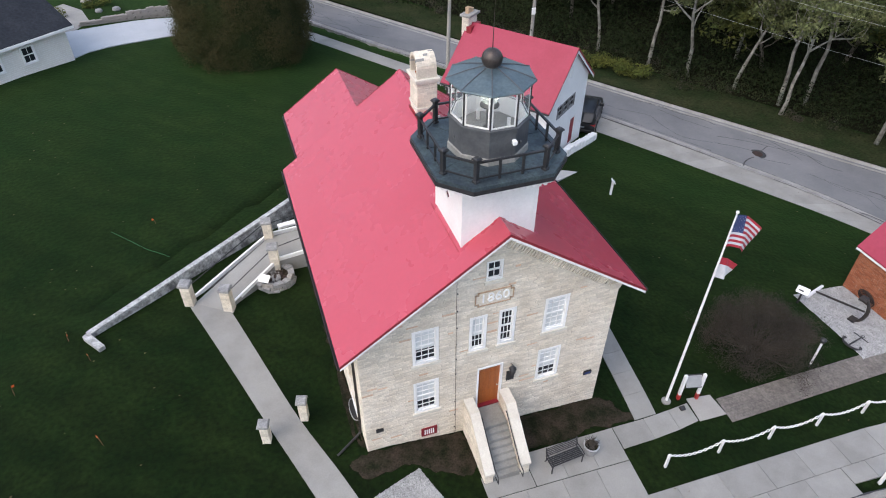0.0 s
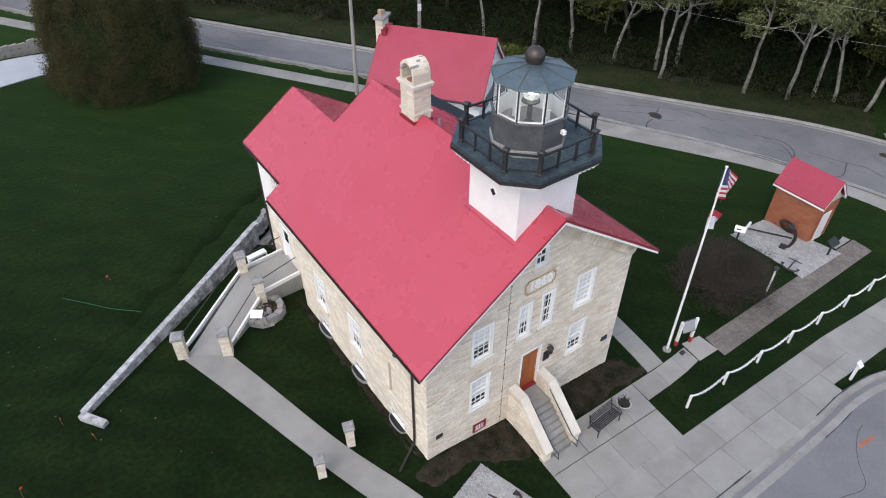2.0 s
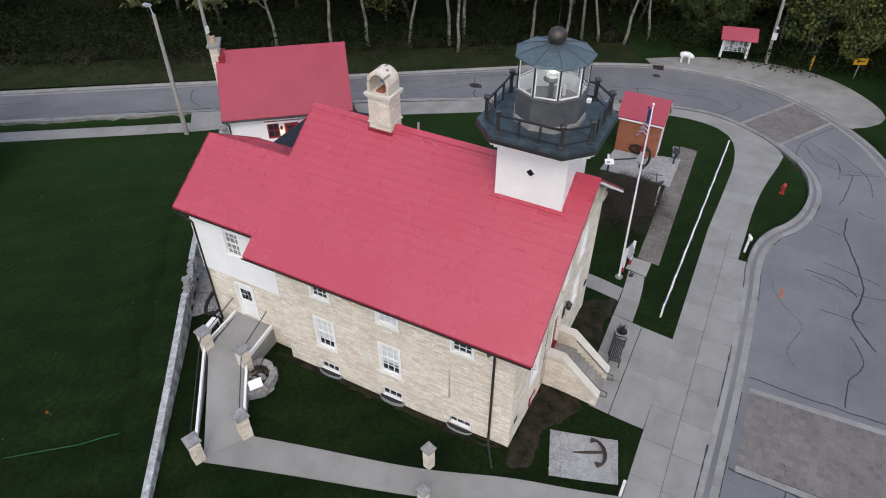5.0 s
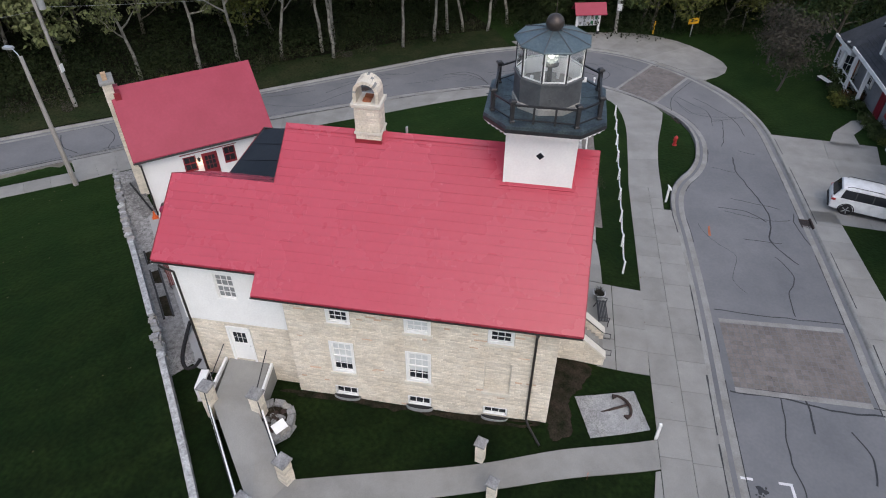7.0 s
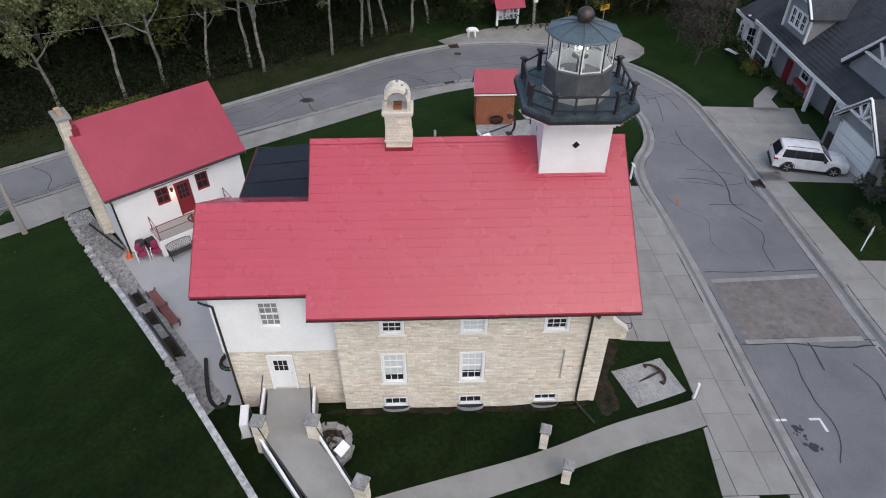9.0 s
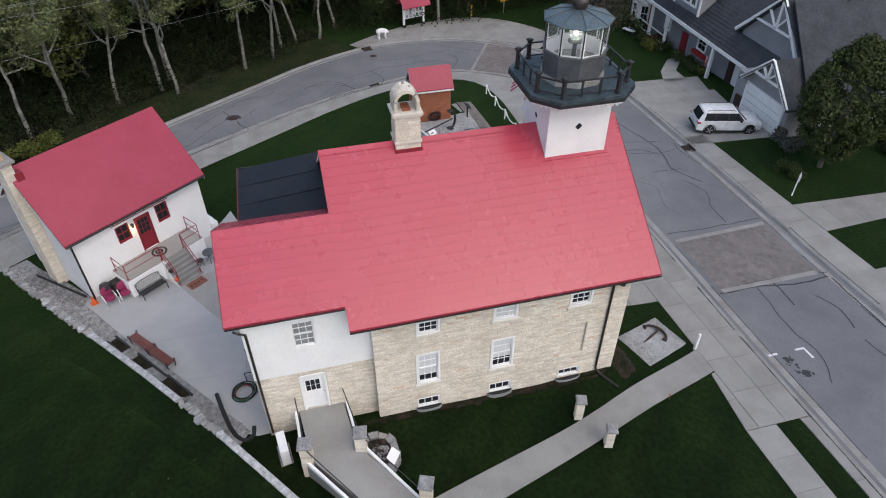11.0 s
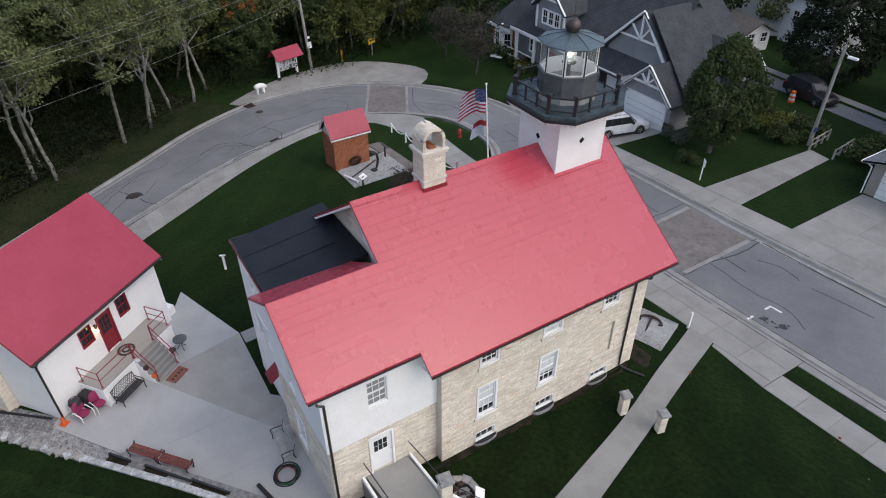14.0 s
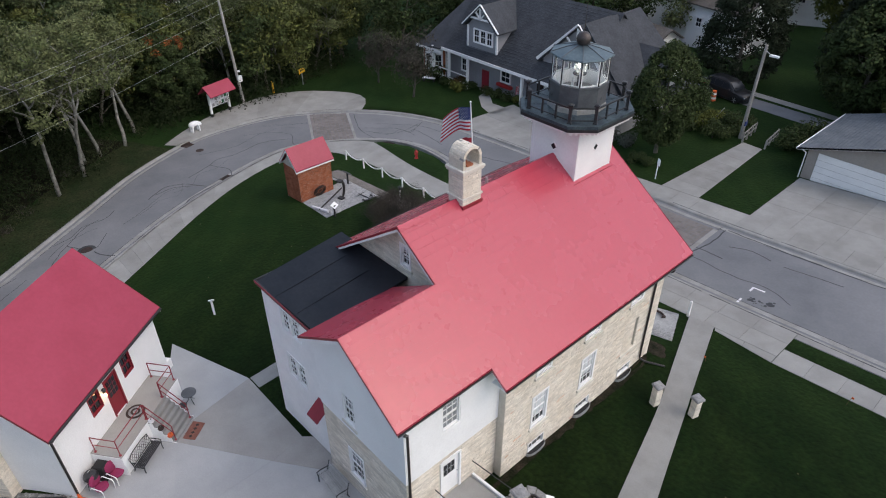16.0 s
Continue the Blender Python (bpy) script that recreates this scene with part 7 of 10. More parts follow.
slat_bench(pose(9.35, 12.0, grade(9.35, 12.0) + 0.03, 0, 0, 4), 1.45, M_BLACK, M_BLACK, "black iron slatted bench on the front apron")

# flower tub beside the front bench
tub = thing("flower_tub", pose(10.6, 12.15, grade(10.6, 12.15) + 0.03), "grey round tub with a dead plant beside the bench", "planter")
part("pot", Geo().lathe([(0.2, 0), (0.28, 0.3), (0.31, 0.5), (0.33, 0.52), (0.28, 0.53), (0.26, 0.46)], 16), M_GALV, tub, smooth=True)
rr_ = random.Random(5)
g = Geo()
for i in range(140):
    a, r = rr_.uniform(0, 6.28), rr_.uniform(0, 0.22)
    b = a + rr_.uniform(-1, 1)
    q = (1.5 * r * math.cos(b), 1.5 * r * math.sin(b), rr_.uniform(0.6, 0.85))
    g.tube([(r * math.cos(a), r * math.sin(a), 0.46), q], [0.012, 0.006], 3, False)
tagged(part("stem", g, M_TWIG, tub), kind="stuff")
part("soil", Geo().lathe([(0.27, 0.44), (0.26, 0.47)], 12), M_SOIL, tub)

# ---- the white outbuilding behind the patio ----
OB_YAW = math.degrees(math.atan2(-0.79, 0.61))
OBM = pose(18.3, 37.15, 0, 0, 0, OB_YAW)
ob = thing("outbuilding", OBM, "white outbuilding with a steep plain red roof and stone chimney", "house")
RL, RW, RZ, EZ = 3.98, 3.48, 5.45, 2.45
WXa, WXb, WYh = -3.7, 3.72, 3.1


def ob_roof(y):
    return RZ - (RZ - EZ) / RW * abs(y)


OBW = {"l": (-1.42, -0.7, 0.78, 1.78), "r": (0.9, 1.6, 0.78, 1.85)}
OBD = (-0.36, 0.53, -0.4, 1.76)
I4 = Matrix()
part("wall_patio", Geo().wall(rect(WXa, WXb, -2.6, 2.65), [rect(*h) for h in OBW.values()] + [rect(*OBD)], 0.22, facing("s", -WYh)), M_STUCCO, ob, "smooth white wall")
part("wall_street", Geo().wall(rect(-WXb, -WXa, -2.9, 2.65), [], 0.22, facing("n", WYh)), M_STUCCO, ob)
gab = lambda a, b: [(a, -2.9), (b, -2.9), (b, ob_roof(b) - 0.15), (0, RZ - 0.15), (a, ob_roof(a) - 0.15)]  # noqa: E731
EW = (-1.55, 1.15, 1.05, 1.95)
ED = (1.0, 1.75, -2.0, -0.05)
EA = (-0.13, 0.13, 3.4, 4.2)
part("wall_end", Geo().wall(gab(-WYh + 0.221, WYh - 0.221), [rect(*EW), rect(*ED), rect(*EA)], 0.22, facing("e", WXb)), M_STUCCO, ob, "white gable wall")
WW = (-1.3, -0.6, 0.6, 1.7)
part("wall_end", Geo().wall(gab(-WYh + 0.221, WYh - 0.221), [rect(*WW)], 0.22, facing("w", WXa)), M_STUCCO, ob, "white gable wall")
for sg in (-1, 1):
    g = Geo()
    g.add([(-RL, 0, RZ - 0.12), (RL, 0, RZ - 0.12), (RL, sg * RW, EZ - 0.12), (-RL, sg * RW, EZ - 0.12), (-RL, 0, RZ), (RL, 0, RZ), (RL, sg * RW, EZ), (-RL, sg * RW, EZ)], [(3, 2, 1, 0), (4, 5, 6, 7), (0, 1, 5, 4), (1, 2, 6, 5), (2, 3, 7, 6), (3, 0, 4, 7)])
    rf = part("roof", g, M_ROOFDULL, ob, "plain dull red roof slope")
    sl = math.hypot(1, (RZ - EZ) / RW)
    for x in (-RL - 0.02, RL):
        g = Geo().add([(x, 0, RZ - 0.14), (x + 0.02, 0, RZ - 0.14), (x + 0.02, sg * RW, EZ - 0.14), (x, sg * RW, EZ - 0.14), (x, 0, RZ + 0.01), (x + 0.02, 0, RZ + 0.01), (x + 0.02, sg * RW, EZ + 0.01), (x, sg * RW, EZ + 0.01)], [(3, 2, 1, 0), (4, 5, 6, 7), (0, 1, 5, 4), (1, 2, 6, 5), (2, 3, 7, 6), (3, 0, 4, 7)])
        part("rake_trim", g, M_REDTRIM, ob)
        g2 = Geo()
        xx = x + (0.0 if x > 0 else 0.0)
        g2.add([(xx, 0, RZ - 0.34), (xx + 0.015, 0, RZ - 0.34), (xx + 0.015, sg * RW, EZ - 0.3), (xx, sg * RW, EZ - 0.3), (xx, 0, RZ - 0.145), (xx + 0.015, 0, RZ - 0.145), (xx + 0.015, sg * RW, EZ - 0.145), (xx, sg * RW, EZ - 0.145)], [(3, 2, 1, 0), (4, 5, 6, 7), (0, 1, 5, 4), (1, 2, 6, 5), (2, 3, 7, 6), (3, 0, 4, 7)])
        part("bargeboard", g2, M_WHITE, ob)
    part("gutter", Geo().tube([(-RL, sg * (RW + 0.05), EZ - 0.08), (RL, sg * (RW + 0.05), EZ - 0.08)], 0.06, 8), M_GUTTER, ob, "dark gutter")
part("downpipe", Geo().tube([(-3.75, -RW - 0.05, EZ - 0.1), (-3.7, -3.3, EZ - 0.4), (-3.66, -3.16, 2.0), (-3.66, -3.16, -1.5), (-3.7, -3.4, -1.62)], 0.05, 8), M_GUTTER, ob, "dark downpipe")
for h in OBW.values():
    sash_window(facing("s", -WYh), h, 0.0, 2, 2, sill=False, lintel=False, col=M_REDTRIM, parent=ob, inv=I4, border=0.035)
sash_window(facing("w", WXa), WW, 0.0, 2, 2, sill=False, lintel=False, parent=ob, inv=I4)
for i in range(3):
    a = EW[0] + i * 0.9
    sash_window(facing("e", WXb), (a, a + 0.9, EW[2], EW[3]), 0.0, 2, 2, sill=False, lintel=False, col=M_GREYST, parent=ob, inv=I4, border=0.06)
sash_window(facing("e", WXb), EA, 0.0, 1, 2, sill=False, lintel=False, parent=ob, inv=I4, border=0.04)
part("end_door", Geo().box(ED[0], ED[1], 0.05, 0.12, ED[2], ED[3], facing("e", WXb)), M_REDTRIM, ob, "dark red door in the gable end")
part("shutter_strip", Geo().box(-1.56, 1.75, -WYh - 0.03, -WYh, 1.93, 1.97), M_REDTRIM, ob)
g = Geo()
for r in ((OBD[0], OBD[0] + 0.08, OBD[2], OBD[3]), (OBD[1] - 0.08, OBD[1], OBD[2], OBD[3]), (OBD[0] + 0.08, OBD[1] - 0.08, OBD[3] - 0.08, OBD[3])):
    g.box(r[0], r[1], -0.03, 0.15, r[2], r[3], facing("s", -WYh))
od = part("door", g, M_REDTRIM, ob, "dark red half-glazed door")
part("leaf", Geo().box(OBD[0] + 0.08, OBD[1] - 0.08, 0.03, 0.08, OBD[2] + 0.02, OBD[3] - 0.08, facing("s", -WYh)), M_REDTRIM, od)
for i in range(3):
    for j in range(3):
        xa, za = OBD[0] + 0.16 + i * 0.2, OBD[2] + 1.05 + j * 0.31
        part("pane", Geo().box(xa, xa + 0.17, 0.02, 0.032, za, za + 0.27, facing("s", -WYh)), M_PANE, od)
lf = part("porch_lamp", Geo().lathe([(0.03, 0), (0.07, 0.05), (0.08, 0.2), (0.1, 0.22), (0.02, 0.3)], 8, (-0.55, -WYh - 0.14, 1.36)), M_BLACK, ob, "small lit black porch lamp")
part("bulb", Geo().lathe([(0.02, 0), (0.05, 0.04), (0.05, 0.12), (0.02, 0.16)], 8, (-0.55, -WYh - 0.16, 1.2)), M_PORCHBULB, lf, "glowing warm bulb")
pl_ = new("porch_light", bpy.data.lights.new("porch_light", "POINT"))
pl_.data.energy, pl_.data.color, pl_.data.shadow_soft_size = 2.5, (1.0, 0.55, 0.22), 0.06
pl_.location = OBM @ Vector((-0.55, -WYh - 0.3, 1.2))

# stone chimney on the far gable
oc = part("chimney", Geo().box(-4.22, -3.72, -0.55, 0.55, -2.6, 5.9), M_MORTAR, ob, "cream stone gable chimney")
for fr, a, b, s_ in ((facing("w", -4.22), -0.55, 0.55, 51), (facing("s", -0.55), -4.22, -3.72, 52), (facing("n", 0.55), 3.72, 4.22, 53), (facing("e", -3.72), -0.55, 0.55, 54)):
    tagged(part("stonework", stone_geo(stone_rows(lambda z: (a, b), -2.2 if s_ < 54 else 5.2, 5.9, [], s_), fr), M_STONE, oc, "cream stones"), kind="stuff")
part("cap", Geo().box(-4.32, -3.55, -0.68, 0.68, 5.9, 6.05, chamfer=0.03), M_KERB, oc, "grey concrete cap")
part("flue", Geo().box(-4.1, -3.85, -0.35, -0.1, 6.05, 6.45).box(-4.1, -3.85, 0.1, 0.3, 6.05, 6.3), M_OCHRE, oc, "tan clay flue pot")
part("flashing", Geo().box(-3.8, -3.45, -0.65, 0.65, 4.8, 5.32), M_REDTRIM, oc)

# landing and steps
LZ, PZ = -0.42, -1.64
ls = thing("porch_steps", OBM, "concrete porch and steps with dark red railings", "steps")
part("landing", Geo().box(-2.3, 2.3, -4.55, -WYh - 0.02, -2.2, LZ), M_CONC2, ls, "stained concrete landing")
for xa, xb, ya, yb in ((-2.325, -0.315, -4.575, -4.552), (1.265, 2.325, -4.575, -4.552), (-2.325, -2.303, -4.55, -WYh - 0.03), (2.303, 2.325, -4.55, -WYh - 0.03)):
    part("rendered_face", Geo().box(xa, xb, ya, yb, -2.2, LZ - 0.05), M_STUCCO, ls, "white rendered face under the landing")
n = 6
for i in range(n):
    y1 = -4.56 - i * 0.18
    part("tread", Geo().box(-0.29, 1.24, y1 - 0.18, y1, -2.2, LZ - (i + 1) * (LZ - PZ) / (n + 0.0) + 0.02, None, 0.012), M_CONC, ls)
for x in (-0.315, 1.243):
    g = Geo()
    for i in range(n):
        y1 = -4.577 - i * 0.18
        g.box(x, x + 0.022, y1 - 0.182, y1, -2.2, LZ - (i + 1) * (LZ - PZ) / n)
    part("stepped_cheek", g, M_STUCCO, ls, "white stepped cheek")


def red_rail(pts, name="railing"):
    """Pipe railing: uprights at the points, two rails between."""
    first = part(name, Geo().tube([(p[0], p[1], p[2] + 0.9) for p in pts], 0.024, 6), M_REDTRIM, ls, "dark red pipe railing")
    part("mid_rail", Geo().tube([(p[0], p[1], p[2] + 0.45) for p in pts], 0.02, 6), M_REDTRIM, first)
    for p in pts:
        part("upright", Geo().tube([p, (p[0], p[1], p[2] + 0.9)], 0.024, 6), M_REDTRIM, first)
        part("foot_plate", Geo().lathe([(0.06, 0), (0.06, 0.02), (0.03, 0.03)], 8, p), M_REDTRIM, first)


red_rail([(-2.2, -3.3, LZ), (-2.2, -4.45, LZ), (-0.22, -4.45, LZ)])
red_rail([(2.2, -3.3, LZ), (2.2, -4.45, LZ), (1.12, -4.45, LZ)])
for x in (-0.2, 1.1):
    red_rail([(x, -4.5, LZ), (x, -4.5 - 0.18 * n, PZ + 0.05)])


def on_patio(x, y, dz=0.03):
    p = OBM @ Vector((x, y, 0))
    return Vector((p.x, p.y, yard(p.x, p.y) + dz))


def obp(x, y, yaw=0.0, dz=0.03):
    return Matrix.Translation(on_patio(x, y, dz)) @ pose(0, 0, 0, 0, 0, OB_YAW + yaw)


# door mats, flower pots
matt = thing("doormat", obp(0.46, -6.1, 0.0, 0.05), "brown patterned doormat at the foot of the steps", "mat")
part("weave", Geo().box(-0.5, 0.5, -0.3, 0.3, 0, 0.02), M_BROWNWOOD, matt)
for i in range(4):
    part("lozenge", Geo().lathe([(0.09, 0.02), (0.08, 0.026)], 4, (-0.33 + i * 0.22, 0, 0)), M_RUST, matt)
rm = thing("round_mat", OBM @ pose(0.1, -3.75, LZ), "round dark ringed mat before the door", "mat")
for r in (0.42, 0.32, 0.22, 0.12):
    part("ring", Geo().lathe([(r, 0.0), (r, 0.01 + (0.42 - r) * 0.03), (r - 0.03, 0.014 + (0.42 - r) * 0.03)], 20), M_RUST if r in (0.42, 0.22) else M_GREYST, rm)
for i, (x, y) in enumerate(((-0.2, -4.66), (-0.2, -5.02), (-0.2, -5.38))):
    pt_ = thing("pumpkin", OBM @ pose(x, y, LZ - (0.183, 0.59, 0.997)[i]), "small orange pumpkin on the steps", "pumpkin", "pumpkins on the steps")
    part("flesh", Geo().lathe([(0.03, 0), (0.12, 0.03), (0.15, 0.1), (0.11, 0.17), (0.02, 0.16)], 10), (M_FLAGWHITE, M_RUST, M_ORANGE)[i], pt_, smooth=True)
    part("stalk", Geo().tube([(0, 0, 0.15), (0.02, 0, 0.23)], 0.015, 5), M_BARK, pt_)

# lattice-backed black bench under the landing
lb = slat_bench(obp(-1.4, -5.02), 1.45, M_BLACK, M_BLACK, "black metal bench with a latticed back beside the steps", back=False)
part("back_frame", Geo().tube([(-0.69, 0.27, 0.46), (-0.69, 0.38, 0.86), (-0.35, 0.4, 0.93), (0.35, 0.4, 0.93), (0.69, 0.38, 0.86), (0.69, 0.27, 0.46), (-0.69, 0.27, 0.46)], 0.02, 6), M_BLACK, lb, "curved iron back frame")
for i in range(-2, 11):
    for k in (1, -1):
        xs = [-0.69 + i * 0.138 + (0.0 if k > 0 else 0.276), -0.69 + i * 0.138 + (0.276 if k > 0 else 0.0)]
        zs = [0.48, 0.88]
        pp = []
        for x, z in ((xs[0], zs[0]), (xs[1], zs[1])):
            o_ = xs[1] if x == xs[0] else xs[0]
            xc = min(max(x, -0.68), 0.68)
            f = (x - xc) / (x - o_)
            zc = z + (zs[0] + zs[1] - 2 * z) * f
            pp.append((xc, 0.275 + (zc - 0.48) * 0.26, zc))
        if abs(pp[0][0] - pp[1][0]) > 0.05:
            part("lattice_bar", Geo().tube(pp, 0.009, 4), M_BLACK, lb)

# maroon chairs
def garden_chair(m):
    t = thing("garden_chair", m, "maroon cushioned garden chair with white tube arms", "chair", "maroon garden chairs")
    part("seat", Geo().lathe([(0.2, 0.36), (0.27, 0.4), (0.27, 0.44), (0.2, 0.47)], 16), M_MAROON, t, smooth=True)
    part("backrest", Geo().lathe([(0.2, -0.03), (0.28, 0.0), (0.2, 0.04)], 18, m=pose(0, 0.27, 0.7, 78)), M_MAROON, t, smooth=True)
    for x in (-0.3, 0.3):
        part("arm_tube", Geo().tube([(x, 0.28, 0.5), (x, 0.2, 0.62), (x, -0.3, 0.62), (x, -0.36, 0.5), (x, -0.3, 0.02), (x, 0.3, 0.02)], 0.022, 8), M_WHITE, t, "white bent tube")
    part("brace", Geo().tube([(-0.3, 0.3, 0.02), (0.3, 0.3, 0.02)], 0.02, 6), M_WHITE, t)
    return t


gc = garden_chair(obp(-3.27, -4.05, -8))
copy_thing(gc, obp(-2.52, -4.25, -14))

grill = thing("kettle_grill", obp(-3.1, -3.55), "black covered kettle grill against the wall", "grill")
part("kettle", Geo().lathe([(0.05, 0.5), (0.22, 0.55), (0.3, 0.72), (0.3, 0.76), (0.24, 0.92), (0.06, 1.0), (0.05, 1.03)], 18), M_BLACK, grill, smooth=True)
for a in (30, 150, 270):
    part("leg", Geo().tube([(0.18 * math.cos(radians(a)), 0.18 * math.sin(radians(a)), 0.58), (0.3 * math.cos(radians(a)), 0.3 * math.sin(radians(a)), 0)], 0.015, 6), M_BLACK, grill)
part("lid_handle", Geo().tube([(-0.06, 0, 1.02), (-0.05, 0, 1.07), (0.05, 0, 1.07), (0.06, 0, 1.02)], 0.012, 6), M_GALV, grill)
gb = thing("covered_box", obp(-2.5, -3.6), "black covered box beside the landing", "box")
part("cover", Geo().box(-0.3, 0.3, -0.28, 0.28, 0, 0.85, chamfer=0.06), M_RUBBER, gb)
cone = thing("traffic_cone", obp(-3.85, -3.4), "small orange traffic cone at the corner", "cone")
part("base", Geo().box(-0.18, 0.18, -0.18, 0.18, 0, 0.04), M_ORANGE, cone)
part("cone_body", Geo().lathe([(0.14, 0.04), (0.03, 0.5), (0.02, 0.5)], 14), M_ORANGE, cone, smooth=True)

tbl = thing("cafe_table", obp(2.1, -5.1), "round grey metal cafe table", "table")
part("tabletop", Geo().lathe([(0.33, 0.7), (0.35, 0.71), (0.35, 0.735), (0.33, 0.74)], 22), M_DRUM, tbl)
for a in (0, 120, 240):
    part("leg", Geo().tube([(0.05 * math.cos(radians(a)), 0.05 * math.sin(radians(a)), 0.7), (0.08 * math.cos(radians(a)), 0.08 * math.sin(radians(a)), 0.3), (0.3 * math.cos(radians(a)), 0.3 * math.sin(radians(a)), 0)], 0.018, 6), M_BLACK, tbl)
stl = thing("stool", obp(1.5, -5.05), "small dark round stool beside the table", "stool")
part("seat", Geo().lathe([(0.18, 0.42), (0.2, 0.44), (0.2, 0.47), (0.16, 0.49)], 16), M_BLACK, stl)
for a in (45, 135, 225, 315):
    part("leg", Geo().tube([(0.12 * math.cos(radians(a)), 0.12 * math.sin(radians(a)), 0.43), (0.2 * math.cos(radians(a)), 0.2 * math.sin(radians(a)), 0)], 0.014, 6), M_BLACK, stl)

# red-brown backless benches end to end along the wall
M_REDSLAT = mat("dark_red_slats", (0.125, 0.034, 0.026), (0.18, 0.055, 0.04), rough=0.65, big=3, fine=20, amt=0.15, rnd="object", rndamt=0.2)
for x, y in ((9.40, 35.34), (8.20, 34.36)):
    t = thing("bench", pose(x, y, yard(x, y) + 0.03, 0, 0, 40), "backless red-brown slatted bench with black scrolled iron ends", "bench", "benches")
    for i in range(5):
        part("seat_slat", Geo().box(-0.74, 0.74, -0.22 + i * 0.088, -0.148 + i * 0.088, 0.42, 0.45, chamfer=0.006), M_REDSLAT, t)
    for sx in (-0.7, 0.7):
        for sy in (-1, 1):
            part("leg", Geo().tube([(sx, sy * 0.25, 0.0), (sx, sy * 0.16, 0.14), (sx, sy * 0.22, 0.3), (sx, sy * 0.2, 0.42)], 0.026, 6), M_BLACK, t, "scrolled iron leg")
            part("scroll", Geo().tube([(sx, sy * 0.2, 0.42), (sx, sy * 0.27, 0.5), (sx, sy * 0.24, 0.57), (sx, sy * 0.18, 0.55), (sx, sy * 0.2, 0.5)], 0.02, 6), M_BLACK, t, "iron scroll")
        part("cross_bar", Geo().tube([(sx, -0.2, 0.4), (sx, 0.2, 0.4)], 0.022, 6), M_BLACK, t)
M_PALESLAT = mat("bleached_slats", (0.40, 0.40, 0.39), (0.30, 0.30, 0.29), rough=0.8, big=3, fine=20, amt=0.15, rnd="object", rndamt=0.15)
slat_bench(pose(6.5, 30.28, yard(6.5, 30.28) + 0.03, 0, 0, 178), 1.55, M_PALESLAT, M_BLACK, "weathered grey slatted bench with a curved black back")
hs = thing("hose_coil", pose(5.1, 30.62, yard(5.1, 30.62) + 0.05), "coils of dark and green garden hose on the patio", "hose")
for k in range(7):
    rk_ = 0.52 - 0.045 * (k % 4)
    part("loop", Geo().tube([(rk_ * math.cos(a) + 0.03 * math.sin(k * 2.1), rk_ * math.sin(a) + 0.03 * math.cos(k * 2.1), 0.03 + 0.045 * (k // 2) + 0.015 * math.sin(3 * a + k)) for a in np.linspace(0, 2 * math.pi, 25)], 0.028, 6, False), (M_RUBBER, M_GREEN, M_RUBBER, M_REDTRIM)[k % 4], hs)
dp = thing("drain_pipe", pose(3.4, 31.2, yard(3.4, 31.2)), "thick black corrugated drain pipe lying on the patio", "pipe")
pl_pts = [Vector((x - 3.4, y - 31.2, 0.1)) for x, y in ((5.2, 31.8), (4.3, 31.55), (3.35, 31.25), (2.75, 30.95), (2.45, 30.6), (2.62, 30.3), (3.05, 30.25))]
dline = catmull(pl_pts, 90)
part("hose", Geo().tube(dline, [0.095 if i % 2 else 0.083 for i in range(len(dline))], 8), M_RUBBER, dp)

# white low wall beside the drive and a dark pick-up behind the outbuilding
lw = thing("white_wall", OBM, "low white rubble wall beside the drive", "wall")
r = random.Random(9)
x0_, y0_ = 4.0, -2.6
for i in range(14):
    f0 = i / 14
    px_, py_ = 4.1 + 0.6 * f0, -2.9 + 6.6 * f0
    h = 0.6 - 0.15 * f0 + r.uniform(-0.05, 0.05)
    z = yard(*(OBM @ Vector((px_, py_, 0))).xy)
    part("stone", Geo().box(px_ - 0.22, px_ + 0.22, py_, py_ + 0.46, z - 0.3, z + h, chamfer=0.05), M_STUCCO, lw)

# ---- street furniture ----
def post_box(name, x, y, yaw, label, h=0.95, red=False):
    t = thing(name, pose(x, y, grade(x, y), 0, 0, yaw), label, "sign post")
    part("post", Geo().box(-0.06, 0.06, -0.06, 0.06, -0.1, h), M_WHITE, t)
    part("panel", Geo().box(-0.16, 0.16, -0.03, 0.03, -0.16, 0.16, pose(0, -0.02, h + 0.05, -45)), M_WHITE, t)
    return t


post_box("lawn_marker", 21.14, 28.46, 70, "white post with a tilted panel on the lawn")
post_box("verge_marker", 21.55, 7.6, 0, "white post with a tilted panel on the verge")
wp = thing("white_post", pose(2.36, 9.96, grade(2.36, 9.96)), "plain white bollard post at the walk corner", "post")
part("post", Geo().box(-0.055, 0.055, -0.055, 0.055, -0.1, 1.05, chamfer=0.02), M_WHITE, wp)
rs = thing("street_sign", pose(12.85, -3.4, grade(12.85, -3.4), 0, 0, -35), "small white traffic sign on a white post", "sign")
part("post", Geo().box(-0.04, 0.04, -0.03, 0.03, -0.1, 1.6), M_WHITE, rs)
part("plate", Geo().box(-0.22, 0.22, -0.05, -0.03, 1.15, 1.65), M_WHITE, rs)
for i in range(3):
    part("text_bar", Geo().box(-0.14, 0.14, -0.055, -0.05, 1.25 + i * 0.12, 1.3 + i * 0.12), M_GREYST, rs)
hy = thing("fire_hydrant", pose(29.6, 6.2, grade(29.6, 6.2)), "red iron fire hydrant on the grass island", "hydrant")
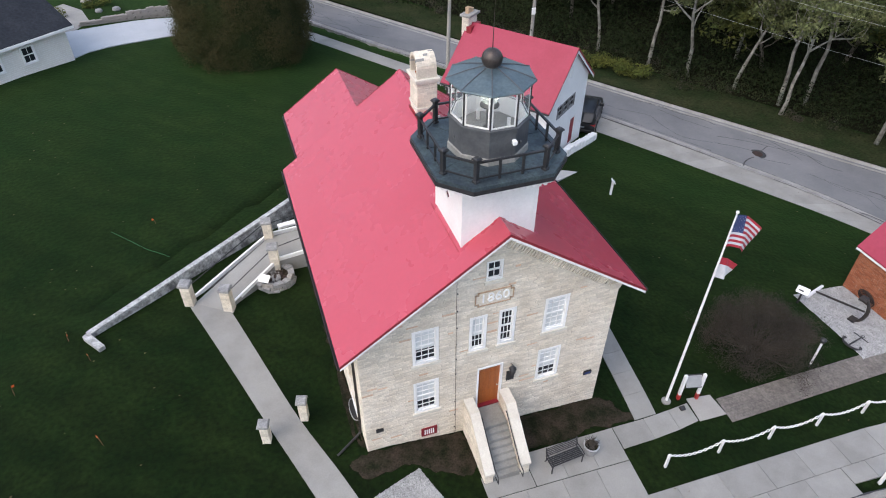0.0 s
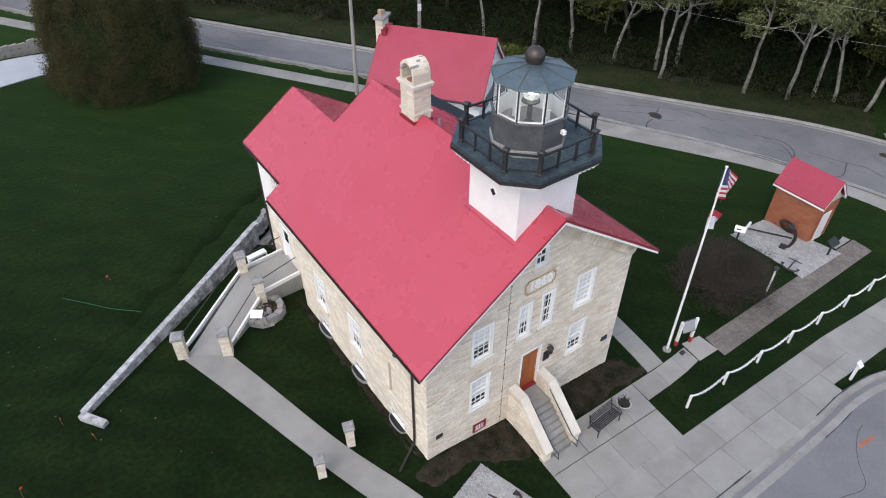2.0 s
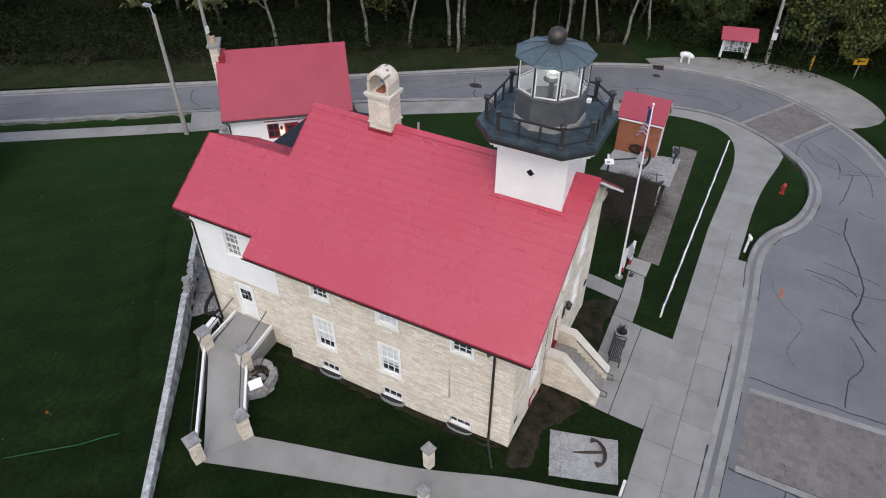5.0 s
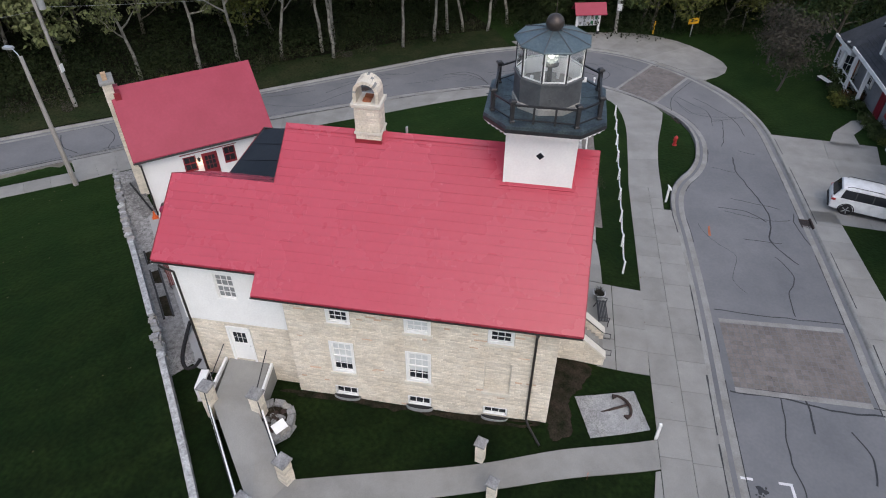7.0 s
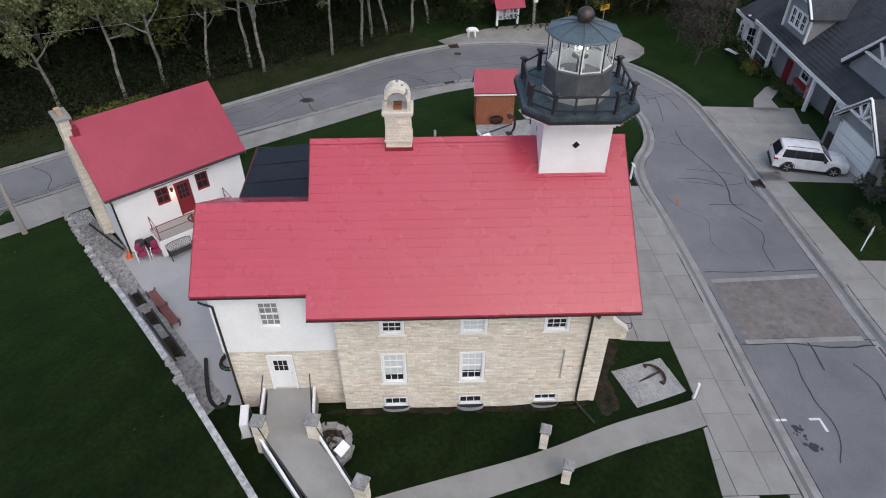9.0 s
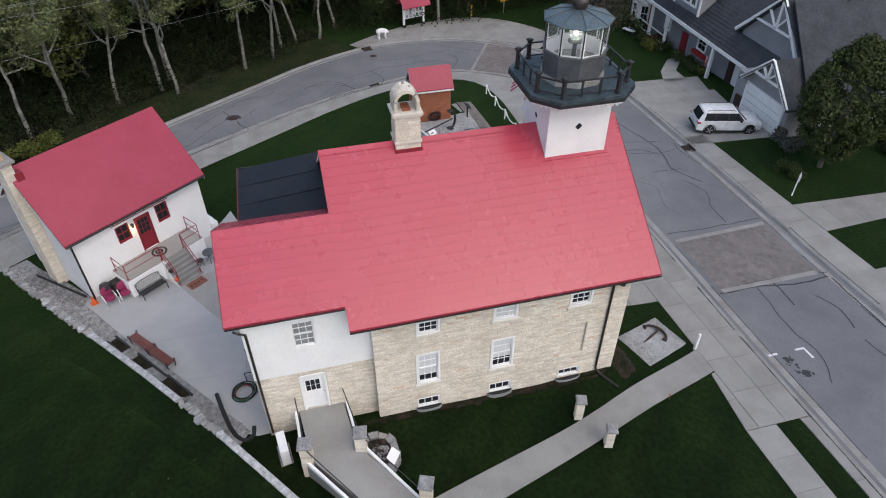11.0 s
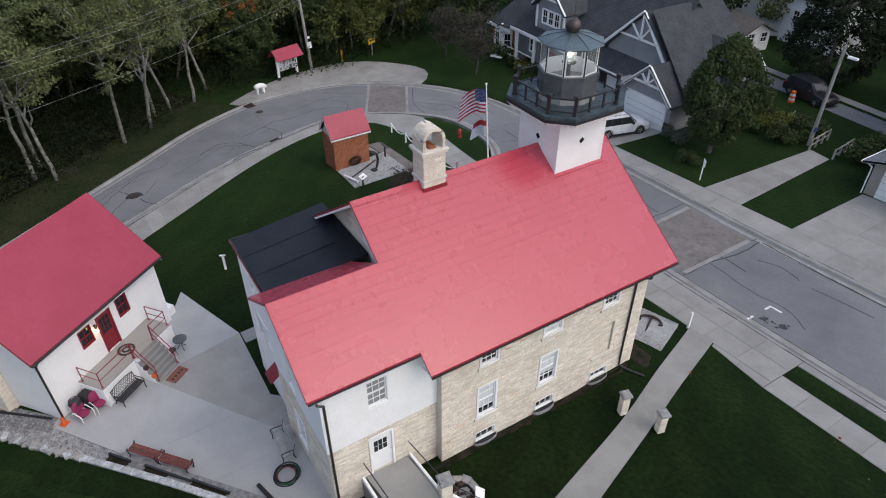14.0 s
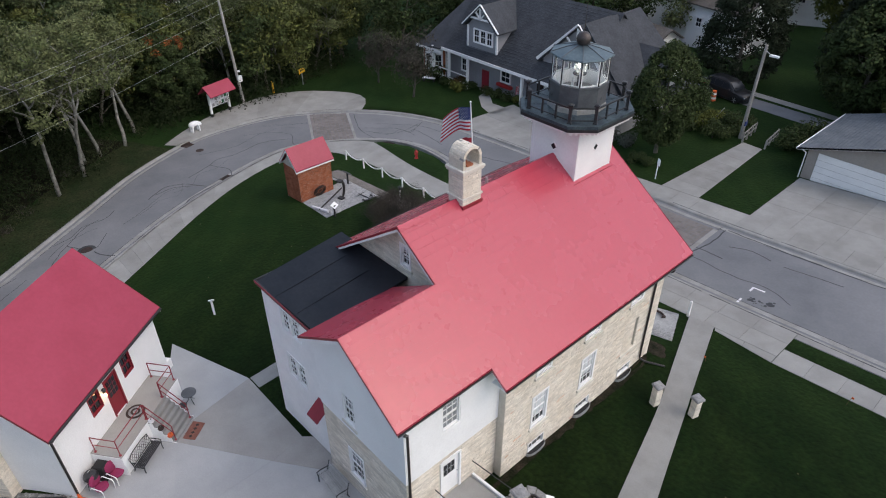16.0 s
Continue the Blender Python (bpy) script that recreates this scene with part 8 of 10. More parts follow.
part("barrel", Geo().lathe([(0.17, 0), (0.17, 0.05), (0.11, 0.07), (0.11, 0.55), (0.15, 0.57), (0.15, 0.62), (0.12, 0.66), (0.06, 0.76), (0.03, 0.8)], 14), M_RED, hy, smooth=True)
for a in (0, 90, 180):
    part("nozzle", Geo().lathe([(0.06, 0), (0.06, 0.12), (0.075, 0.12), (0.075, 0.17)], 10, m=pose(0, 0, 0.45, 0, 90, 0) if a == 0 else pose(0, 0, 0.45, 90, 0, a)), M_RED, hy)

# information kiosk at the pull-off
kz = grade(53.0, 12.5)
ki = thing("kiosk", pose(53.0, 12.5, kz, 0, 0, 104), "notice kiosk with a red roof and white posts", "kiosk")
for x in (-1.15, 1.15):
    part("post", Geo().box(x - 0.1, x + 0.1, -0.1, 0.1, -0.2, 2.4), M_WHITE, ki)
    part("post_foot", Geo().box(x - 0.12, x + 0.12, -0.12, 0.12, -0.2, 0.35), M_BLACK, ki)
brd = part("board", Geo().box(-1.05, 1.05, -0.05, 0.05, 0.95, 2.2), M_FLAGWHITE, ki, "white notice board")
r = random.Random(3)
for i in range(9):
    xa, za = -0.95 + (i % 5) * 0.4, 1.05 + (i // 5) * 0.55
    for sgn in (-0.058, 0.052):
        part("notice", Geo().box(xa, xa + 0.28, sgn, sgn + 0.006, za, za + r.uniform(0.25, 0.45)), (M_GREYST, M_GREEN, M_TAN, M_GALV)[i % 4], brd)
for sg in (-1, 1):
    part("roof", Geo().add([(-1.6, 0, 3.2), (1.6, 0, 3.2), (1.6, sg * 0.95, 2.3), (-1.6, sg * 0.95, 2.3), (-1.6, 0, 3.28), (1.6, 0, 3.28), (1.6, sg * 0.95, 2.38), (-1.6, sg * 0.95, 2.38)], [(3, 2, 1, 0), (4, 5, 6, 7), (0, 1, 5, 4), (1, 2, 6, 5), (2, 3, 7, 6), (3, 0, 4, 7)]), M_ROOFDULL, ki, "red roof slope")

# poles and wires
def wood_pole(x, y, h, lean, label, name="utility_pole"):
    t = thing(name, pose(x, y, grade(x, y)), label, "pole", "street poles")
    part("shaft", Geo().tube([(0, 0, -0.3), (lean[0] * 0.5, lean[1] * 0.5, h * 0.5), (lean[0], lean[1], h)], [0.17, 0.14, 0.11], 10), M_WOODPOLE, t, "weathered wooden shaft")
    return t


p1 = wood_pole(53.9, 9.5, 12.0, (0.5, 0.5), "brown wooden utility pole with white plates")
part("plate", Geo().box(-0.25, 0.0, -0.22, 0.22, 2.4, 3.0), M_WHITE, p1)
part("plate", Geo().box(-0.19, -0.12, -0.15, 0.15, 3.4, 3.6), M_WHITE, p1)
part("cross_arm", Geo().box(-0.06, 0.06, -1.1, 1.1, 11.2, 11.35), M_WOODPOLE, p1)
p2 = wood_pole(26.8, 52.5, 11.5, (0.2, 0.2), "weathered utility pole with a transformer drum")
part("transformer", Geo().lathe([(0.2, 7.6), (0.24, 7.65), (0.24, 8.4), (0.2, 8.5)], 14, (0.35, -0.2, 0)), M_GALV, p2, "grey transformer drum")
part("plate", Geo().box(-0.25, 0.1, -0.24, -0.16, 3.0, 3.6), M_WHITE, p2)
part("cross_arm", Geo().box(-0.9, 0.9, -0.05, 0.05, 10.6, 10.75), M_WOODPOLE, p2)
p3 = wood_pole(16.1, 45.3, 8.6, (0.25, 0.2), "weathered wooden street lamp pole with an arm", "street_lamp")
part("arm", Geo().tube([(0.24, 0.19, 8.1), (0.45, 0.5, 8.6), (0.9, 1.2, 8.8)], 0.03, 6), M_GALV, p3)
part("lamp_head", Geo().box(0.75, 1.05, 1.1, 1.65, 8.7, 8.85, chamfer=0.03), M_GALV, p3)
p4 = wood_pole(11.9, -14.7, 8.0, (-0.2, 0.3), "weathered wooden street lamp pole with a lit head", "street_lamp")
part("lamp_head", Geo().box(-1.3, -0.6, 0.1, 0.35, 7.2, 7.35, chamfer=0.03), M_WHITE, p4, "pale lamp head")
part("arm", Geo().tube([(-0.15, 0.25, 7.6), (-0.6, 0.23, 7.35)], 0.03, 6), M_GALV, p4)
part("plate", Geo().box(-0.2, -0.1, -0.15, 0.2, 1.2, 1.6), M_BLUE, p4)
WIRES = (((27.0, 52.7, 8.4), (53, 10, 6.5)), ((26.2, 52.2, 8.2), (52.7, 9.4, 5.6)), ((27.6, 53.2, 8.1), (53.2, 10.6, 7.1)), ((27.0, 52.5, 5.2), (52.9, 9.9, 3.4)), ((27.0, 52.7, 8.2), (8.0, 78.0, 9.5)), ((27.0, 52.5, 5.0), (8.0, 77.0, 6.5)))
for i, (a, b) in enumerate(WIRES):
    a, b = Vector(a), Vector(b)
    w = thing("overhead_wire", Matrix(), "thin pale overhead wire between the poles", "wire", "overhead wires")
    part("wire", Geo().tube([a.lerp(b, t) + Vector((0, 0, -3.2 * t * (1 - t))) for t in np.linspace(0, 1, 17)], 0.008, 4), M_GALV, w)

ys_ = thing("arrow_sign", pose(54.2, 2.0, grade(54.2, 2.0), 0, 0, -65), "yellow road sign with a black arrow", "sign")
part("post", Geo().box(-0.04, 0.04, -0.04, 0.04, -0.1, 1.5), M_GALV, ys_)
part("plate", Geo().box(-0.6, 0.6, -0.05, -0.03, 1.35, 1.95), M_YELLOW, ys_)
part("arrow", Geo().box(-0.2, 0.4, -0.06, -0.051, 1.6, 1.7).add([(-0.42, -0.055, 1.65), (-0.15, -0.055, 1.82), (-0.15, -0.055, 1.48)], [(0, 1, 2)]), M_BLACK, ys_)
yp = thing("marker_post", pose(54.3, 5.7, grade(54.3, 5.7)), "slim yellow marker post", "post")
part("post", Geo().box(-0.08, 0.08, -0.08, 0.08, -0.1, 1.3), M_YELLOW, yp)

# survey flags and a garden hose on the lawn
for x, y, ma, h in ((-8.2, 22.3, M_ORANGE, 0.35), (-9.1, 23.6, M_ORANGE, 0.35), (-10.9, 21.1, M_ORANGE, 0.55), (-7.5, 17.7, M_ORANGE, 0.55), (-5.42, 31.25, M_ORANGE, 0.35), (-3.3, 28.15, M_ORANGE, 0.3), (-0.2, 9.2 + 3.6, M_ORANGE, 0.3), (-6.0, 10.9, M_ORANGE, 0.55), (-12.5, 26.0, M_ORANGE, 0.3)):
    sfl = thing("marker_flag", pose(x, y, grade(x, y), 0, 8, 30 * x), "small orange survey flag stuck in the lawn", "flag", "survey flags")
    part("stake", Geo().tube([(0, 0, -0.05), (0, 0, h)], 0.008, 4), M_BROWNWOOD, sfl)
    part("pennant", Geo().box(0, 0.1, -0.006, 0.006, h - 0.1, h), ma, sfl)
hz = thing("garden_hose", pose(-3.7, 27.65, grade(-3.7, 27.65) + 0.02), "green garden hose trailing over the lawn", "hose")
for k in range(4):
    part("loop", Geo().tube([((0.3 - 0.05 * k) * math.cos(a) + 0.02 * k, (0.3 - 0.04 * k) * math.sin(a), 0.02 + 0.025 * k) for a in np.linspace(0, 2 * math.pi, 17)], 0.014, 5, False), M_GREEN, hz)
trail = [(-0.2, 0.1), (-0.7, 0.2), (-1.4, 0.75), (-2.2, 1.45), (-3.0, 2.4), (-3.9, 3.4)]
part("trail", Geo().tube([(x, y, grade(-3.7 + x, 27.65 + y) - grade(-3.7, 27.65) + 0.03) for x, y in trail], 0.012, 5), M_GREEN, hz)

# road marks
mk = thing("road_mark", Matrix(), "worn white corner mark painted on the street", "road marking", kind="structure")
for pts in ([(1.22, 6.33), (1.22, 6.8), (1.1, 6.8), (1.1, 6.33)], [(1.22, 4.85), (1.22, 5.36), (1.1, 5.36), (1.1, 4.95)], [(1.22, 4.85), (1.1, 4.95), (0.5, 4.95), (0.5, 4.83)]):
    part("stroke", Geo().prism(pts, lambda x, y: level(x) - 0.01, lambda x, y: level(x) + 0.006), M_FLAGWHITE, mk)
ro = random.Random(15)
ost = Geo()
for i in range(34):
    f = ro.random()
    x, y, q = 0.85 - 1.25 * f + ro.uniform(-0.05, 0.05), 6.1 - 0.25 * f + ro.gauss(0, 0.11), ro.uniform(0.03, 0.13)
    k = len(ost.v)
    ost.v += [(x + q * ro.uniform(0.6, 1.2) * math.cos(a), y + q * ro.uniform(0.6, 1.2) * math.sin(a), level(x) + 0.005 + 0.0001 * i) for a in np.linspace(0, 5.5, 7)]
    ost.f.append(tuple(range(k, k + 7)))
part("oil_stain", ost, M_TAR, mk, "broken dark oil stain")
part("rust_stain", Geo().prism([(18.1, 5.45), (18.6, 5.42), (19.2, 5.32), (19.25, 5.22), (18.7, 5.27), (18.15, 5.3)], lambda x, y: level(x) - 0.01, lambda x, y: level(x) + 0.005), M_BRICKP, mk, "rusty stain")

# ---- vehicles ----
def loft(sections):
    g = Geo()
    n = len(sections[0])
    for s in sections:
        g.v += s
    for i in range(len(sections) - 1):
        for k in range(n):
            g.f.append((i * n + k, i * n + (k + 1) % n, (i + 1) * n + (k + 1) % n, (i + 1) * n + k))
    g.f += [tuple(range(n))[::-1], tuple(range((len(sections) - 1) * n, len(sections) * n))]
    return g


def suv(m, ma, label, name="car"):
    t = thing(name, m, label, "car")
    def sec(x, w, z0, z1, k=0.12):
        return [(x, -w, z0), (x, w, z0), (x, w + 0.02, (z0 + z1) / 2), (x, w - k * 0.4, z1 - 0.05), (x, w - k, z1), (x, -w + k, z1), (x, -w + k * 0.4, z1 - 0.05), (x, -w - 0.02, (z0 + z1) / 2)]
    body = [sec(-2.45, 0.80, 0.5, 0.92), sec(-2.4, 0.92, 0.36, 1.05), sec(-1.8, 0.96, 0.3, 1.1), sec(0.6, 0.97, 0.28, 1.08), sec(1.1, 0.96, 0.28, 1.05), sec(1.9, 0.94, 0.32, 0.98), sec(2.35, 0.86, 0.4, 0.88), sec(2.47, 0.7, 0.48, 0.75)]
    part("body", loft(body), ma, t, "glossy painted body", smooth=True)
    def cab(x, w0, w1, z1):
        return [(x, -w0, 1.03), (x, w0, 1.03), (x, w1, z1 - 0.05), (x, w1 - 0.08, z1), (x, -w1 + 0.08, z1), (x, -w1, z1 - 0.05)]
    part("cabin", loft([cab(-2.32, 0.88, 0.74, 1.12), cab(-2.0, 0.9, 0.72, 1.7), cab(-1.6, 0.9, 0.72, 1.77), cab(0.2, 0.9, 0.72, 1.76), cab(0.45, 0.9, 0.73, 1.68), cab(1.15, 0.9, 0.76, 1.08)]), ma, t, smooth=True)
    for sg in (-1, 1):
        part("window_band", Geo().add([(-1.98, sg * 0.9, 1.1), (0.98, sg * 0.9, 1.1), (0.5, sg * 0.77, 1.63), (-1.86, sg * 0.77, 1.63), (-1.98, sg * 0.85, 1.1), (0.98, sg * 0.85, 1.1), (0.5, sg * 0.72, 1.63), (-1.86, sg * 0.72, 1.63)], [(0, 1, 2, 3), (7, 6, 5, 4), (0, 4, 5, 1), (1, 5, 6, 2), (2, 6, 7, 3), (3, 7, 4, 0)]), M_BLACK, t)
        for a, b in ((-1.95, -1.2), (-1.14, -0.25), (-0.19, 0.7)):
            b2 = b - 0.25 if b > 0.5 else b
            a2 = a + 0.12 if a < -1.9 else a
            v = [(a, sg * 0.912, 1.12), (b, sg * 0.912, 1.12), (b2, sg * 0.78, 1.62), (a2, sg * 0.78, 1.62)]
            g = Geo().add(v + [(x, y - sg * 0.03, z) for x, y, z in v], [(0, 1, 2, 3), (7, 6, 5, 4), (0, 4, 5, 1), (1, 5, 6, 2), (2, 6, 7, 3), (3, 7, 4, 0)])
            part("side_window", g, M_PANE, t, "dark side window")
        part("roof_rail", Geo().tube([(-1.8, sg * 0.62, 1.74), (-1.6, sg * 0.62, 1.83), (0.1, sg * 0.62, 1.82), (0.25, sg * 0.62, 1.75)], 0.02, 6), M_BLACK, t)
        part("mirror", Geo().box(0.62, 0.78, min(sg * 0.93, sg * 1.12), max(sg * 0.93, sg * 1.12), 1.08, 1.24, chamfer=0.03), M_BLACK, t)
        part("tail_lamp", Geo().box(-2.44, -2.2, min(sg * 0.6, sg * 0.945), max(sg * 0.6, sg * 0.945), 0.88, 1.0), M_TAIL, t, "red tail lamp")
        part("headlight", Geo().box(2.2, 2.42, min(sg * 0.5, sg * 0.82), max(sg * 0.5, sg * 0.82), 0.74, 0.84), M_GALV, t)
    for v in ([(-2.36, -0.68, 1.1), (-2.36, 0.68, 1.1), (-2.07, 0.62, 1.62), (-2.07, -0.62, 1.62)], [(1.16, -0.72, 1.1), (1.16, 0.72, 1.1), (0.52, 0.64, 1.65), (0.52, -0.64, 1.65)]):
        off = -0.03 if v[0][0] < 0 else 0.03
        part("rear_window" if off < 0 else "windscreen", Geo().add([(x + off, y, z + 0.015) for x, y, z in v] + [(x - off, y, z - 0.03) for x, y, z in v], [(0, 1, 2, 3), (7, 6, 5, 4), (0, 4, 5, 1), (1, 5, 6, 2), (2, 6, 7, 3), (3, 7, 4, 0)]), M_PANE, t)
    part("bumper", Geo().box(-2.5, -2.3, -0.8, 0.8, 0.35, 0.55, chamfer=0.04), M_RUBBER, t)
    part("sill", Geo().box(-1.9, 1.9, -0.985, 0.985, 0.24, 0.36), M_RUBBER, t)
    part("plate", Geo().box(-2.475, -2.44, -0.18, 0.18, 0.7, 0.8), M_GALV, t, "blank number plate")
    for x in (-1.46, 1.48):
        for sg in (-1, 1):
            w = part("wheel", Geo().lathe([(0.2, -0.12), (0.37, -0.12), (0.39, -0.06), (0.39, 0.08), (0.36, 0.12), (0.26, 0.13)], 22, m=pose(x, sg * 0.88, 0.39, -90 * sg)), M_RUBBER, t, "black tyre", smooth=True)
            part("rim", Geo().lathe([(0.26, 0.09), (0.25, 0.12), (0.06, 0.1), (0.04, 0.13)], 12, m=pose(x, sg * 0.88, 0.39, -90 * sg)), M_DRUM, w)
            for k in range(5):
                q = pose(x, sg * 0.88, 0.39, -90 * sg) @ pose(0, 0, 0, 0, 0, 72 * k)
                part("spoke", Geo().box(0.04, 0.25, -0.025, 0.025, 0.115, 0.14, q), M_GALV, w)
            part("arch", Geo().tube([(x + 0.45 * math.cos(a), sg * 0.965, 0.36 + 0.45 * math.sin(a)) for a in np.linspace(0, math.pi, 11)], 0.035, 5), M_RUBBER, t)
    return t


czm = (22.5, -4.85)
suv(pose(czm[0], czm[1], grade(*czm) + 0.03, 0, 0, -105), M_CARPAINT, "white sport utility car parked on the driveway")
M_BLACKCAR = mat("black_car_paint", (0.015, 0.015, 0.017), rough=0.3, big=2, amt=0.05, bump=0)
pk = (24.9, 38.4)
suv(pose(pk[0], pk[1], yard(*pk) + 0.02, 0, 0, 52), M_BLACKCAR, "black car parked behind the outbuilding")


def statue():
    """A white figure with a humped back on four stubby legs, kept as a plain shape."""
    g = Geo()
    spine = [(-0.72, 0.52, 0.10), (-0.6, 0.6, 0.17), (-0.4, 0.72, 0.22), (-0.1, 0.80, 0.25), (0.2, 0.78, 0.26), (0.42, 0.72, 0.24), (0.55, 0.66, 0.14)]
    g.tube([(x, 0, z) for x, z, r in spine], [r for x, z, r in spine], 14)
    for x in (-0.36, 0.36):
        for y in (-0.16, 0.16):
            g.tube([(x, y, 0.0), (x, y, 0.1), (x * 0.92, y, 0.45), (x * 0.85, y * 0.7, 0.68)], [0.10, 0.085, 0.09, 0.12], 10)
    me = bpy.data.meshes.new("statue")
    me.from_pydata(g.v, [], g.f)
    me.shade_smooth()
    me.materials.append(M_WHITE)
    o = new("statue", me)
    o.matrix_world = pose(50.6, 16.4, grade(50.6, 16.4) + 0.03, 0, 0, 100)
    tagged(o, "white painted statue with a humped back on the pull-off", "statue")


statue()

# ---- trees and shrubs ----
def leaf_mesh(name, centres, per, spread, size, ma, seed, flat=0.6, up=0.5):
    """Many small leaf sprays round the given centres (x, y, z, radius), as one crown."""
    r = np.random.RandomState(seed)
    cs = np.array(centres, float)
    idx = np.repeat(np.arange(len(cs)), per)
    n = len(idx)
    d = r.normal(size=(n, 3))
    d /= np.linalg.norm(d, axis=1)[:, None]
    rad = cs[idx, 3] * r.uniform(0.35, 1.0, n) ** 0.6 * spread
    p = cs[idx, :3] + d * rad[:, None] * np.array([1, 1, flat])
    nrm = d + np.array([0, 0, up]) + r.normal(size=(n, 3)) * 0.5
    nrm /= np.linalg.norm(nrm, axis=1)[:, None]
    a = np.cross(nrm, r.normal(size=(n, 3)))
    a /= np.linalg.norm(a, axis=1)[:, None]
    b = np.cross(nrm, a)
    s = size * r.uniform(0.6, 1.4, n)[:, None]
    quad = np.stack([p - a * s, p - b * s * 0.5 + nrm * s * 0.15, p + a * s, p + b * s * 0.5 + nrm * s * 0.15], 1).reshape(-1, 3)
    me = bpy.data.meshes.new(name)
    me.from_pydata(quad.tolist(), [], np.arange(4 * n).reshape(-1, 4).tolist())
    me.materials.append(ma)
    return me


def branch(g, p, d, length, r, depth, rnd, ends, bend=0.25):
    """One limb with its forks; the tips are kept for leaves."""
    pts, rs = [p], [r]
    for k in range(3):
        d = (d + Vector((rnd.uniform(-1, 1), rnd.uniform(-1, 1), rnd.uniform(-0.3, 0.6))) * bend).normalized()
        p = p + d * length / 3
        pts.append(p)
        rs.append(r * (1 - 0.22 * (k + 1)))
    g.tube(pts, rs, 6 if r > 0.06 else 4, False)
    ends.append(p)
    if depth == 0:
        return
    for k in range(rnd.choice((2, 3))):
        q = pts[rnd.choice((2, 3))]
        nd_ = (d + Vector((rnd.uniform(-1, 1), rnd.uniform(-1, 1), rnd.uniform(-0.2, 0.5))) * 0.9).normalized()
        branch(g, q, nd_, length * rnd.uniform(0.6, 0.85), rs[2] * 0.65, depth - 1, rnd, ends, bend)


TREES = {}


def tree_kind(key, h, seed, bark, leaf, per, blob, size, low=0.45, lean=0.15, limbs=7, wind=0.09):
    rnd = random.Random(seed)
    g, ends = Geo(), []
    pts, p = [], Vector((0, 0, -0.4))
    d = Vector((rnd.uniform(-lean, lean), rnd.uniform(-lean, lean), 1)).normalized()
    n = 7
    for k in range(n + 1):
        pts.append(p.copy())
        d = (d + Vector((rnd.uniform(-wind, wind), rnd.uniform(-wind, wind), 0.05 + wind * 0.4))).normalized()
        p = p + d * h * 0.85 / n
    r0 = (0.0125 if bark is M_BIRCH else 0.016) * h + 0.02
    g.tube(pts, [r0 * (1 - 0.75 * k / n) for k in range(n + 1)], 8)
    for k in range(limbs):
        f = low + (0.98 - low) * k / max(limbs - 1, 1)
        i = min(int(f * n), n - 1)
        q = pts[i].lerp(pts[i + 1], f * n - i)
        a = k * 2.4 + rnd.uniform(-0.5, 0.5)
        dd = Vector((math.cos(a), math.sin(a), rnd.uniform(0.35, 0.9))).normalized()
        branch(g, q, dd, h * rnd.uniform(0.16, 0.26) * (1.15 - 0.5 * f), r0 * (0.5 if bark is M_BIRCH else 0.4), 2, rnd, ends, 0.4 if bark is M_BIRCH else 0.25)
    ends.append(pts[-1])
    cs = [(e.x, e.y, e.z, blob * rnd.uniform(0.6, 1.2)) for e in ends]
    me = bpy.data.meshes.new(key + "_wood")
    me.from_pydata(g.v, [], g.f)
    me.shade_smooth()
    me.materials.append(bark)
    TREES[key] = (me, leaf_mesh(key + "_leaf", cs, max(6, int(per / len(cs))), 1.0, size, leaf, seed))


def plant_tree(key, x, y, yaw, s, label, category="tree", group="", z=None):
    t = thing("tree", pose(x, y, (grade(x, y) if z is None else z) - 0.05, 0, 0, yaw) @ Matrix.Scale(s, 4), label, category, group)
    for nm, me in zip(("trunk", "crown"), TREES[key]):
        o = new(nm, me)
        o.parent = t
    return t


tree_kind("aspen_a", 13, 1, M_BIRCH, M_LEAF2, 6500, 0.8, 0.115, 0.5, 0.2, 8, 0.2)
tree_kind("aspen_b", 12, 2, M_BIRCH, M_LEAF2, 6500, 0.8, 0.115, 0.45, 0.3, 8, 0.24)
tree_kind("aspen_c", 14, 3, M_BIRCH, M_LEAF2, 6500, 0.85, 0.115, 0.45, 0.35, 9, 0.2)
tree_kind("aspen_f", 12.5, 12, M_BIRCH, M_LEAF2, 5500, 1.4, 0.14, 0.35, 0.3, 8)
tree_kind("maple_a", 12, 4, M_BARK, M_LEAF, 5200, 1.6, 0.21, 0.2, limbs=11)
tree_kind("maple_b", 11, 5, M_BARK, M_LEAF, 5200, 1.7, 0.21, 0.15, limbs=11)
M_LEAF4 = mat("turning_leaves", (0.085, 0.090, 0.022), (0.058, 0.078, 0.022), rough=0.8, big=0.5, fine=5, amt=0.25, bump=0, rnd="island", rndamt=0.4, spec=0.2)
tree_kind("maple_d", 11, 15, M_BARK, M_LEAF4, 5200, 1.5, 0.2, 0.15, limbs=11)
tree_kind("maple_c", 10, 6, M_BARK, M_LEAF2, 5000, 1.5, 0.21, 0.2, limbs=10)
M_RUSTLEAF = mat("rust_leaves", (0.085, 0.035, 0.016), (0.05, 0.042, 0.016), rough=0.8, big=0.6, fine=5, amt=0.25, bump=0, rnd="island", rndamt=0.4, spec=0.2)
M_DRYLEAF = mat("dry_grey_leaves", (0.036, 0.032, 0.022), (0.05, 0.043, 0.031), rough=0.9, bump=0, rnd="island", rndamt=0.4)
M_CONIFER = mat("conifer_needles", (0.018, 0.026, 0.014), (0.03, 0.038, 0.02), rough=0.85, big=0.5, fine=5, amt=0.25, bump=0, rnd="island", rndamt=0.4, spec=0.15)
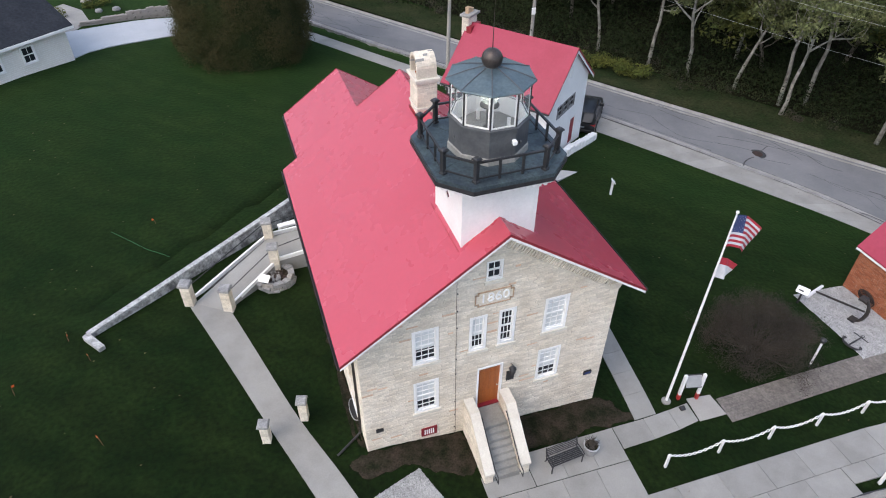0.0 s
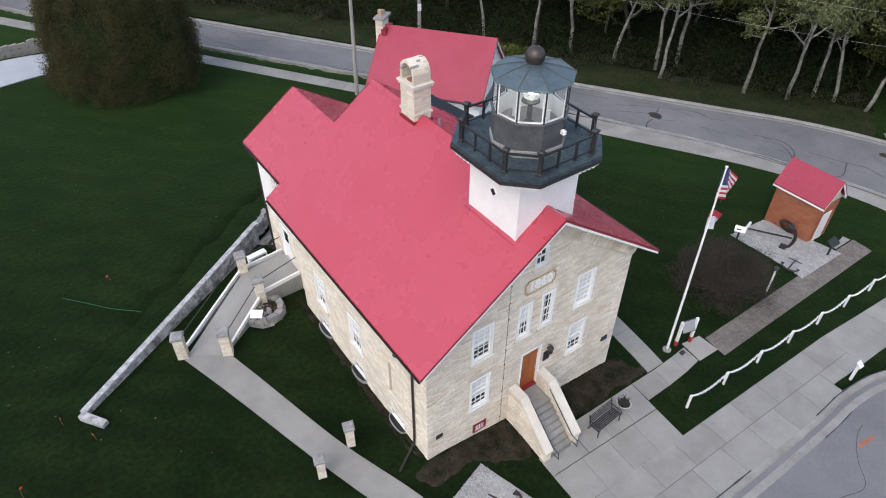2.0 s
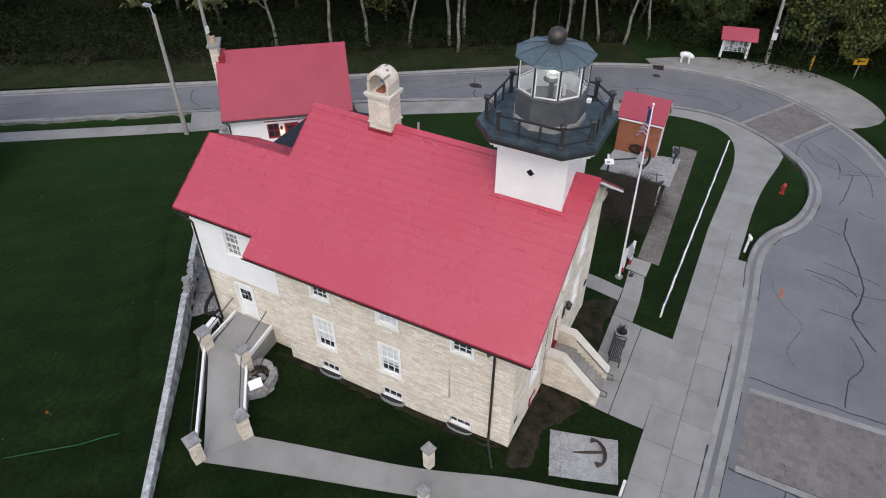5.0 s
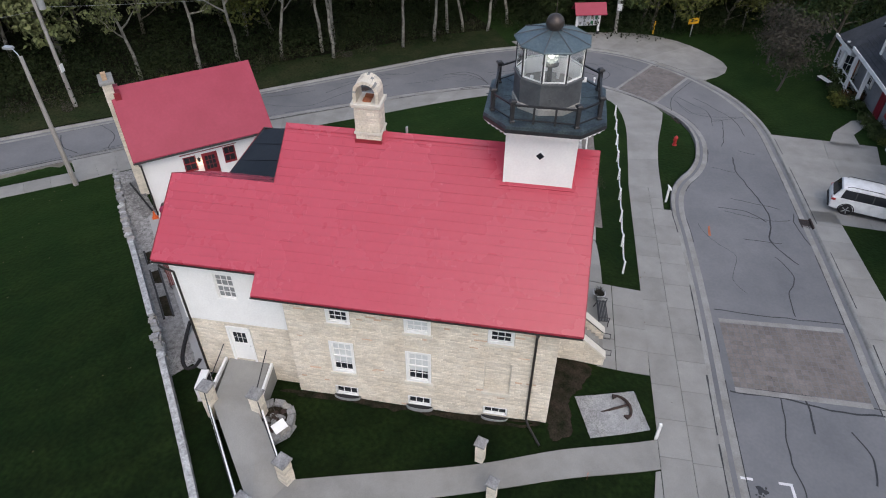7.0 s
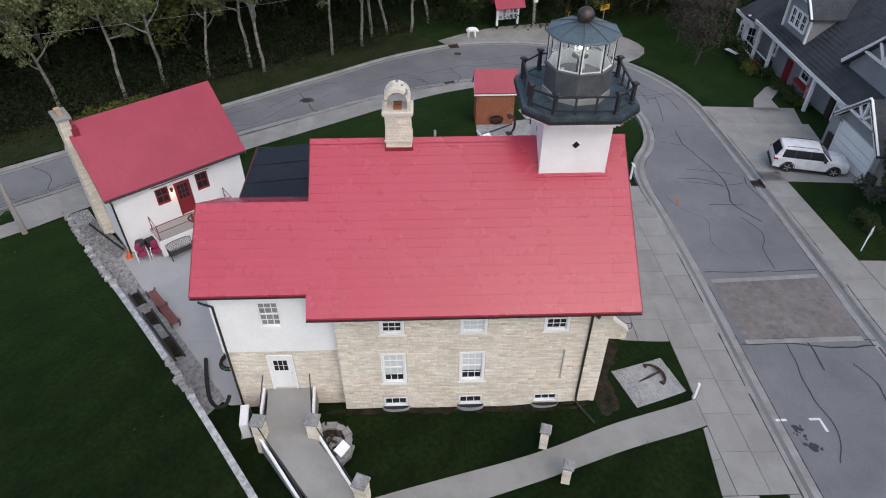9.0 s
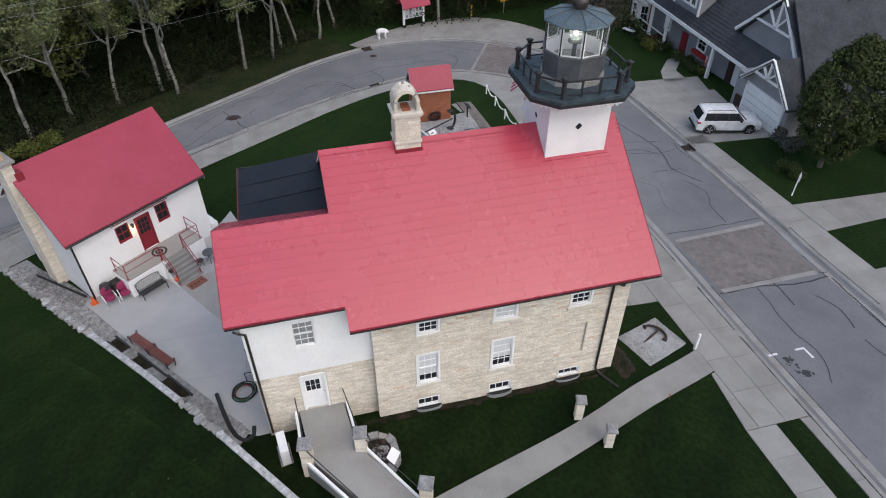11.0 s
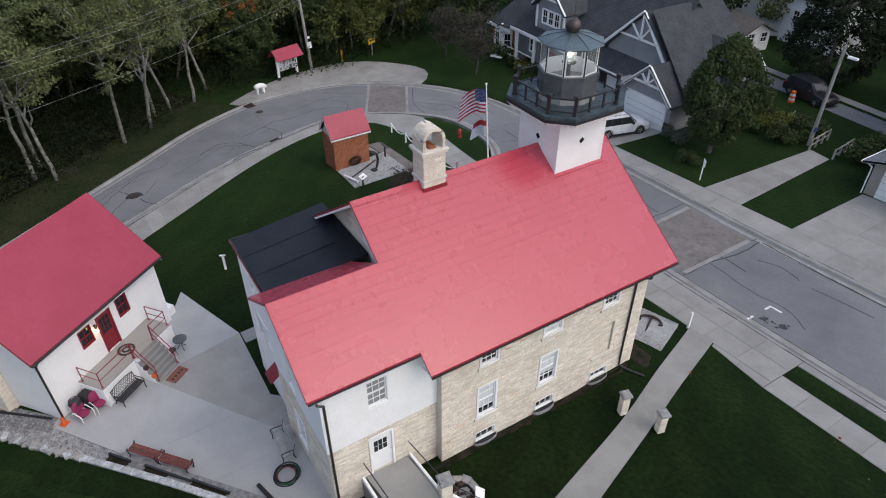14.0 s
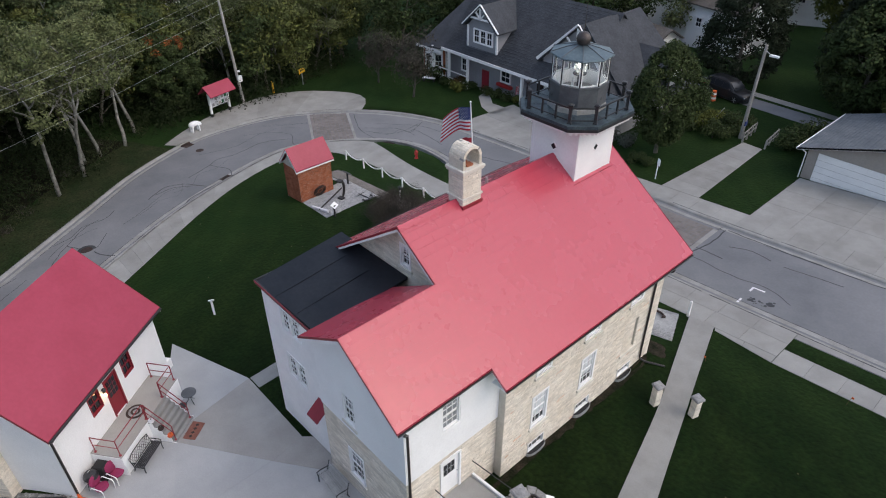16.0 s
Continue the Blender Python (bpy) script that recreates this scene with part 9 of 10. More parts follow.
tree_kind("rust_a", 9, 7, M_BARK, M_RUSTLEAF, 2600, 1.3, 0.2, 0.3, limbs=8)
tree_kind("bare_a", 5.5, 8, M_TWIG, M_DRYLEAF, 3500, 1.0, 0.09, 0.25, limbs=12)
tree_kind("lawn_a", 7.0, 9, M_BARK, M_LEAF, 18000, 1.2, 0.12, 0.1, 0.05, limbs=18)

# forest outside the bend: a sparse pale-stemmed edge, denser behind
rnd = random.Random(21)
edge = [p for p in OUT_EDGE if p.y > 19 or (p.x > 47 and p.y > 8)]
for x, y, k, yaw, s in ((41.3, 35.9, "aspen_c", 200, 0.9), (42.4, 37.3, "aspen_a", 40, 1.05), (40.4, 40.6, "aspen_b", 300, 1.0), (45.6, 30.2, "aspen_a", 120, 1.0), (48.1, 27.5, "aspen_c", 20, 0.95), (51.3, 25.1, "aspen_b", 80, 1.0), (44.6, 36.8, "aspen_a", 260, 1.1), (51.9, 22.7, "aspen_c", 150, 0.9), (38.0, 43.6, "aspen_c", 10, 0.95), (35.4, 46.2, "aspen_a", 220, 1.0), (50.6, 26.6, "aspen_a", 310, 0.95), (32.6, 50.2, "aspen_b", 170, 1.0), (54.4, 20.8, "aspen_b", 30, 1.05)):
    plant_tree(k, x, y, yaw, s, "pale-barked slender tree with thin olive leaves at the wood's edge", group="trees at the wood's edge")
for i in range(120):
    e = rnd.choice(edge)
    u = rnd.random() ** 0.8
    out = Vector((0.79, 0.61)) if e.y > 20 else Vector((1.0, 0.15))
    x, y = e.x + out.x * (7.5 + 36 * u) + rnd.uniform(-2, 2), e.y + out.y * (7.5 + 36 * u) + rnd.uniform(-2, 2)
    if 48 < x < 57 and 7 < y < 21:
        continue
    k = rnd.choices(("maple_a", "maple_b", "maple_c", "maple_d", "aspen_f", "rust_a"), (4, 4, 3, 2.5, 4, 0.6))[0]
    plant_tree(k, x, y, rnd.uniform(0, 360), rnd.uniform(0.8, 1.15), "dark leafy tree crowded in the wood", group="trees in the wood")
for i in range(64):
    y = rnd.uniform(-8, 21)
    x = 54.4 + 0.2 * max(8 - y, 0) + 17 * rnd.random() ** 1.4
    if x < 58 and 9 < y < 19.5:
        continue
    plant_tree(rnd.choice(("maple_a", "maple_b", "maple_c", "maple_d", "aspen_f")), x, y, rnd.uniform(0, 360), rnd.uniform(0.75, 1.0), "dark leafy tree crowded in the wood", group="trees in the wood")
for i in range(20):
    plant_tree(rnd.choice(("maple_a", "maple_b", "maple_d", "aspen_f")), rnd.uniform(55.5, 76), rnd.uniform(19.5, 36), rnd.uniform(0, 360), rnd.uniform(0.75, 1.0), "dark leafy tree crowded in the wood", group="trees in the wood")
for i in range(40):
    x = rnd.uniform(-14, 14)
    y = 78 - x * 0.9 + rnd.uniform(0, 30) + 4
    plant_tree(rnd.choice(("maple_a", "maple_b", "aspen_f")), x, y, rnd.uniform(0, 360), rnd.uniform(0.8, 1.1), "dark leafy tree crowded in the wood", group="trees in the wood")

# leaf green darkened to hold the shade inside the wood and the cedar
M_SHADELEAF = mat("shade_dark_leaves", (0.012, 0.020, 0.007), (0.022, 0.030, 0.011), rough=0.85, big=0.4, fine=4, amt=0.25, bump=0, rnd="island", rndamt=0.25, spec=0.1)
M_VERGE = mat("dry_verge_grass", (0.014, 0.024, 0.008), (0.030, 0.034, 0.015), rough=0.95, big=0.5, fine=6, amt=0.4, bump=0.6, dist=0.05, spec=0.1)
g = Geo()
vl = [p for p in OUT_EDGE if p.y > 19.2]
va, vb = offset(vl, -0.3), offset(vl, -5.4)
for i, (p, q) in enumerate(zip(va, vb)):
    q = p.lerp(q, 0.92 + 0.16 * noise.noise(p * 0.5))
    for f in (0.0, 0.5, 1.0):
        w = p.lerp(q, f)
        g.v.append((w.x, w.y, grade(w.x, w.y) + 0.03))
g.f = [(3 * i + k, 3 * i + k + 1, 3 * i + k + 4, 3 * i + k + 3) for i in range(len(vl) - 1) for k in range(2)]
tagged(part("verge", g, M_VERGE), "olive-brown rough grass verge before the wood", "grass", kind="structure")
# undergrowth along the wood's edge
M_BRUSH = mat("olive_brush", (0.032, 0.042, 0.018), (0.052, 0.058, 0.028), rough=0.9, bump=0, rnd="island", rndamt=0.3, spec=0.1)
# the undergrowth clumps carry the wood's shade in their dark leaf colour
for key, ma, n_, w0, w1, hh, seed, lab in (("undergrowth", M_SHADELEAF, 1150, 4.9, 20, 1.7, 31, "tangled undergrowth at the wood's edge, leaf colour darkened for shade"), ("brush", M_BRUSH, 110, 4.4, 7.0, 0.6, 32, "olive brush and weeds along the verge"), ("dry_brush", M_DRYLEAF, 60, 4.0, 6.0, 0.5, 33, "dry brown weeds along the verge")):
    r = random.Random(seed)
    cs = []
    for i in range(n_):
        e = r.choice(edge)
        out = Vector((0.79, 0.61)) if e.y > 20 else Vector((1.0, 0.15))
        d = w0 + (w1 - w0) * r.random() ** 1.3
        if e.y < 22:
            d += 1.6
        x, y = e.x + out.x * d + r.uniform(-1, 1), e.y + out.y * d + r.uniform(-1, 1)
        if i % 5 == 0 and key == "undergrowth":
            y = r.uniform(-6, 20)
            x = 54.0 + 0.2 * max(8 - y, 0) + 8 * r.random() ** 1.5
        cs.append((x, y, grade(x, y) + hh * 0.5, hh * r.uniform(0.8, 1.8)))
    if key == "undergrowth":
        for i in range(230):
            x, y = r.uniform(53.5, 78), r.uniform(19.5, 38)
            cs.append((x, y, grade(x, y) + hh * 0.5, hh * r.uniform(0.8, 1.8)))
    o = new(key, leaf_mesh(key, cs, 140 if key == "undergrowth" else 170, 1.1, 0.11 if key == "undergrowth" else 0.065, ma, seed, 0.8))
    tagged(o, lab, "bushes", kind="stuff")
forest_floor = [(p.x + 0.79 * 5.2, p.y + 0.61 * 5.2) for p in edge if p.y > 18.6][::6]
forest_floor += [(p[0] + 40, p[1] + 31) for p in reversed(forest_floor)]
# litter colour taken near black: the shade under the trees is in it
M_SHADELITTER = mat("shade_dark_litter", (0.009, 0.010, 0.006), (0.015, 0.014, 0.008), rough=1.0, big=1.0, fine=8, amt=0.3, bump=0.5, dist=0.05, spec=0.05)
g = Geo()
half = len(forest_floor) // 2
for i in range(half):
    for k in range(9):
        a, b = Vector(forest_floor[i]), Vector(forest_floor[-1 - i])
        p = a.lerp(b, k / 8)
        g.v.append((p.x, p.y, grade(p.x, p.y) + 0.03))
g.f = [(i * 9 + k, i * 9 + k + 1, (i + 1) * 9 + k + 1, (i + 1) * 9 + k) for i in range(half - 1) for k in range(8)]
tagged(part("woodland_floor", g, M_SHADELITTER), "leaf litter under the trees, its colour darkened for the shade there", "ground", kind="structure")

# yellow-green shrubs behind the outbuilding
for i, (x, y) in enumerate(((31.0, 46.8), (32.2, 45.4), (33.4, 44.2), (29.8, 48.2))):
    t = thing("shrub", pose(x, y, grade(x, y)), "yellow-green flowering shrub by the road verge", "shrub", "yellow-green shrubs")
    o = new("foliage", leaf_mesh("shrub_leaf", [(rnd.uniform(-0.6, 0.6), rnd.uniform(-0.6, 0.6), rnd.uniform(0.4, 1.0), 0.6) for _ in range(8)], 120, 1.0, 0.1, M_LEAF3, 40 + i, 0.8))
    o.parent = t
    part("stem", Geo().tube([(0, 0, -0.1), (0.05, 0, 0.6)], 0.03, 5), M_TWIG, t)

# big round cedar
ced = thing("cedar_tree", pose(1.8, 54.4, grade(1.8, 54.4)), "huge dense rounded cedar with brown-green foliage", "tree")
part("trunk", Geo().tube([(0, 0, -0.3), (0, 0, 9)], [0.5, 0.1], 8), M_BARK, ced)
rc = random.Random(55)
cs = []
for i in range(1300):
    a, f = rc.uniform(0, 6.283), rc.random() ** 0.85
    R = 5.3 * (1 - f**2.3) ** 0.6 * (1 + 0.035 * math.sin(5 * a + 4 * f) + 0.03 * math.sin(9 * a - 6 * f)) * rc.uniform(0.9, 1.0)
    cs.append((R * math.cos(a), R * math.sin(a), 0.25 + 11.6 * f, rc.uniform(0.45, 0.8)))
o = new("foliage", leaf_mesh("cedar_leaf", cs, 220, 1.0, 0.05, M_CEDAR, 56, 1.2, 0.45))
o.parent = ced
# added dark shell: stands in for the shade deep inside the crown
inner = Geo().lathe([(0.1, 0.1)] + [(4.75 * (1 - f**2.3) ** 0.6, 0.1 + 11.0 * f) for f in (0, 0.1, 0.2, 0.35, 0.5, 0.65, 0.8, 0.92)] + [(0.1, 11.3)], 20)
part("inner_growth", inner, M_SHADELEAF, ced, smooth=True)

# leafless round bush by the brick walk
bush = thing("bare_bush", pose(21.2, 15.0, grade(21.2, 15.0)), "broad leafless brown bush beside the brick walk", "bush")
rb = random.Random(61)
g, ends = Geo(), []
for i in range(95):
    a, e = rb.uniform(0, 6.283), rb.uniform(0.15, 1.35)
    d = Vector((math.cos(a) * math.cos(e), math.sin(a) * math.cos(e), math.sin(e)))
    branch(g, Vector((0.45 * math.cos(a), 0.45 * math.sin(a), 0)), d, 1.06, 0.028, 3, rb, ends, 0.3)
part("branching", g, M_TWIG, bush, "bare brown branches")
o = new("dry_leaves", leaf_mesh("bush_leaf", [(e.x, e.y, e.z, 0.35) for e in ends[::2]], 50, 0.95, 0.026, mat("dry_bush_leaf", (0.024, 0.019, 0.014), (0.05, 0.038, 0.027), rough=0.9, bump=0, rnd="island", rndamt=0.4), 62, 1.0))
o.parent = bush

# lawn tree, small bare tree, shrubs and trees across the street
def clump_tree(x, y, R, z0, h, n, per, size, ma, label, seed, ex=0.42):
    """A close-grown tree whose crown is an uneven egg of leaf clumps."""
    t = thing("tree", pose(x, y, grade(x, y) - 0.05), label, "tree")
    r = random.Random(seed)
    part("trunk", Geo().tube([(0, 0, -0.3), (0.05, 0, z0 + 0.5), (0, 0.05, h * 0.8)], [0.05 * R + 0.05, 0.04 * R + 0.05, 0.03], 8), M_BARK, t)
    for i in range(9):
        a, f = i * 2.4, r.uniform(0.1, 0.7)
        lb = Geo().tube([(0, 0, z0 + f * h * 0.6), (0.4 * R * math.cos(a), 0.4 * R * math.sin(a), z0 + f * h * 0.6 + 0.6), (0.8 * R * math.cos(a) * (1 - f * 0.5), 0.8 * R * math.sin(a) * (1 - f * 0.5), z0 + f * h * 0.6 + 1.3)], [0.06, 0.04, 0.015], 5, False)
        part("limb", lb, M_BARK, t)
    cs = []
    for i in range(n):
        a, f = r.uniform(0, 6.283), r.random()
        prof = max(0.0, (f / ex) ** 0.5 if f < ex else (1 - ((f - ex) / (1 - ex)) ** 1.8)) ** 0.75
        q = R * prof * r.uniform(0.6, 1.0) ** 0.5 * (1 + 0.1 * math.sin(3 * a + 5 * f))
        cs.append((q * math.cos(a), q * math.sin(a), z0 + (h - z0) * f, R * r.uniform(0.13, 0.24)))
    o = new("crown", leaf_mesh("clump_leaf", cs, per, 1.0, size, ma, seed + 1, 0.8))
    o.parent = t
    return t


clump_tree(15.5, -7.6, 2.75, 1.3, 8.9, 330, 80, 0.11, M_LEAF, "dense rounded dark green lawn tree", 91)
kt = clump_tree(56.3, 15.6, 3.0, 1.2, 7.6, 330, 70, 0.13, M_LEAF, "dark green tree turning orange at the top behind the kiosk", 120)
M_LEAFORANGE = mat("orange_leaves", (0.16, 0.05, 0.016), (0.22, 0.085, 0.025), rough=0.8, big=1, amt=0.2, bump=0, rnd="island", rndamt=0.35, spec=0.15)
o = new("orange_crown", leaf_mesh("orange_leaf", [(rnd.uniform(-1.3, 1.3), rnd.uniform(-1.3, 1.3), rnd.uniform(6.3, 7.6), 0.5) for _ in range(16)], 60, 1.0, 0.12, M_LEAFORANGE, 121, 0.8))
o.parent = kt
clump_tree(19.4, -28.2, 3.9, 0.8, 13.5, 380, 70, 0.16, M_CONIFER, "tall dark conifer beside the lane", 95, 0.12)
clump_tree(9.5, -31.0, 3.2, 0.6, 12.0, 300, 70, 0.16, M_CONIFER, "tall dark conifer beside the lane", 96, 0.12)
clump_tree(6.6, -24.2, 3.9, 1.2, 10.5, 380, 80, 0.16, M_LEAF, "broad dark green tree beside the lane", 101)
clump_tree(0.6, -21.6, 3.8, 1.2, 9.5, 360, 80, 0.16, M_LEAF4, "broad olive tree beside the lane", 102)
clump_tree(2.6, -29.5, 5.0, 2.0, 12.5, 420, 80, 0.17, M_LEAF3, "broad yellow-green tree beyond the lane", 97)
clump_tree(13.5, -43.0, 5.0, 2.0, 13.0, 360, 70, 0.19, M_LEAF3, "broad yellow-green tree beyond the lane", 98)
plant_tree("bare_a", 48.8, -4.5, 10, 1.1, "small thin brown tree on the far lawn")
plant_tree("bare_a", 41.9, -3.7, 130, 1.2, "small thin brown tree on the far lawn")
for i, (x, y, s, ma) in enumerate(((33.4, -9.0, 0.8, M_LEAF), (34.8, -9.2, 0.8, M_LEAF), (36.2, -9.2, 0.9, M_LEAF), (32.2, -9.2, 0.7, M_LEAF3), (40.4, -8.8, 0.9, M_RUSTLEAF), (42.0, -8.6, 1.0, M_LEAF), (44.8, -9.4, 1.5, M_LEAF), (39.6, -7.9, 1.0, M_LEAF3), (41.0, -10.2, 0.9, M_RUSTLEAF), (38.9, -9.0, 0.9, M_LEAF), (15.8, -13.5, 0.9, M_LEAF), (17.2, -14.6, 1.0, M_LEAF3), (16.4, -16.2, 1.1, M_LEAF), (13.6, -15.6, 1.0, M_LEAF), (14.6, -17.0, 1.1, M_LEAF), (19.0, -16.5, 1.0, M_LEAF3))):
    t = thing("shrub", pose(x, y, grade(x, y)) @ Matrix.Scale(s, 4), "rounded low garden shrub across the street", "shrub", "garden shrubs")
    o = new("foliage", leaf_mesh("garden_shrub", [(rnd.uniform(-0.5, 0.5), rnd.uniform(-0.5, 0.5), rnd.uniform(0.3, 0.8), 0.55) for _ in range(7)], 110, 1.0, 0.1, ma, 140 + i, 0.8))
    o.parent = t
    part("stem", Geo().tube([(0, 0, -0.1), (0.05, 0, 0.5)], 0.04, 5), M_TWIG, t)
for x, y, k, s in ((-2, -24, "maple_a", 1.1), (-7, -19, "maple_b", 1.0), (32, -40, "maple_c", 1.0), (38, -34, "maple_b", 0.9), (45, -27, "maple_a", 0.9), (50, -18, "maple_b", 0.95), (53, -11, "maple_a", 0.9), (57, -22, "maple_a", 1.1), (48, -36, "maple_b", 1.1), (60, -10, "maple_c", 1.0), (-14, -26, "maple_a", 1.1), (-4, -38, "maple_a", 1.2), (28, -50, "maple_b", 1.2), (40, -48, "maple_a", 1.2), (56, -34, "maple_a", 1.2), (66, -20, "maple_b", 1.2), (16, -52, "maple_a", 1.2), (4, -50, "maple_b", 1.2), (64, -36, "maple_a", 1.2), (52, -48, "maple_b", 1.2), (74, -8, "maple_b", 1.2), (76, 6, "maple_a", 1.2)):
    plant_tree(k, x, y, rnd.uniform(0, 360), s, "dark leafy tree among the houses", group="trees among the houses")

# grey dwarf shrub by the driveway and brush along the lane
M_GREYSHRUB = mat("grey_green_shrub", (0.07, 0.08, 0.065), (0.10, 0.11, 0.09), rough=0.85, big=0.6, fine=5, amt=0.25, bump=0, rnd="island", rndamt=0.35, spec=0.15)
rs_ = random.Random(71)
for i, (x, y, s, ma, lab) in enumerate(((18.5, -7.3, 1.1, M_GREYSHRUB, "low grey-green shrub beside the driveway"), (15.6, -5.0, 0.9, M_LEAF, "low round shrub under the lawn tree"), (14.6, -4.9, 0.7, M_LEAF, "low round shrub under the lawn tree"), (13.6, -13.2, 1.3, M_LEAF, "tangled bush along the lane"), (15.4, -14.8, 1.4, M_LEAF3, "tangled bush along the lane"), (13.0, -15.8, 1.5, M_LEAF, "tangled bush along the lane"), (17.5, -16.0, 1.4, M_LEAF, "tangled bush along the lane"), (7.8, -14.8, 1.5, M_LEAF, "tangled bush along the lane"), (7.0, -17.0, 1.7, M_LEAF, "tangled bush along the lane"), (18.4, -13.0, 1.2, M_LEAF3, "tangled bush along the lane"))):
    t = thing("shrub", pose(x, y, grade(x, y)) @ Matrix.Scale(s, 4), lab, "shrub")
    o = new("foliage", leaf_mesh("lane_shrub", [(rs_.uniform(-0.6, 0.6), rs_.uniform(-0.6, 0.6), rs_.uniform(0.25, 0.9), 0.5) for _ in range(10)], 160, 1.0, 0.07, ma, 240 + i, 0.8))
    o.parent = t
    part("stem", Geo().tube([(0, 0, -0.1), (0.05, 0, 0.5)], 0.04, 5), M_TWIG, t)

# a few fallen leaves on the grass
rl = np.random.RandomState(88)
lv = Geo()
while len(lv.f) < 220:
    x, y = rl.uniform(-20, 36), rl.uniform(9, 48)
    if not in_poly(x, y, YARDPOLY) or (1.5 < x < 20 and 10 < y < 40) or (-4.5 < x < 2.5 and y < 30):
        continue
    a, s, k = rl.uniform(0, 6.28), rl.uniform(0.025, 0.055), len(lv.v)
    z = grade(x, y) + 0.03
    lv.v += [(x + s * math.cos(a + t), y + s * math.sin(a + t) * 0.7, z + 0.012 * (i % 2)) for i, t in enumerate((0, 1.57, 3.14, 4.71))]
    lv.f.append((k, k + 1, k + 2, k + 3))
M_FALLEN = mat("fallen_leaf", (0.085, 0.065, 0.03), (0.14, 0.11, 0.055), rough=0.9, bump=0, rnd="island", rndamt=0.5)
tagged(part("fallen_leaves", lv, M_FALLEN), "scattered dry leaves on the lawn", "leaves", kind="stuff")

# ---- neighbouring houses ----
def slab_roof(g, pts, th=0.15):
    n = len(pts)
    g.add([(x, y, z - th) for x, y, z in pts] + list(pts), [tuple(range(n))[::-1], tuple(range(n, 2 * n))] + [(i, (i + 1) % n, n + (i + 1) % n, n + i) for i in range(n)])
    return g


def simple_window(m, h, parent, cols=2, rows=2, ma=None):
    return sash_window(m @ pose(0, -0.1, 0), h, 0.0, cols, rows, sill=False, lintel=False, col=ma, parent=parent, inv=I4)


def truss(parent, x0, x1, xa, z0, za, y, ma=M_WHITE):
    """White decorative timbers in a gable."""
    g = Geo()
    zm = z0 + (za - z0) * 0.42
    for a, b, r in (((x0, z0), (xa, za), 0.16), ((x1, z0), (xa, za), 0.16), ((x0 + (xa - x0) * 0.42, zm), (x1 + (xa - x1) * 0.42, zm), 0.09), ((xa, zm), (xa, za), 0.08), ((xa, zm), (x0 + (xa - x0) * 0.72, z0 + (za - z0) * 0.72), 0.07), ((xa, zm), (x1 + (xa - x1) * 0.72, z0 + (za - z0) * 0.72), 0.07)):
        d = Vector((b[0] - a[0], b[1] - a[1]))
        q = pose(a[0], y, a[1]) @ pose(0, 0, 0, 0, -math.degrees(math.atan2(d.y, d.x)), 0)
        g.box(0, d.length, -0.06, 0.1, -r, r * 0.6, q)
    return part("gable_timber", g, ma, parent, "white gable timbers")


GZ = -2.75
gh = thing("grey_house", Matrix(), "large grey-sided house with steep dark shingle roofs", "house")
body = Geo().box(26.2, 45.5, -19.5, -10.4, -4.6, 0.6)
part("wall", body, M_GREYSIDE, gh, "grey lap siding")
part("garage_wall", Geo().box(19.9, 26.1, -17.5, -7.75, -4.2, 0.4), M_GREYSIDE, gh, "grey lap siding")
# main roof: ridge runs east-west
rf = Geo()
slab_roof(rf, [(25.2, -9.0, 0.15), (43.0, -9.0, -0.1), (43.0, -15.2, 5.9), (25.2, -15.2, 5.9)])
slab_roof(rf, [(25.2, -21.4, 0.15), (25.2, -15.2, 5.9), (43.0, -15.2, 5.9), (43.0, -21.4, 0.15)])
slab_roof(rf, [(43.0, -9.0, -0.1), (47.4, -9.0, -0.6), (46.8, -14.6, -0.6), (43.0, -15.2, 5.9)])
slab_roof(rf, [(46.8, -14.6, -0.6), (46.8, -21.4, -0.6), (43.0, -21.4, 0.15), (43.0, -15.2, 5.9)])
part("roof", rf, M_SHINGLE, gh, "dark grey shingle roof")
lines = Geo()
for i in range(1, 26):
    f = i / 26
    y, z = -9.0 - 6.2 * f, 0.1 + 5.8 * f
    lines.box(25.2, 43.0, y - 0.02, y + 0.02, z - 0.01, z + 0.025)
tagged(part("shingle_course", lines, M_SHINGLE, gh), kind="stuff")
# west roof falling to the garage side
wr = Geo()
slab_roof(wr, [(18.9, -8.6, 0.2), (18.9, -18.6, 0.2), (25.8, -18.6, 5.75), (25.8, -10.3, 5.75)])
part("roof", wr, M_SHINGLE, gh, "dark grey shingle roof")
# garage gable with timbers
gg = Geo()
slab_roof(gg, [(25.3, -7.2, 0.2), (22.4, -7.2, 2.75), (22.4, -13.5, 2.75), (25.3, -13.5, 0.2)])
slab_roof(gg, [(19.6, -7.2, 0.2), (19.6, -13.5, 0.2), (22.4, -13.5, 2.75), (22.4, -7.2, 2.75)])
part("roof", gg, M_SHINGLE, gh, "dark shingle garage roof")
part("gable_wall", Geo().wall([(-25.0, 0.3), (-19.9, 0.3), (-22.4, 2.6)], [], 0.1, facing("n", -7.72)), M_GREYSIDE, gh)
truss(gh, 25.2, 19.7, 22.4, 0.2, 2.72, -7.3)
gd = part("garage_door", Geo().box(20.5, 24.6, -7.74, -7.66, GZ + 0.35, -0.15), M_WHITE, gh, "white sectional garage door")
for i in range(1, 4):
    part("panel_joint", Geo().box(20.5, 24.6, -7.662, -7.65, GZ + 0.35 + i * 0.55, GZ + 0.37 + i * 0.55), M_GREYST, gd)
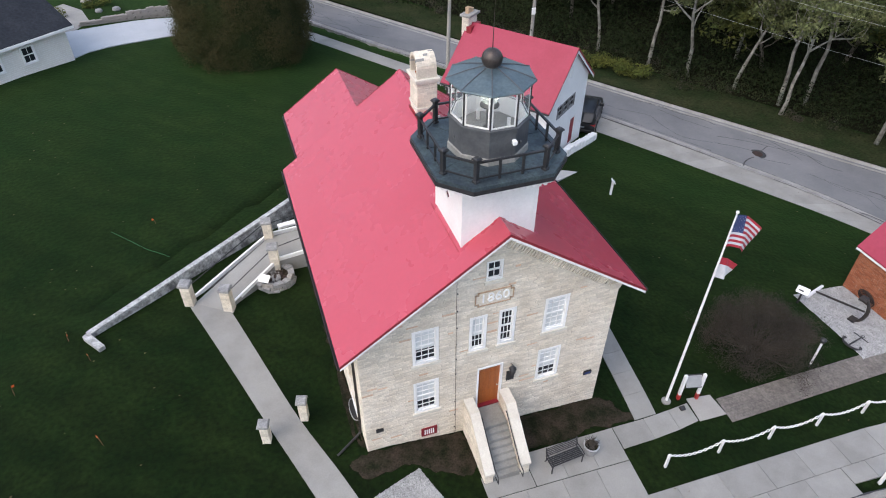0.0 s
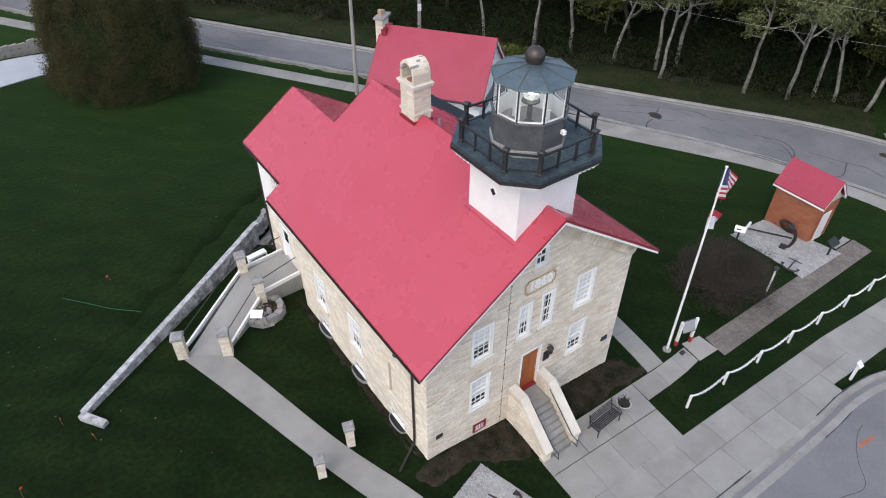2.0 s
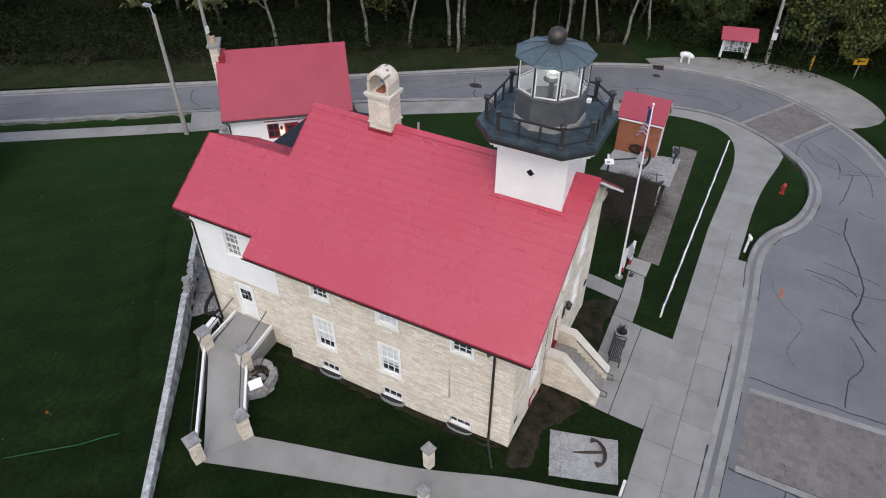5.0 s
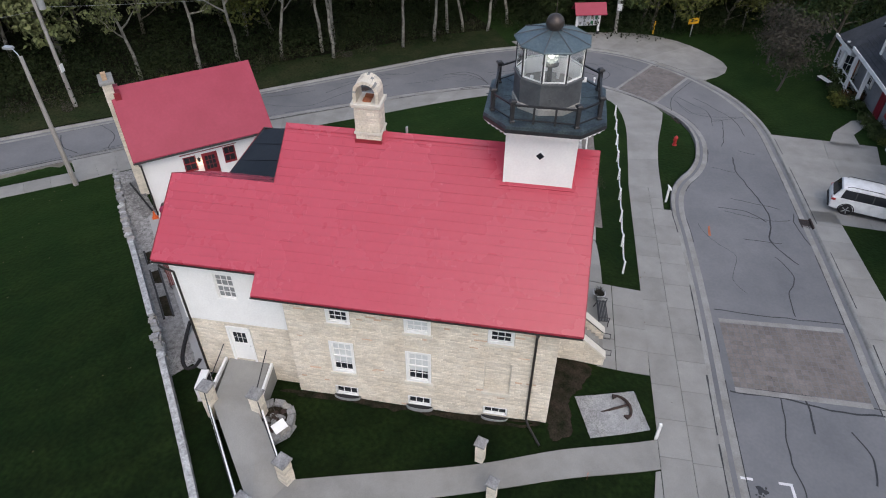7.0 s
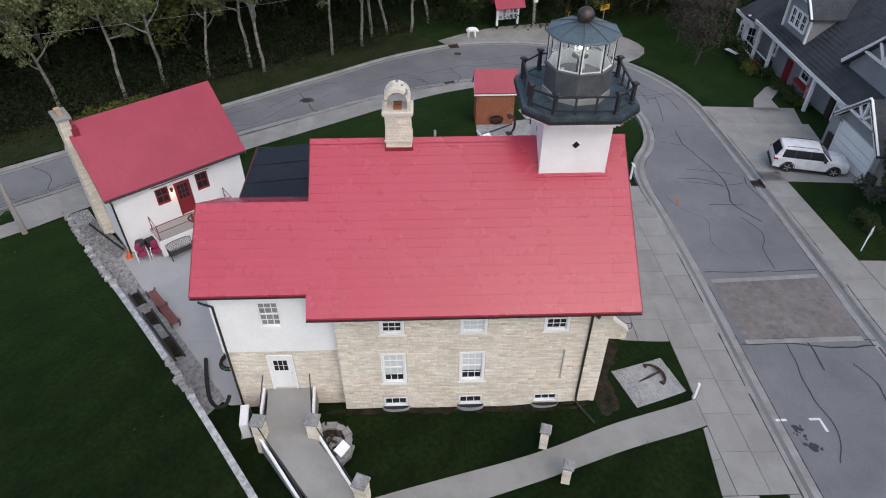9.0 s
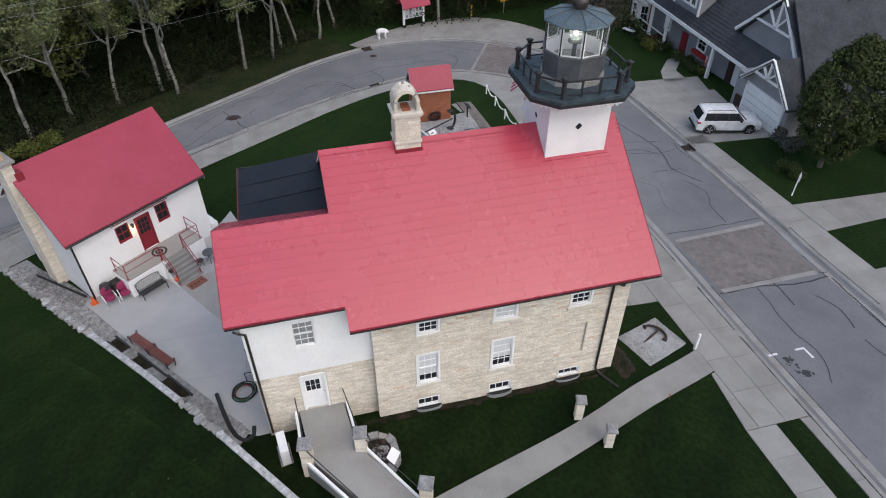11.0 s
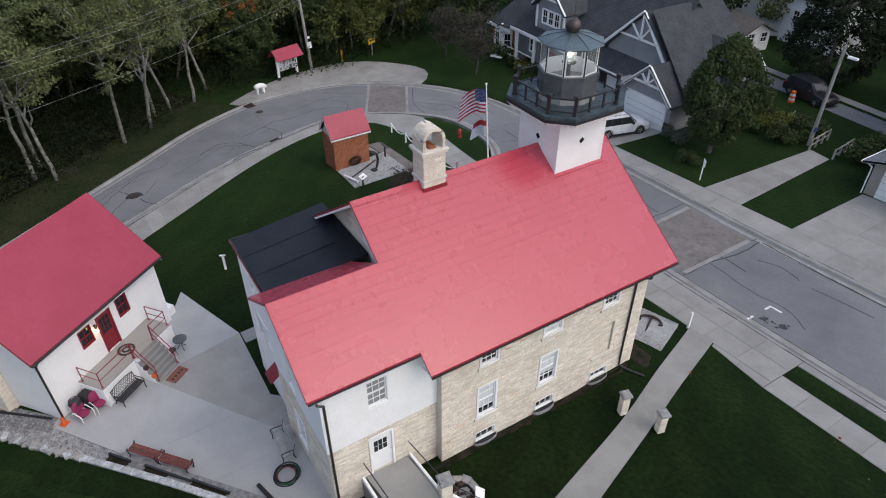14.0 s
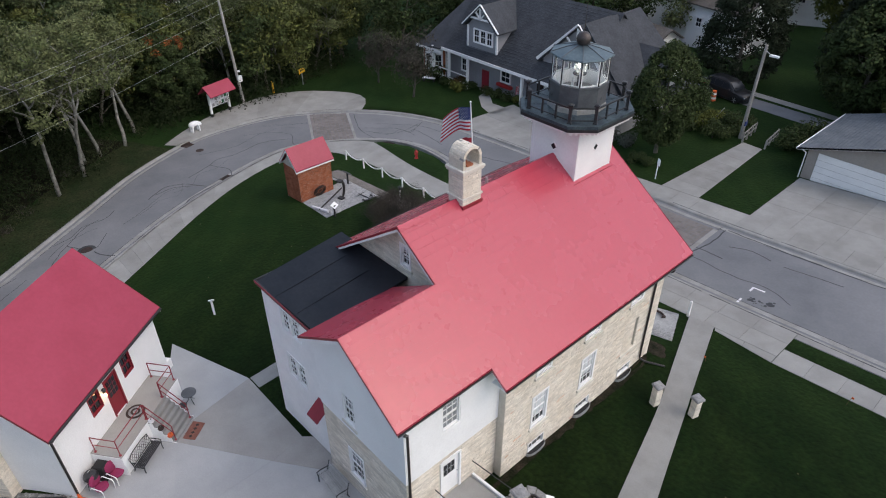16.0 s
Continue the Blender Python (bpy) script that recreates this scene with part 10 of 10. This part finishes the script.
tr = Geo().box(20.3, 20.5, -7.75, -7.62, GZ + 0.3, 0.0).box(24.6, 24.8, -7.75, -7.62, GZ + 0.3, 0.0).box(20.3, 24.8, -7.75, -7.62, -0.15, 0.05)
part("door_surround", tr, M_WHITE, gd)
for xa in (24.8, 19.5):
    part("brick_pier", Geo().box(xa, xa + 0.8, -7.9, -7.6, -4.0, -1.4), M_RUST, gh, "dark red brick pier")
# upper front gable
ug = Geo()
slab_roof(ug, [(30.6, -9.9, 1.5), (26.3, -9.9, 5.6), (26.3, -15.0, 5.6), (30.6, -12.0, 1.5)])
slab_roof(ug, [(22.9, -9.9, 2.5), (22.9, -15.0, 2.5), (26.3, -15.0, 5.6), (26.3, -9.9, 5.6)])
part("roof", ug, M_SHINGLE, gh, "dark shingle gable roof")
part("gable_wall", Geo().wall([(-30.2, 0.2), (-23.0, 0.2), (-23.0, 2.4), (-26.3, 5.4), (-30.2, 1.8)], [], 0.1, facing("n", -10.35)), M_GREYSIDE, gh)
truss(gh, 30.7, 22.9, 26.3, 1.6, 5.58, -10.0)
# west dormer
wd = Geo()
slab_roof(wd, [(18.6, -13.6, 2.1), (18.6, -15.2, 3.7), (24.0, -15.2, 3.7), (22.0, -13.6, 2.1)])
slab_roof(wd, [(18.6, -16.8, 2.1), (22.0, -16.8, 2.1), (24.0, -15.2, 3.7), (18.6, -15.2, 3.7)])
dm = part("dormer", wd, M_SHINGLE, gh, "small gabled dormer")
part("dormer_trim", Geo().wall([(13.6, 2.1), (16.8, 2.1), (15.2, 3.65)], [[(14.3, 2.3), (16.1, 2.3), (15.2, 3.2)]], 0.1, facing("w", 18.55)), M_WHITE, dm)
part("dormer_wall", Geo().wall([(13.8, 1.2), (16.6, 1.2), (16.6, 2.1), (15.2, 3.5), (13.8, 2.1)], [], 0.1, facing("w", 18.75)), M_GREYSIDE, dm)
# front dormer
fd = Geo()
DZ = 2.95
slab_roof(fd, [(40.3, -9.2, DZ), (37.8, -9.2, 5.25), (37.8, -14.8, 5.25), (40.3, -12.4, DZ)])
slab_roof(fd, [(35.3, -9.2, DZ), (35.3, -12.4, DZ), (37.8, -14.8, 5.25), (37.8, -9.2, 5.25)])
fdm = part("dormer", fd, M_SHINGLE, gh, "front dormer with a triple window")
part("dormer_wall", Geo().box(35.7, 39.9, -13.0, -9.75, 0.6, DZ), M_GREYSIDE, fdm)
part("dormer_gable", Geo().wall([(-39.9, DZ), (-35.7, DZ), (-37.8, 5.0)], [], 0.1, facing("n", -9.7)), M_GREYSIDE, fdm)
truss(fdm, 40.3, 35.3, 37.8, DZ, 5.22, -9.35)
part("corner_board", Geo().box(39.75, 39.95, -9.74, -9.62, 0.8, DZ).box(35.65, 35.85, -9.74, -9.62, 0.8, DZ), M_WHITE, fdm)
for i in range(3):
    simple_window(facing("n", -9.72), (-39.0 + i * 0.9, -38.1 + i * 0.9, 1.35, 2.8), gh)
# front openings under the eaves
part("eaves_board", Geo().box(25.2, 43.2, -9.06, -8.95, -0.28, 0.02), M_WHITE, gh)
part("eaves_board", Geo().box(43.2, 47.4, -9.06, -8.95, -0.8, -0.5), M_WHITE, gh)
simple_window(facing("n", -10.36), (-35.6, -34.2, -2.1, -0.8), gh)
part("window_box", Geo().box(33.9, 35.9, -10.35, -10.0, -2.5, -2.2), M_RED, gh, "flower box with red blooms")
simple_window(facing("n", -10.36), (-41.4, -40.4, -2.4, -0.9), gh)
part("entry_door", Geo().box(37.3, 38.3, -10.4, -10.32, -3.6, -1.5), M_REDTRIM, gh, "dark red front door")
part("second_garage_door", Geo().box(27.0, 29.8, -10.4, -10.3, -2.9, -0.7), M_WHITE, gh, "white garage door")
part("brick_panel", Geo().box(30.0, 30.7, -10.4, -10.28, -3.4, -0.4), M_RUST, gh, "red brick wall panel")
for x in (31.7, 39.3, 42.2, 44.8):
    part("porch_post", Geo().box(x - 0.12, x + 0.12, -9.3, -9.06, -4.0, -0.2), M_WHITE, gh)
for x0, x1 in ((39.5, 42.0), (42.4, 44.6)):
    part("porch_rail", Geo().box(x0, x1, -9.22, -9.14, -2.4, -2.3).box(x0, x1, -9.22, -9.14, -3.2, -3.12), M_WHITE, gh)
part("bay", Geo().lathe([(1.7, -4.6), (1.7, -0.7)], 8, (45.6, -10.8, 0), radians(22)), M_WHITE, gh, "white bay with tall windows")
for k in range(5):
    a = radians(k * 45 + 22.5)
    q = Matrix.Translation((45.6 + 1.72 * math.cos(a), -10.8 + 1.72 * math.sin(a), 0)) @ pose(0, 0, 0, 0, 0, math.degrees(a) + 90)
    part("brick_corner", Geo().box(-0.12, 0.12, -0.03, 0.1, -4.4, -0.75, q), M_BRICKP, gh, "red brick corner")
for k in range(5):
    a = radians(k * 45)
    q = Matrix.Translation((45.6 + 1.58 * math.cos(a), -10.8 + 1.58 * math.sin(a), 0)) @ pose(0, 0, 0, 0, 0, math.degrees(a) + 90)
    simple_window(q, (-0.45, 0.45, -2.9, -1.2), gh)
nfl = thing("porch_flag", pose(32.0, -9.6, -1.8), "small striped flag hung from the porch", "flag")
part("staff", Geo().tube([(0, 0, 0), (0.4, 0.5, 0.5)], 0.015, 5), M_WHITE, nfl)
for i in range(7):
    part("stripe", Geo().box(0.3, 0.34, 0.1 + i * 0.06, 0.155 + i * 0.06, -0.45, 0.38), M_FLAGRED if i % 2 == 0 else M_FLAGWHITE, nfl)
lw2 = pavement("entry_walk", "curving pale concrete entry walk of the grey house")
slabs(lw2, [Vector((31.9, -5.2)), Vector((34.2, -6.2)), Vector((36.6, -8.2)), Vector((37.2, -10.0))], [Vector((31.6, -7.4)), Vector((34.0, -7.6)), Vector((35.6, -8.9)), Vector((38.4, -10.0))], M_CONC)
M_BLUESHINGLE = mat("blue_grey_shingles", (0.10, 0.115, 0.13), (0.14, 0.155, 0.17), rough=0.9, big=0.8, fine=6, amt=0.2, rnd="island", rndamt=0.12)
# garage to the west across the street
wg = thing("west_garage", Matrix(), "tan garage with a broad white door and grey roof", "garage")
part("wall", Geo().box(-4.6, 5.25, -18.5, -10.6, -2.2, 1.2), M_TAN, wg)
gr = Geo()
slab_roof(gr, [(5.9, -10.1, 1.15), (0.3, -10.1, 2.95), (0.3, -19.0, 2.95), (5.9, -19.0, 1.15)])
slab_roof(gr, [(-5.3, -10.1, 1.15), (-5.3, -19.0, 1.15), (0.3, -19.0, 2.95), (0.3, -10.1, 2.95)])
part("roof", gr, M_BLUESHINGLE, wg, "blue-grey shingle roof")
crs = Geo()
for i in range(1, 22):
    f = i / 22
    crs.box(5.9 - 5.6 * f - 0.02, 5.9 - 5.6 * f + 0.02, -19.0, -10.1, 1.15 + 1.8 * f, 1.15 + 1.8 * f + 0.022)
tagged(part("shingle_course", crs, M_BLUESHINGLE, wg), kind="stuff")
part("gable_wall", Geo().wall([(-5.25, 1.15), (4.6, 1.15), (-0.3, 2.75)], [], 0.1, facing("n", -10.59)), M_TAN, wg)
lapg = Geo()
for i in range(14):
    lapg.box(4.72, 5.25, -10.6, -10.585, -1.3 + 0.17 * i, -1.285 + 0.17 * i)
tagged(part("lap_edge", lapg, M_TAN, wg), kind="stuff")
gdd = part("garage_door", Geo().box(-1.0, 4.5, -10.6, -10.53, -1.35, 1.0), M_WHITE, wg, "broad white sectional door")
for i in range(1, 5):
    part("panel_joint", Geo().box(-1.0, 4.5, -10.532, -10.525, -1.35 + i * 0.47, -1.335 + i * 0.47), M_KERB, gdd)
part("downpipe", Geo().tube([(5.6, -10.2, 1.1), (5.35, -10.5, 0.8), (5.35, -10.5, -1.2)], 0.05, 6), M_WHITE, wg)
part("gutter", Geo().box(5.88, 5.99, -19.0, -10.1, 1.04, 1.14), M_WHITE, wg)
for sg in (-1, 1):
    xe = 0.3 + sg * 5.6
    part("fascia", Geo().add([(xe, -10.14, 0.98), (0.3, -10.14, 2.78), (0.3, -10.14, 2.95), (xe, -10.14, 1.15), (xe, -10.1, 0.98), (0.3, -10.1, 2.78), (0.3, -10.1, 2.95), (xe, -10.1, 1.15)], [(0, 1, 2, 3), (7, 6, 5, 4), (0, 4, 5, 1), (3, 2, 6, 7), (0, 3, 7, 4)]), M_WHITE, wg)

# wooden footbridge rails at the end of the far walk
fb = thing("footbridge", Matrix(), "small weathered wooden footbridge with rails", "bridge")
for x in (9.4, 11.3):
    part("rail", Geo().tube([(x, -13.8, -0.75), (x + 0.3, -16.6, -0.75)], 0.05, 5), M_WOODPOLE, fb)
    part("rail", Geo().tube([(x, -13.8, -1.2), (x + 0.3, -16.6, -1.2)], 0.05, 5), M_WOODPOLE, fb)
    for k in range(4):
        f = k / 3
        part("post", Geo().box(x + 0.3 * f - 0.06, x + 0.3 * f + 0.06, -13.8 - 2.8 * f - 0.06, -13.8 - 2.8 * f + 0.06, -2.0, -0.7), M_WOODPOLE, fb)
for k in range(10):
    y = -13.8 - 0.28 * k
    part("board", Geo().box(9.4 + 0.03 * k, 11.3 + 0.03 * k, y - 0.26, y, -1.72, -1.66), M_WOODPOLE, fb)

# lane beyond the footbridge
ln = pavement("far_lane", "pale concrete lane beyond the footbridge")
slabs(ln, steps_between((34, -26.4), (-20, -14.6), 14), steps_between((34, -28.6), (-20, -16.8), 14), M_ROAD)
slabs(ln, steps_between((34, -29.2), (-20, -17.4), 30), steps_between((34, -30.2), (-20, -18.4), 30), M_CONC)
bar = thing("traffic_barrel", pose(18.2, -21.7, grade(18.2, -21.7)), "orange and white striped traffic barrel on the lane", "barrel")
for i in range(5):
    part("band", Geo().lathe([(0.29 - 0.02 * i, 0.2 * i), (0.27 - 0.02 * i, 0.2 * i + 0.198)], 14), M_ORANGE if i % 2 == 0 else M_FLAGWHITE, bar)
suv(pose(17.6, -23.4, grade(17.6, -23.4) + 0.03, 0, 0, 168), M_BLACKCAR, "black car parked on the far lane")
gw = thing("guy_wire_guard", pose(15.3, -15.8, grade(15.3, -15.8)), "pale slanting guard over a pole's guy wire", "guard")
part("tube", Geo().tube([(0, 0, 0), (-1.1, 0.3, 2.0)], 0.05, 8), M_GALV, gw)
lo_ = thing("garden_bench", pose(44.5, -8.3, grade(44.5, -8.3), 0, 0, 25), "white slatted bench before the grey house", "bench")
for i in range(2):
    part("seat_slat", Geo().box(-0.7, 0.7, -0.25 + 0.27 * i, -0.03 + 0.27 * i, 0.4, 0.44), M_WHITE, lo_)
for x in (-0.6, 0.6):
    part("leg", Geo().box(x - 0.05, x + 0.05, -0.22, 0.22, 0, 0.4), M_DARK, lo_)
# pale houses among the far trees
def plain_house(x, y, w, d, h, yaw, wall, roof, label):
    z = grade(x, y)
    t = thing("far_house", pose(x, y, z, 0, 0, yaw), label, "house", "far houses")
    part("wall", Geo().box(-w / 2, w / 2, -d / 2, d / 2, -0.4, h), wall, t)
    rise = d * 0.32
    g = Geo()
    slab_roof(g, [(-w / 2 - 0.4, -d / 2 - 0.4, h - 0.1), (w / 2 + 0.4, -d / 2 - 0.4, h - 0.1), (w / 2 + 0.4, 0, h + rise), (-w / 2 - 0.4, 0, h + rise)])
    slab_roof(g, [(-w / 2 - 0.4, d / 2 + 0.4, h - 0.1), (-w / 2 - 0.4, 0, h + rise), (w / 2 + 0.4, 0, h + rise), (w / 2 + 0.4, d / 2 + 0.4, h - 0.1)])
    part("roof", g, roof, t)
    for sg, fr in ((1, facing("e", w / 2)), (-1, facing("w", -w / 2))):
        part("gable_wall", Geo().wall([(-d / 2, h - 0.1), (d / 2, h - 0.1), (0, h + rise - 0.15)], [], 0.1, fr), wall, t)
        for k in (-1, 1):
            simple_window(fr, (k * d * 0.25 - 0.5, k * d * 0.25 + 0.5, h * 0.45, h * 0.45 + 1.2), t)
    for k in range(int(w / 3)):
        xa = -w / 2 + 1.2 + k * 3
        for fr in (facing("n", d / 2), facing("s", -d / 2)):
            simple_window(fr, (xa, xa + 1.0, h * 0.45, h * 0.45 + 1.2), t)
    return t


M_BROWNSHINGLE = mat("brown_shingles", (0.085, 0.075, 0.066), (0.12, 0.105, 0.094), rough=0.9, big=0.8, fine=6, amt=0.2)
plain_house(31.3, -32.0, 3.8, 3.4, 2.3, -12, M_WHITE, M_BROWNSHINGLE, "small white garage with a brown roof")
plain_house(26.4, -39.6, 7.5, 6, 4.9, -12, M_WHITE, M_BROWNSHINGLE, "two-storey white house with a brown roof")
plain_house(37, -41, 10, 8, 5.5, 15, M_WHITE, M_SHINGLE, "tall white house with a dark roof among trees")
plain_house(24.8, -58, 10, 8, 6, 10, M_WHITE, M_SHINGLE, "pale grey house among trees")
plain_house(9, -54, 9, 8, 5, -10, M_CREAMSIDE, M_SHINGLE, "cream house with a dark roof among trees")
plain_house(91, 33, 18, 10, 5, 75, M_CREAMSIDE, M_SHINGLE, "cream house glimpsed beyond the wood")
plain_house(86, 2, 14, 9, 5, 80, M_WHITE, M_SHINGLE, "white house glimpsed beyond the wood")

# house beyond the north lawn, with its drive
nh = thing("cream_house", pose(-10.9, 53.9, grade(-10.9, 53.9), 0, 0, 37), "cream-sided house with a dark roof beside a pale drive", "house")
part("wall", Geo().box(-16, 0, 0.0, 8.0, -0.4, 2.7), M_CREAMSIDE, nh, "cream lap siding")
lap = Geo()
for i in range(20):
    lap.box(-16, 0.0, -0.012, 0.0, -0.1 + i * 0.14, -0.09 + i * 0.14)
tagged(part("lap_edge", lap, M_WHITE, nh), kind="stuff")
g = Geo()
slab_roof(g, [(-16.4, -0.5, 2.65), (0.5, -0.5, 2.65), (0.5, 4.0, 4.9), (-16.4, 4.0, 4.9)])
slab_roof(g, [(-16.4, 8.5, 2.65), (-16.4, 4.0, 4.9), (0.5, 4.0, 4.9), (0.5, 8.5, 2.65)])
M_NIGHTSHINGLE = mat("blue_black_shingles", (0.018, 0.021, 0.028), (0.028, 0.032, 0.04), rough=0.9, big=0.8, fine=6, amt=0.2, spec=0.2)
part("roof", g, M_NIGHTSHINGLE, nh, "dark blue-black shingle roof")
part("gable_wall", Geo().wall([(0.0, 2.6), (8.0, 2.6), (4.0, 4.7)], [], 0.1, facing("e", 0.0)), M_CREAMSIDE, nh)
part("fascia", Geo().box(-16.4, 0.5, -0.54, -0.48, 2.45, 2.64), M_WHITE, nh)
for xa in (-3.6, -6.0):
    simple_window(facing("s", 0.0), (xa, xa + 1.0, 0.9, 2.2), nh)
part("porch", Geo().box(-1.0, 1.6, 8.0, 10.5, -0.2, 0.3), M_CONC2, nh)
M_CONCWHITE = mat("white_concrete", (0.40, 0.43, 0.47), (0.45, 0.48, 0.52), rough=0.8, big=0.4, fine=18, amt=0.05, bump=0.08, spec=0.3)
nd1 = pavement("north_driveway", "bright pale concrete drive beside the cream house")
near = catmull([(-11.0, 54.1), (-9.3, 55.7), (-4.3, 57.6), (0.5, 59.0), (7.0, 61.0)], 14)
beyond = catmull([(-12.4, 59.5), (-8.5, 61.0), (-4.5, 62.4), (-0.5, 63.4), (6.0, 65.3)], 14)
for k in range(3):
    slabs(nd1, [p.lerp(q, k / 3).xy for p, q in zip(near, beyond)], [p.lerp(q, (k + 1) / 3).xy for p, q in zip(near, beyond)], M_CONCWHITE, 0.0, 0.07)
slabs(nd1, [Vector((-12.5, 59.6)), Vector((-11.9, 61.7)), Vector((-12.6, 63.9)), Vector((-14.0, 65.3))], [Vector((-11.3, 60.1)), Vector((-10.4, 62.1)), Vector((-11.2, 64.9)), Vector((-12.8, 66.7))], M_CONC)
bw2 = thing("block_wall", Matrix(), "low tan block retaining wall rising beyond the drive", "wall")
wpts = catmull([(-11.2, 61.0), (-8.5, 61.7), (-4.5, 63.0), (-0.5, 64.1), (4.0, 65.5)], 26)
for i in range(25):
    a, b = wpts[i], wpts[i + 1]
    for lay in range(2 + min(5, i // 3)):
        z = grade(a.x, a.y) + 0.19 * lay
        d = (b - a) * (0.25 if lay % 2 else 0.0)
        bar_wall((a.x + d.x, a.y + d.y, z), (b.x + d.x - 0.02, b.y + d.y, z), 0.3 - 0.02 * lay, -0.05, 0.13, M_TAN, "block", bw2, None)
for x, y, r, ma in ((-11.0, 67.2, 0.5, M_KERB), (-9.8, 64.4, 0.35, M_GREYST), (-8.4, 64.8, 0.4, M_GREYST)):
    bo = thing("boulder", pose(x, y, grade(x, y)), "pale garden boulder above the block wall", "rock", "garden boulders")
    part("stone", Geo().lathe([(r * 0.8, -0.1), (r, r * 0.2), (r * 0.75, r * 0.6), (r * 0.1, r * 0.75)], 7), ma, bo)
for i, (x, y) in enumerate(((-10.6, 65.6), (-9.4, 66.4), (-12.9, 63.6))):
    t = thing("shrub", pose(x, y, grade(x, y)), "low yellow-brown garden shrub beside the walk", "shrub", "garden shrubs")
    o = new("foliage", leaf_mesh("garden_leaf", [(rnd.uniform(-0.5, 0.5), rnd.uniform(-0.5, 0.5), rnd.uniform(0.15, 0.6), 0.4) for _ in range(7)], 70, 1.0, 0.07, M_LEAF3, 340 + i, 0.8))
    o.parent = t
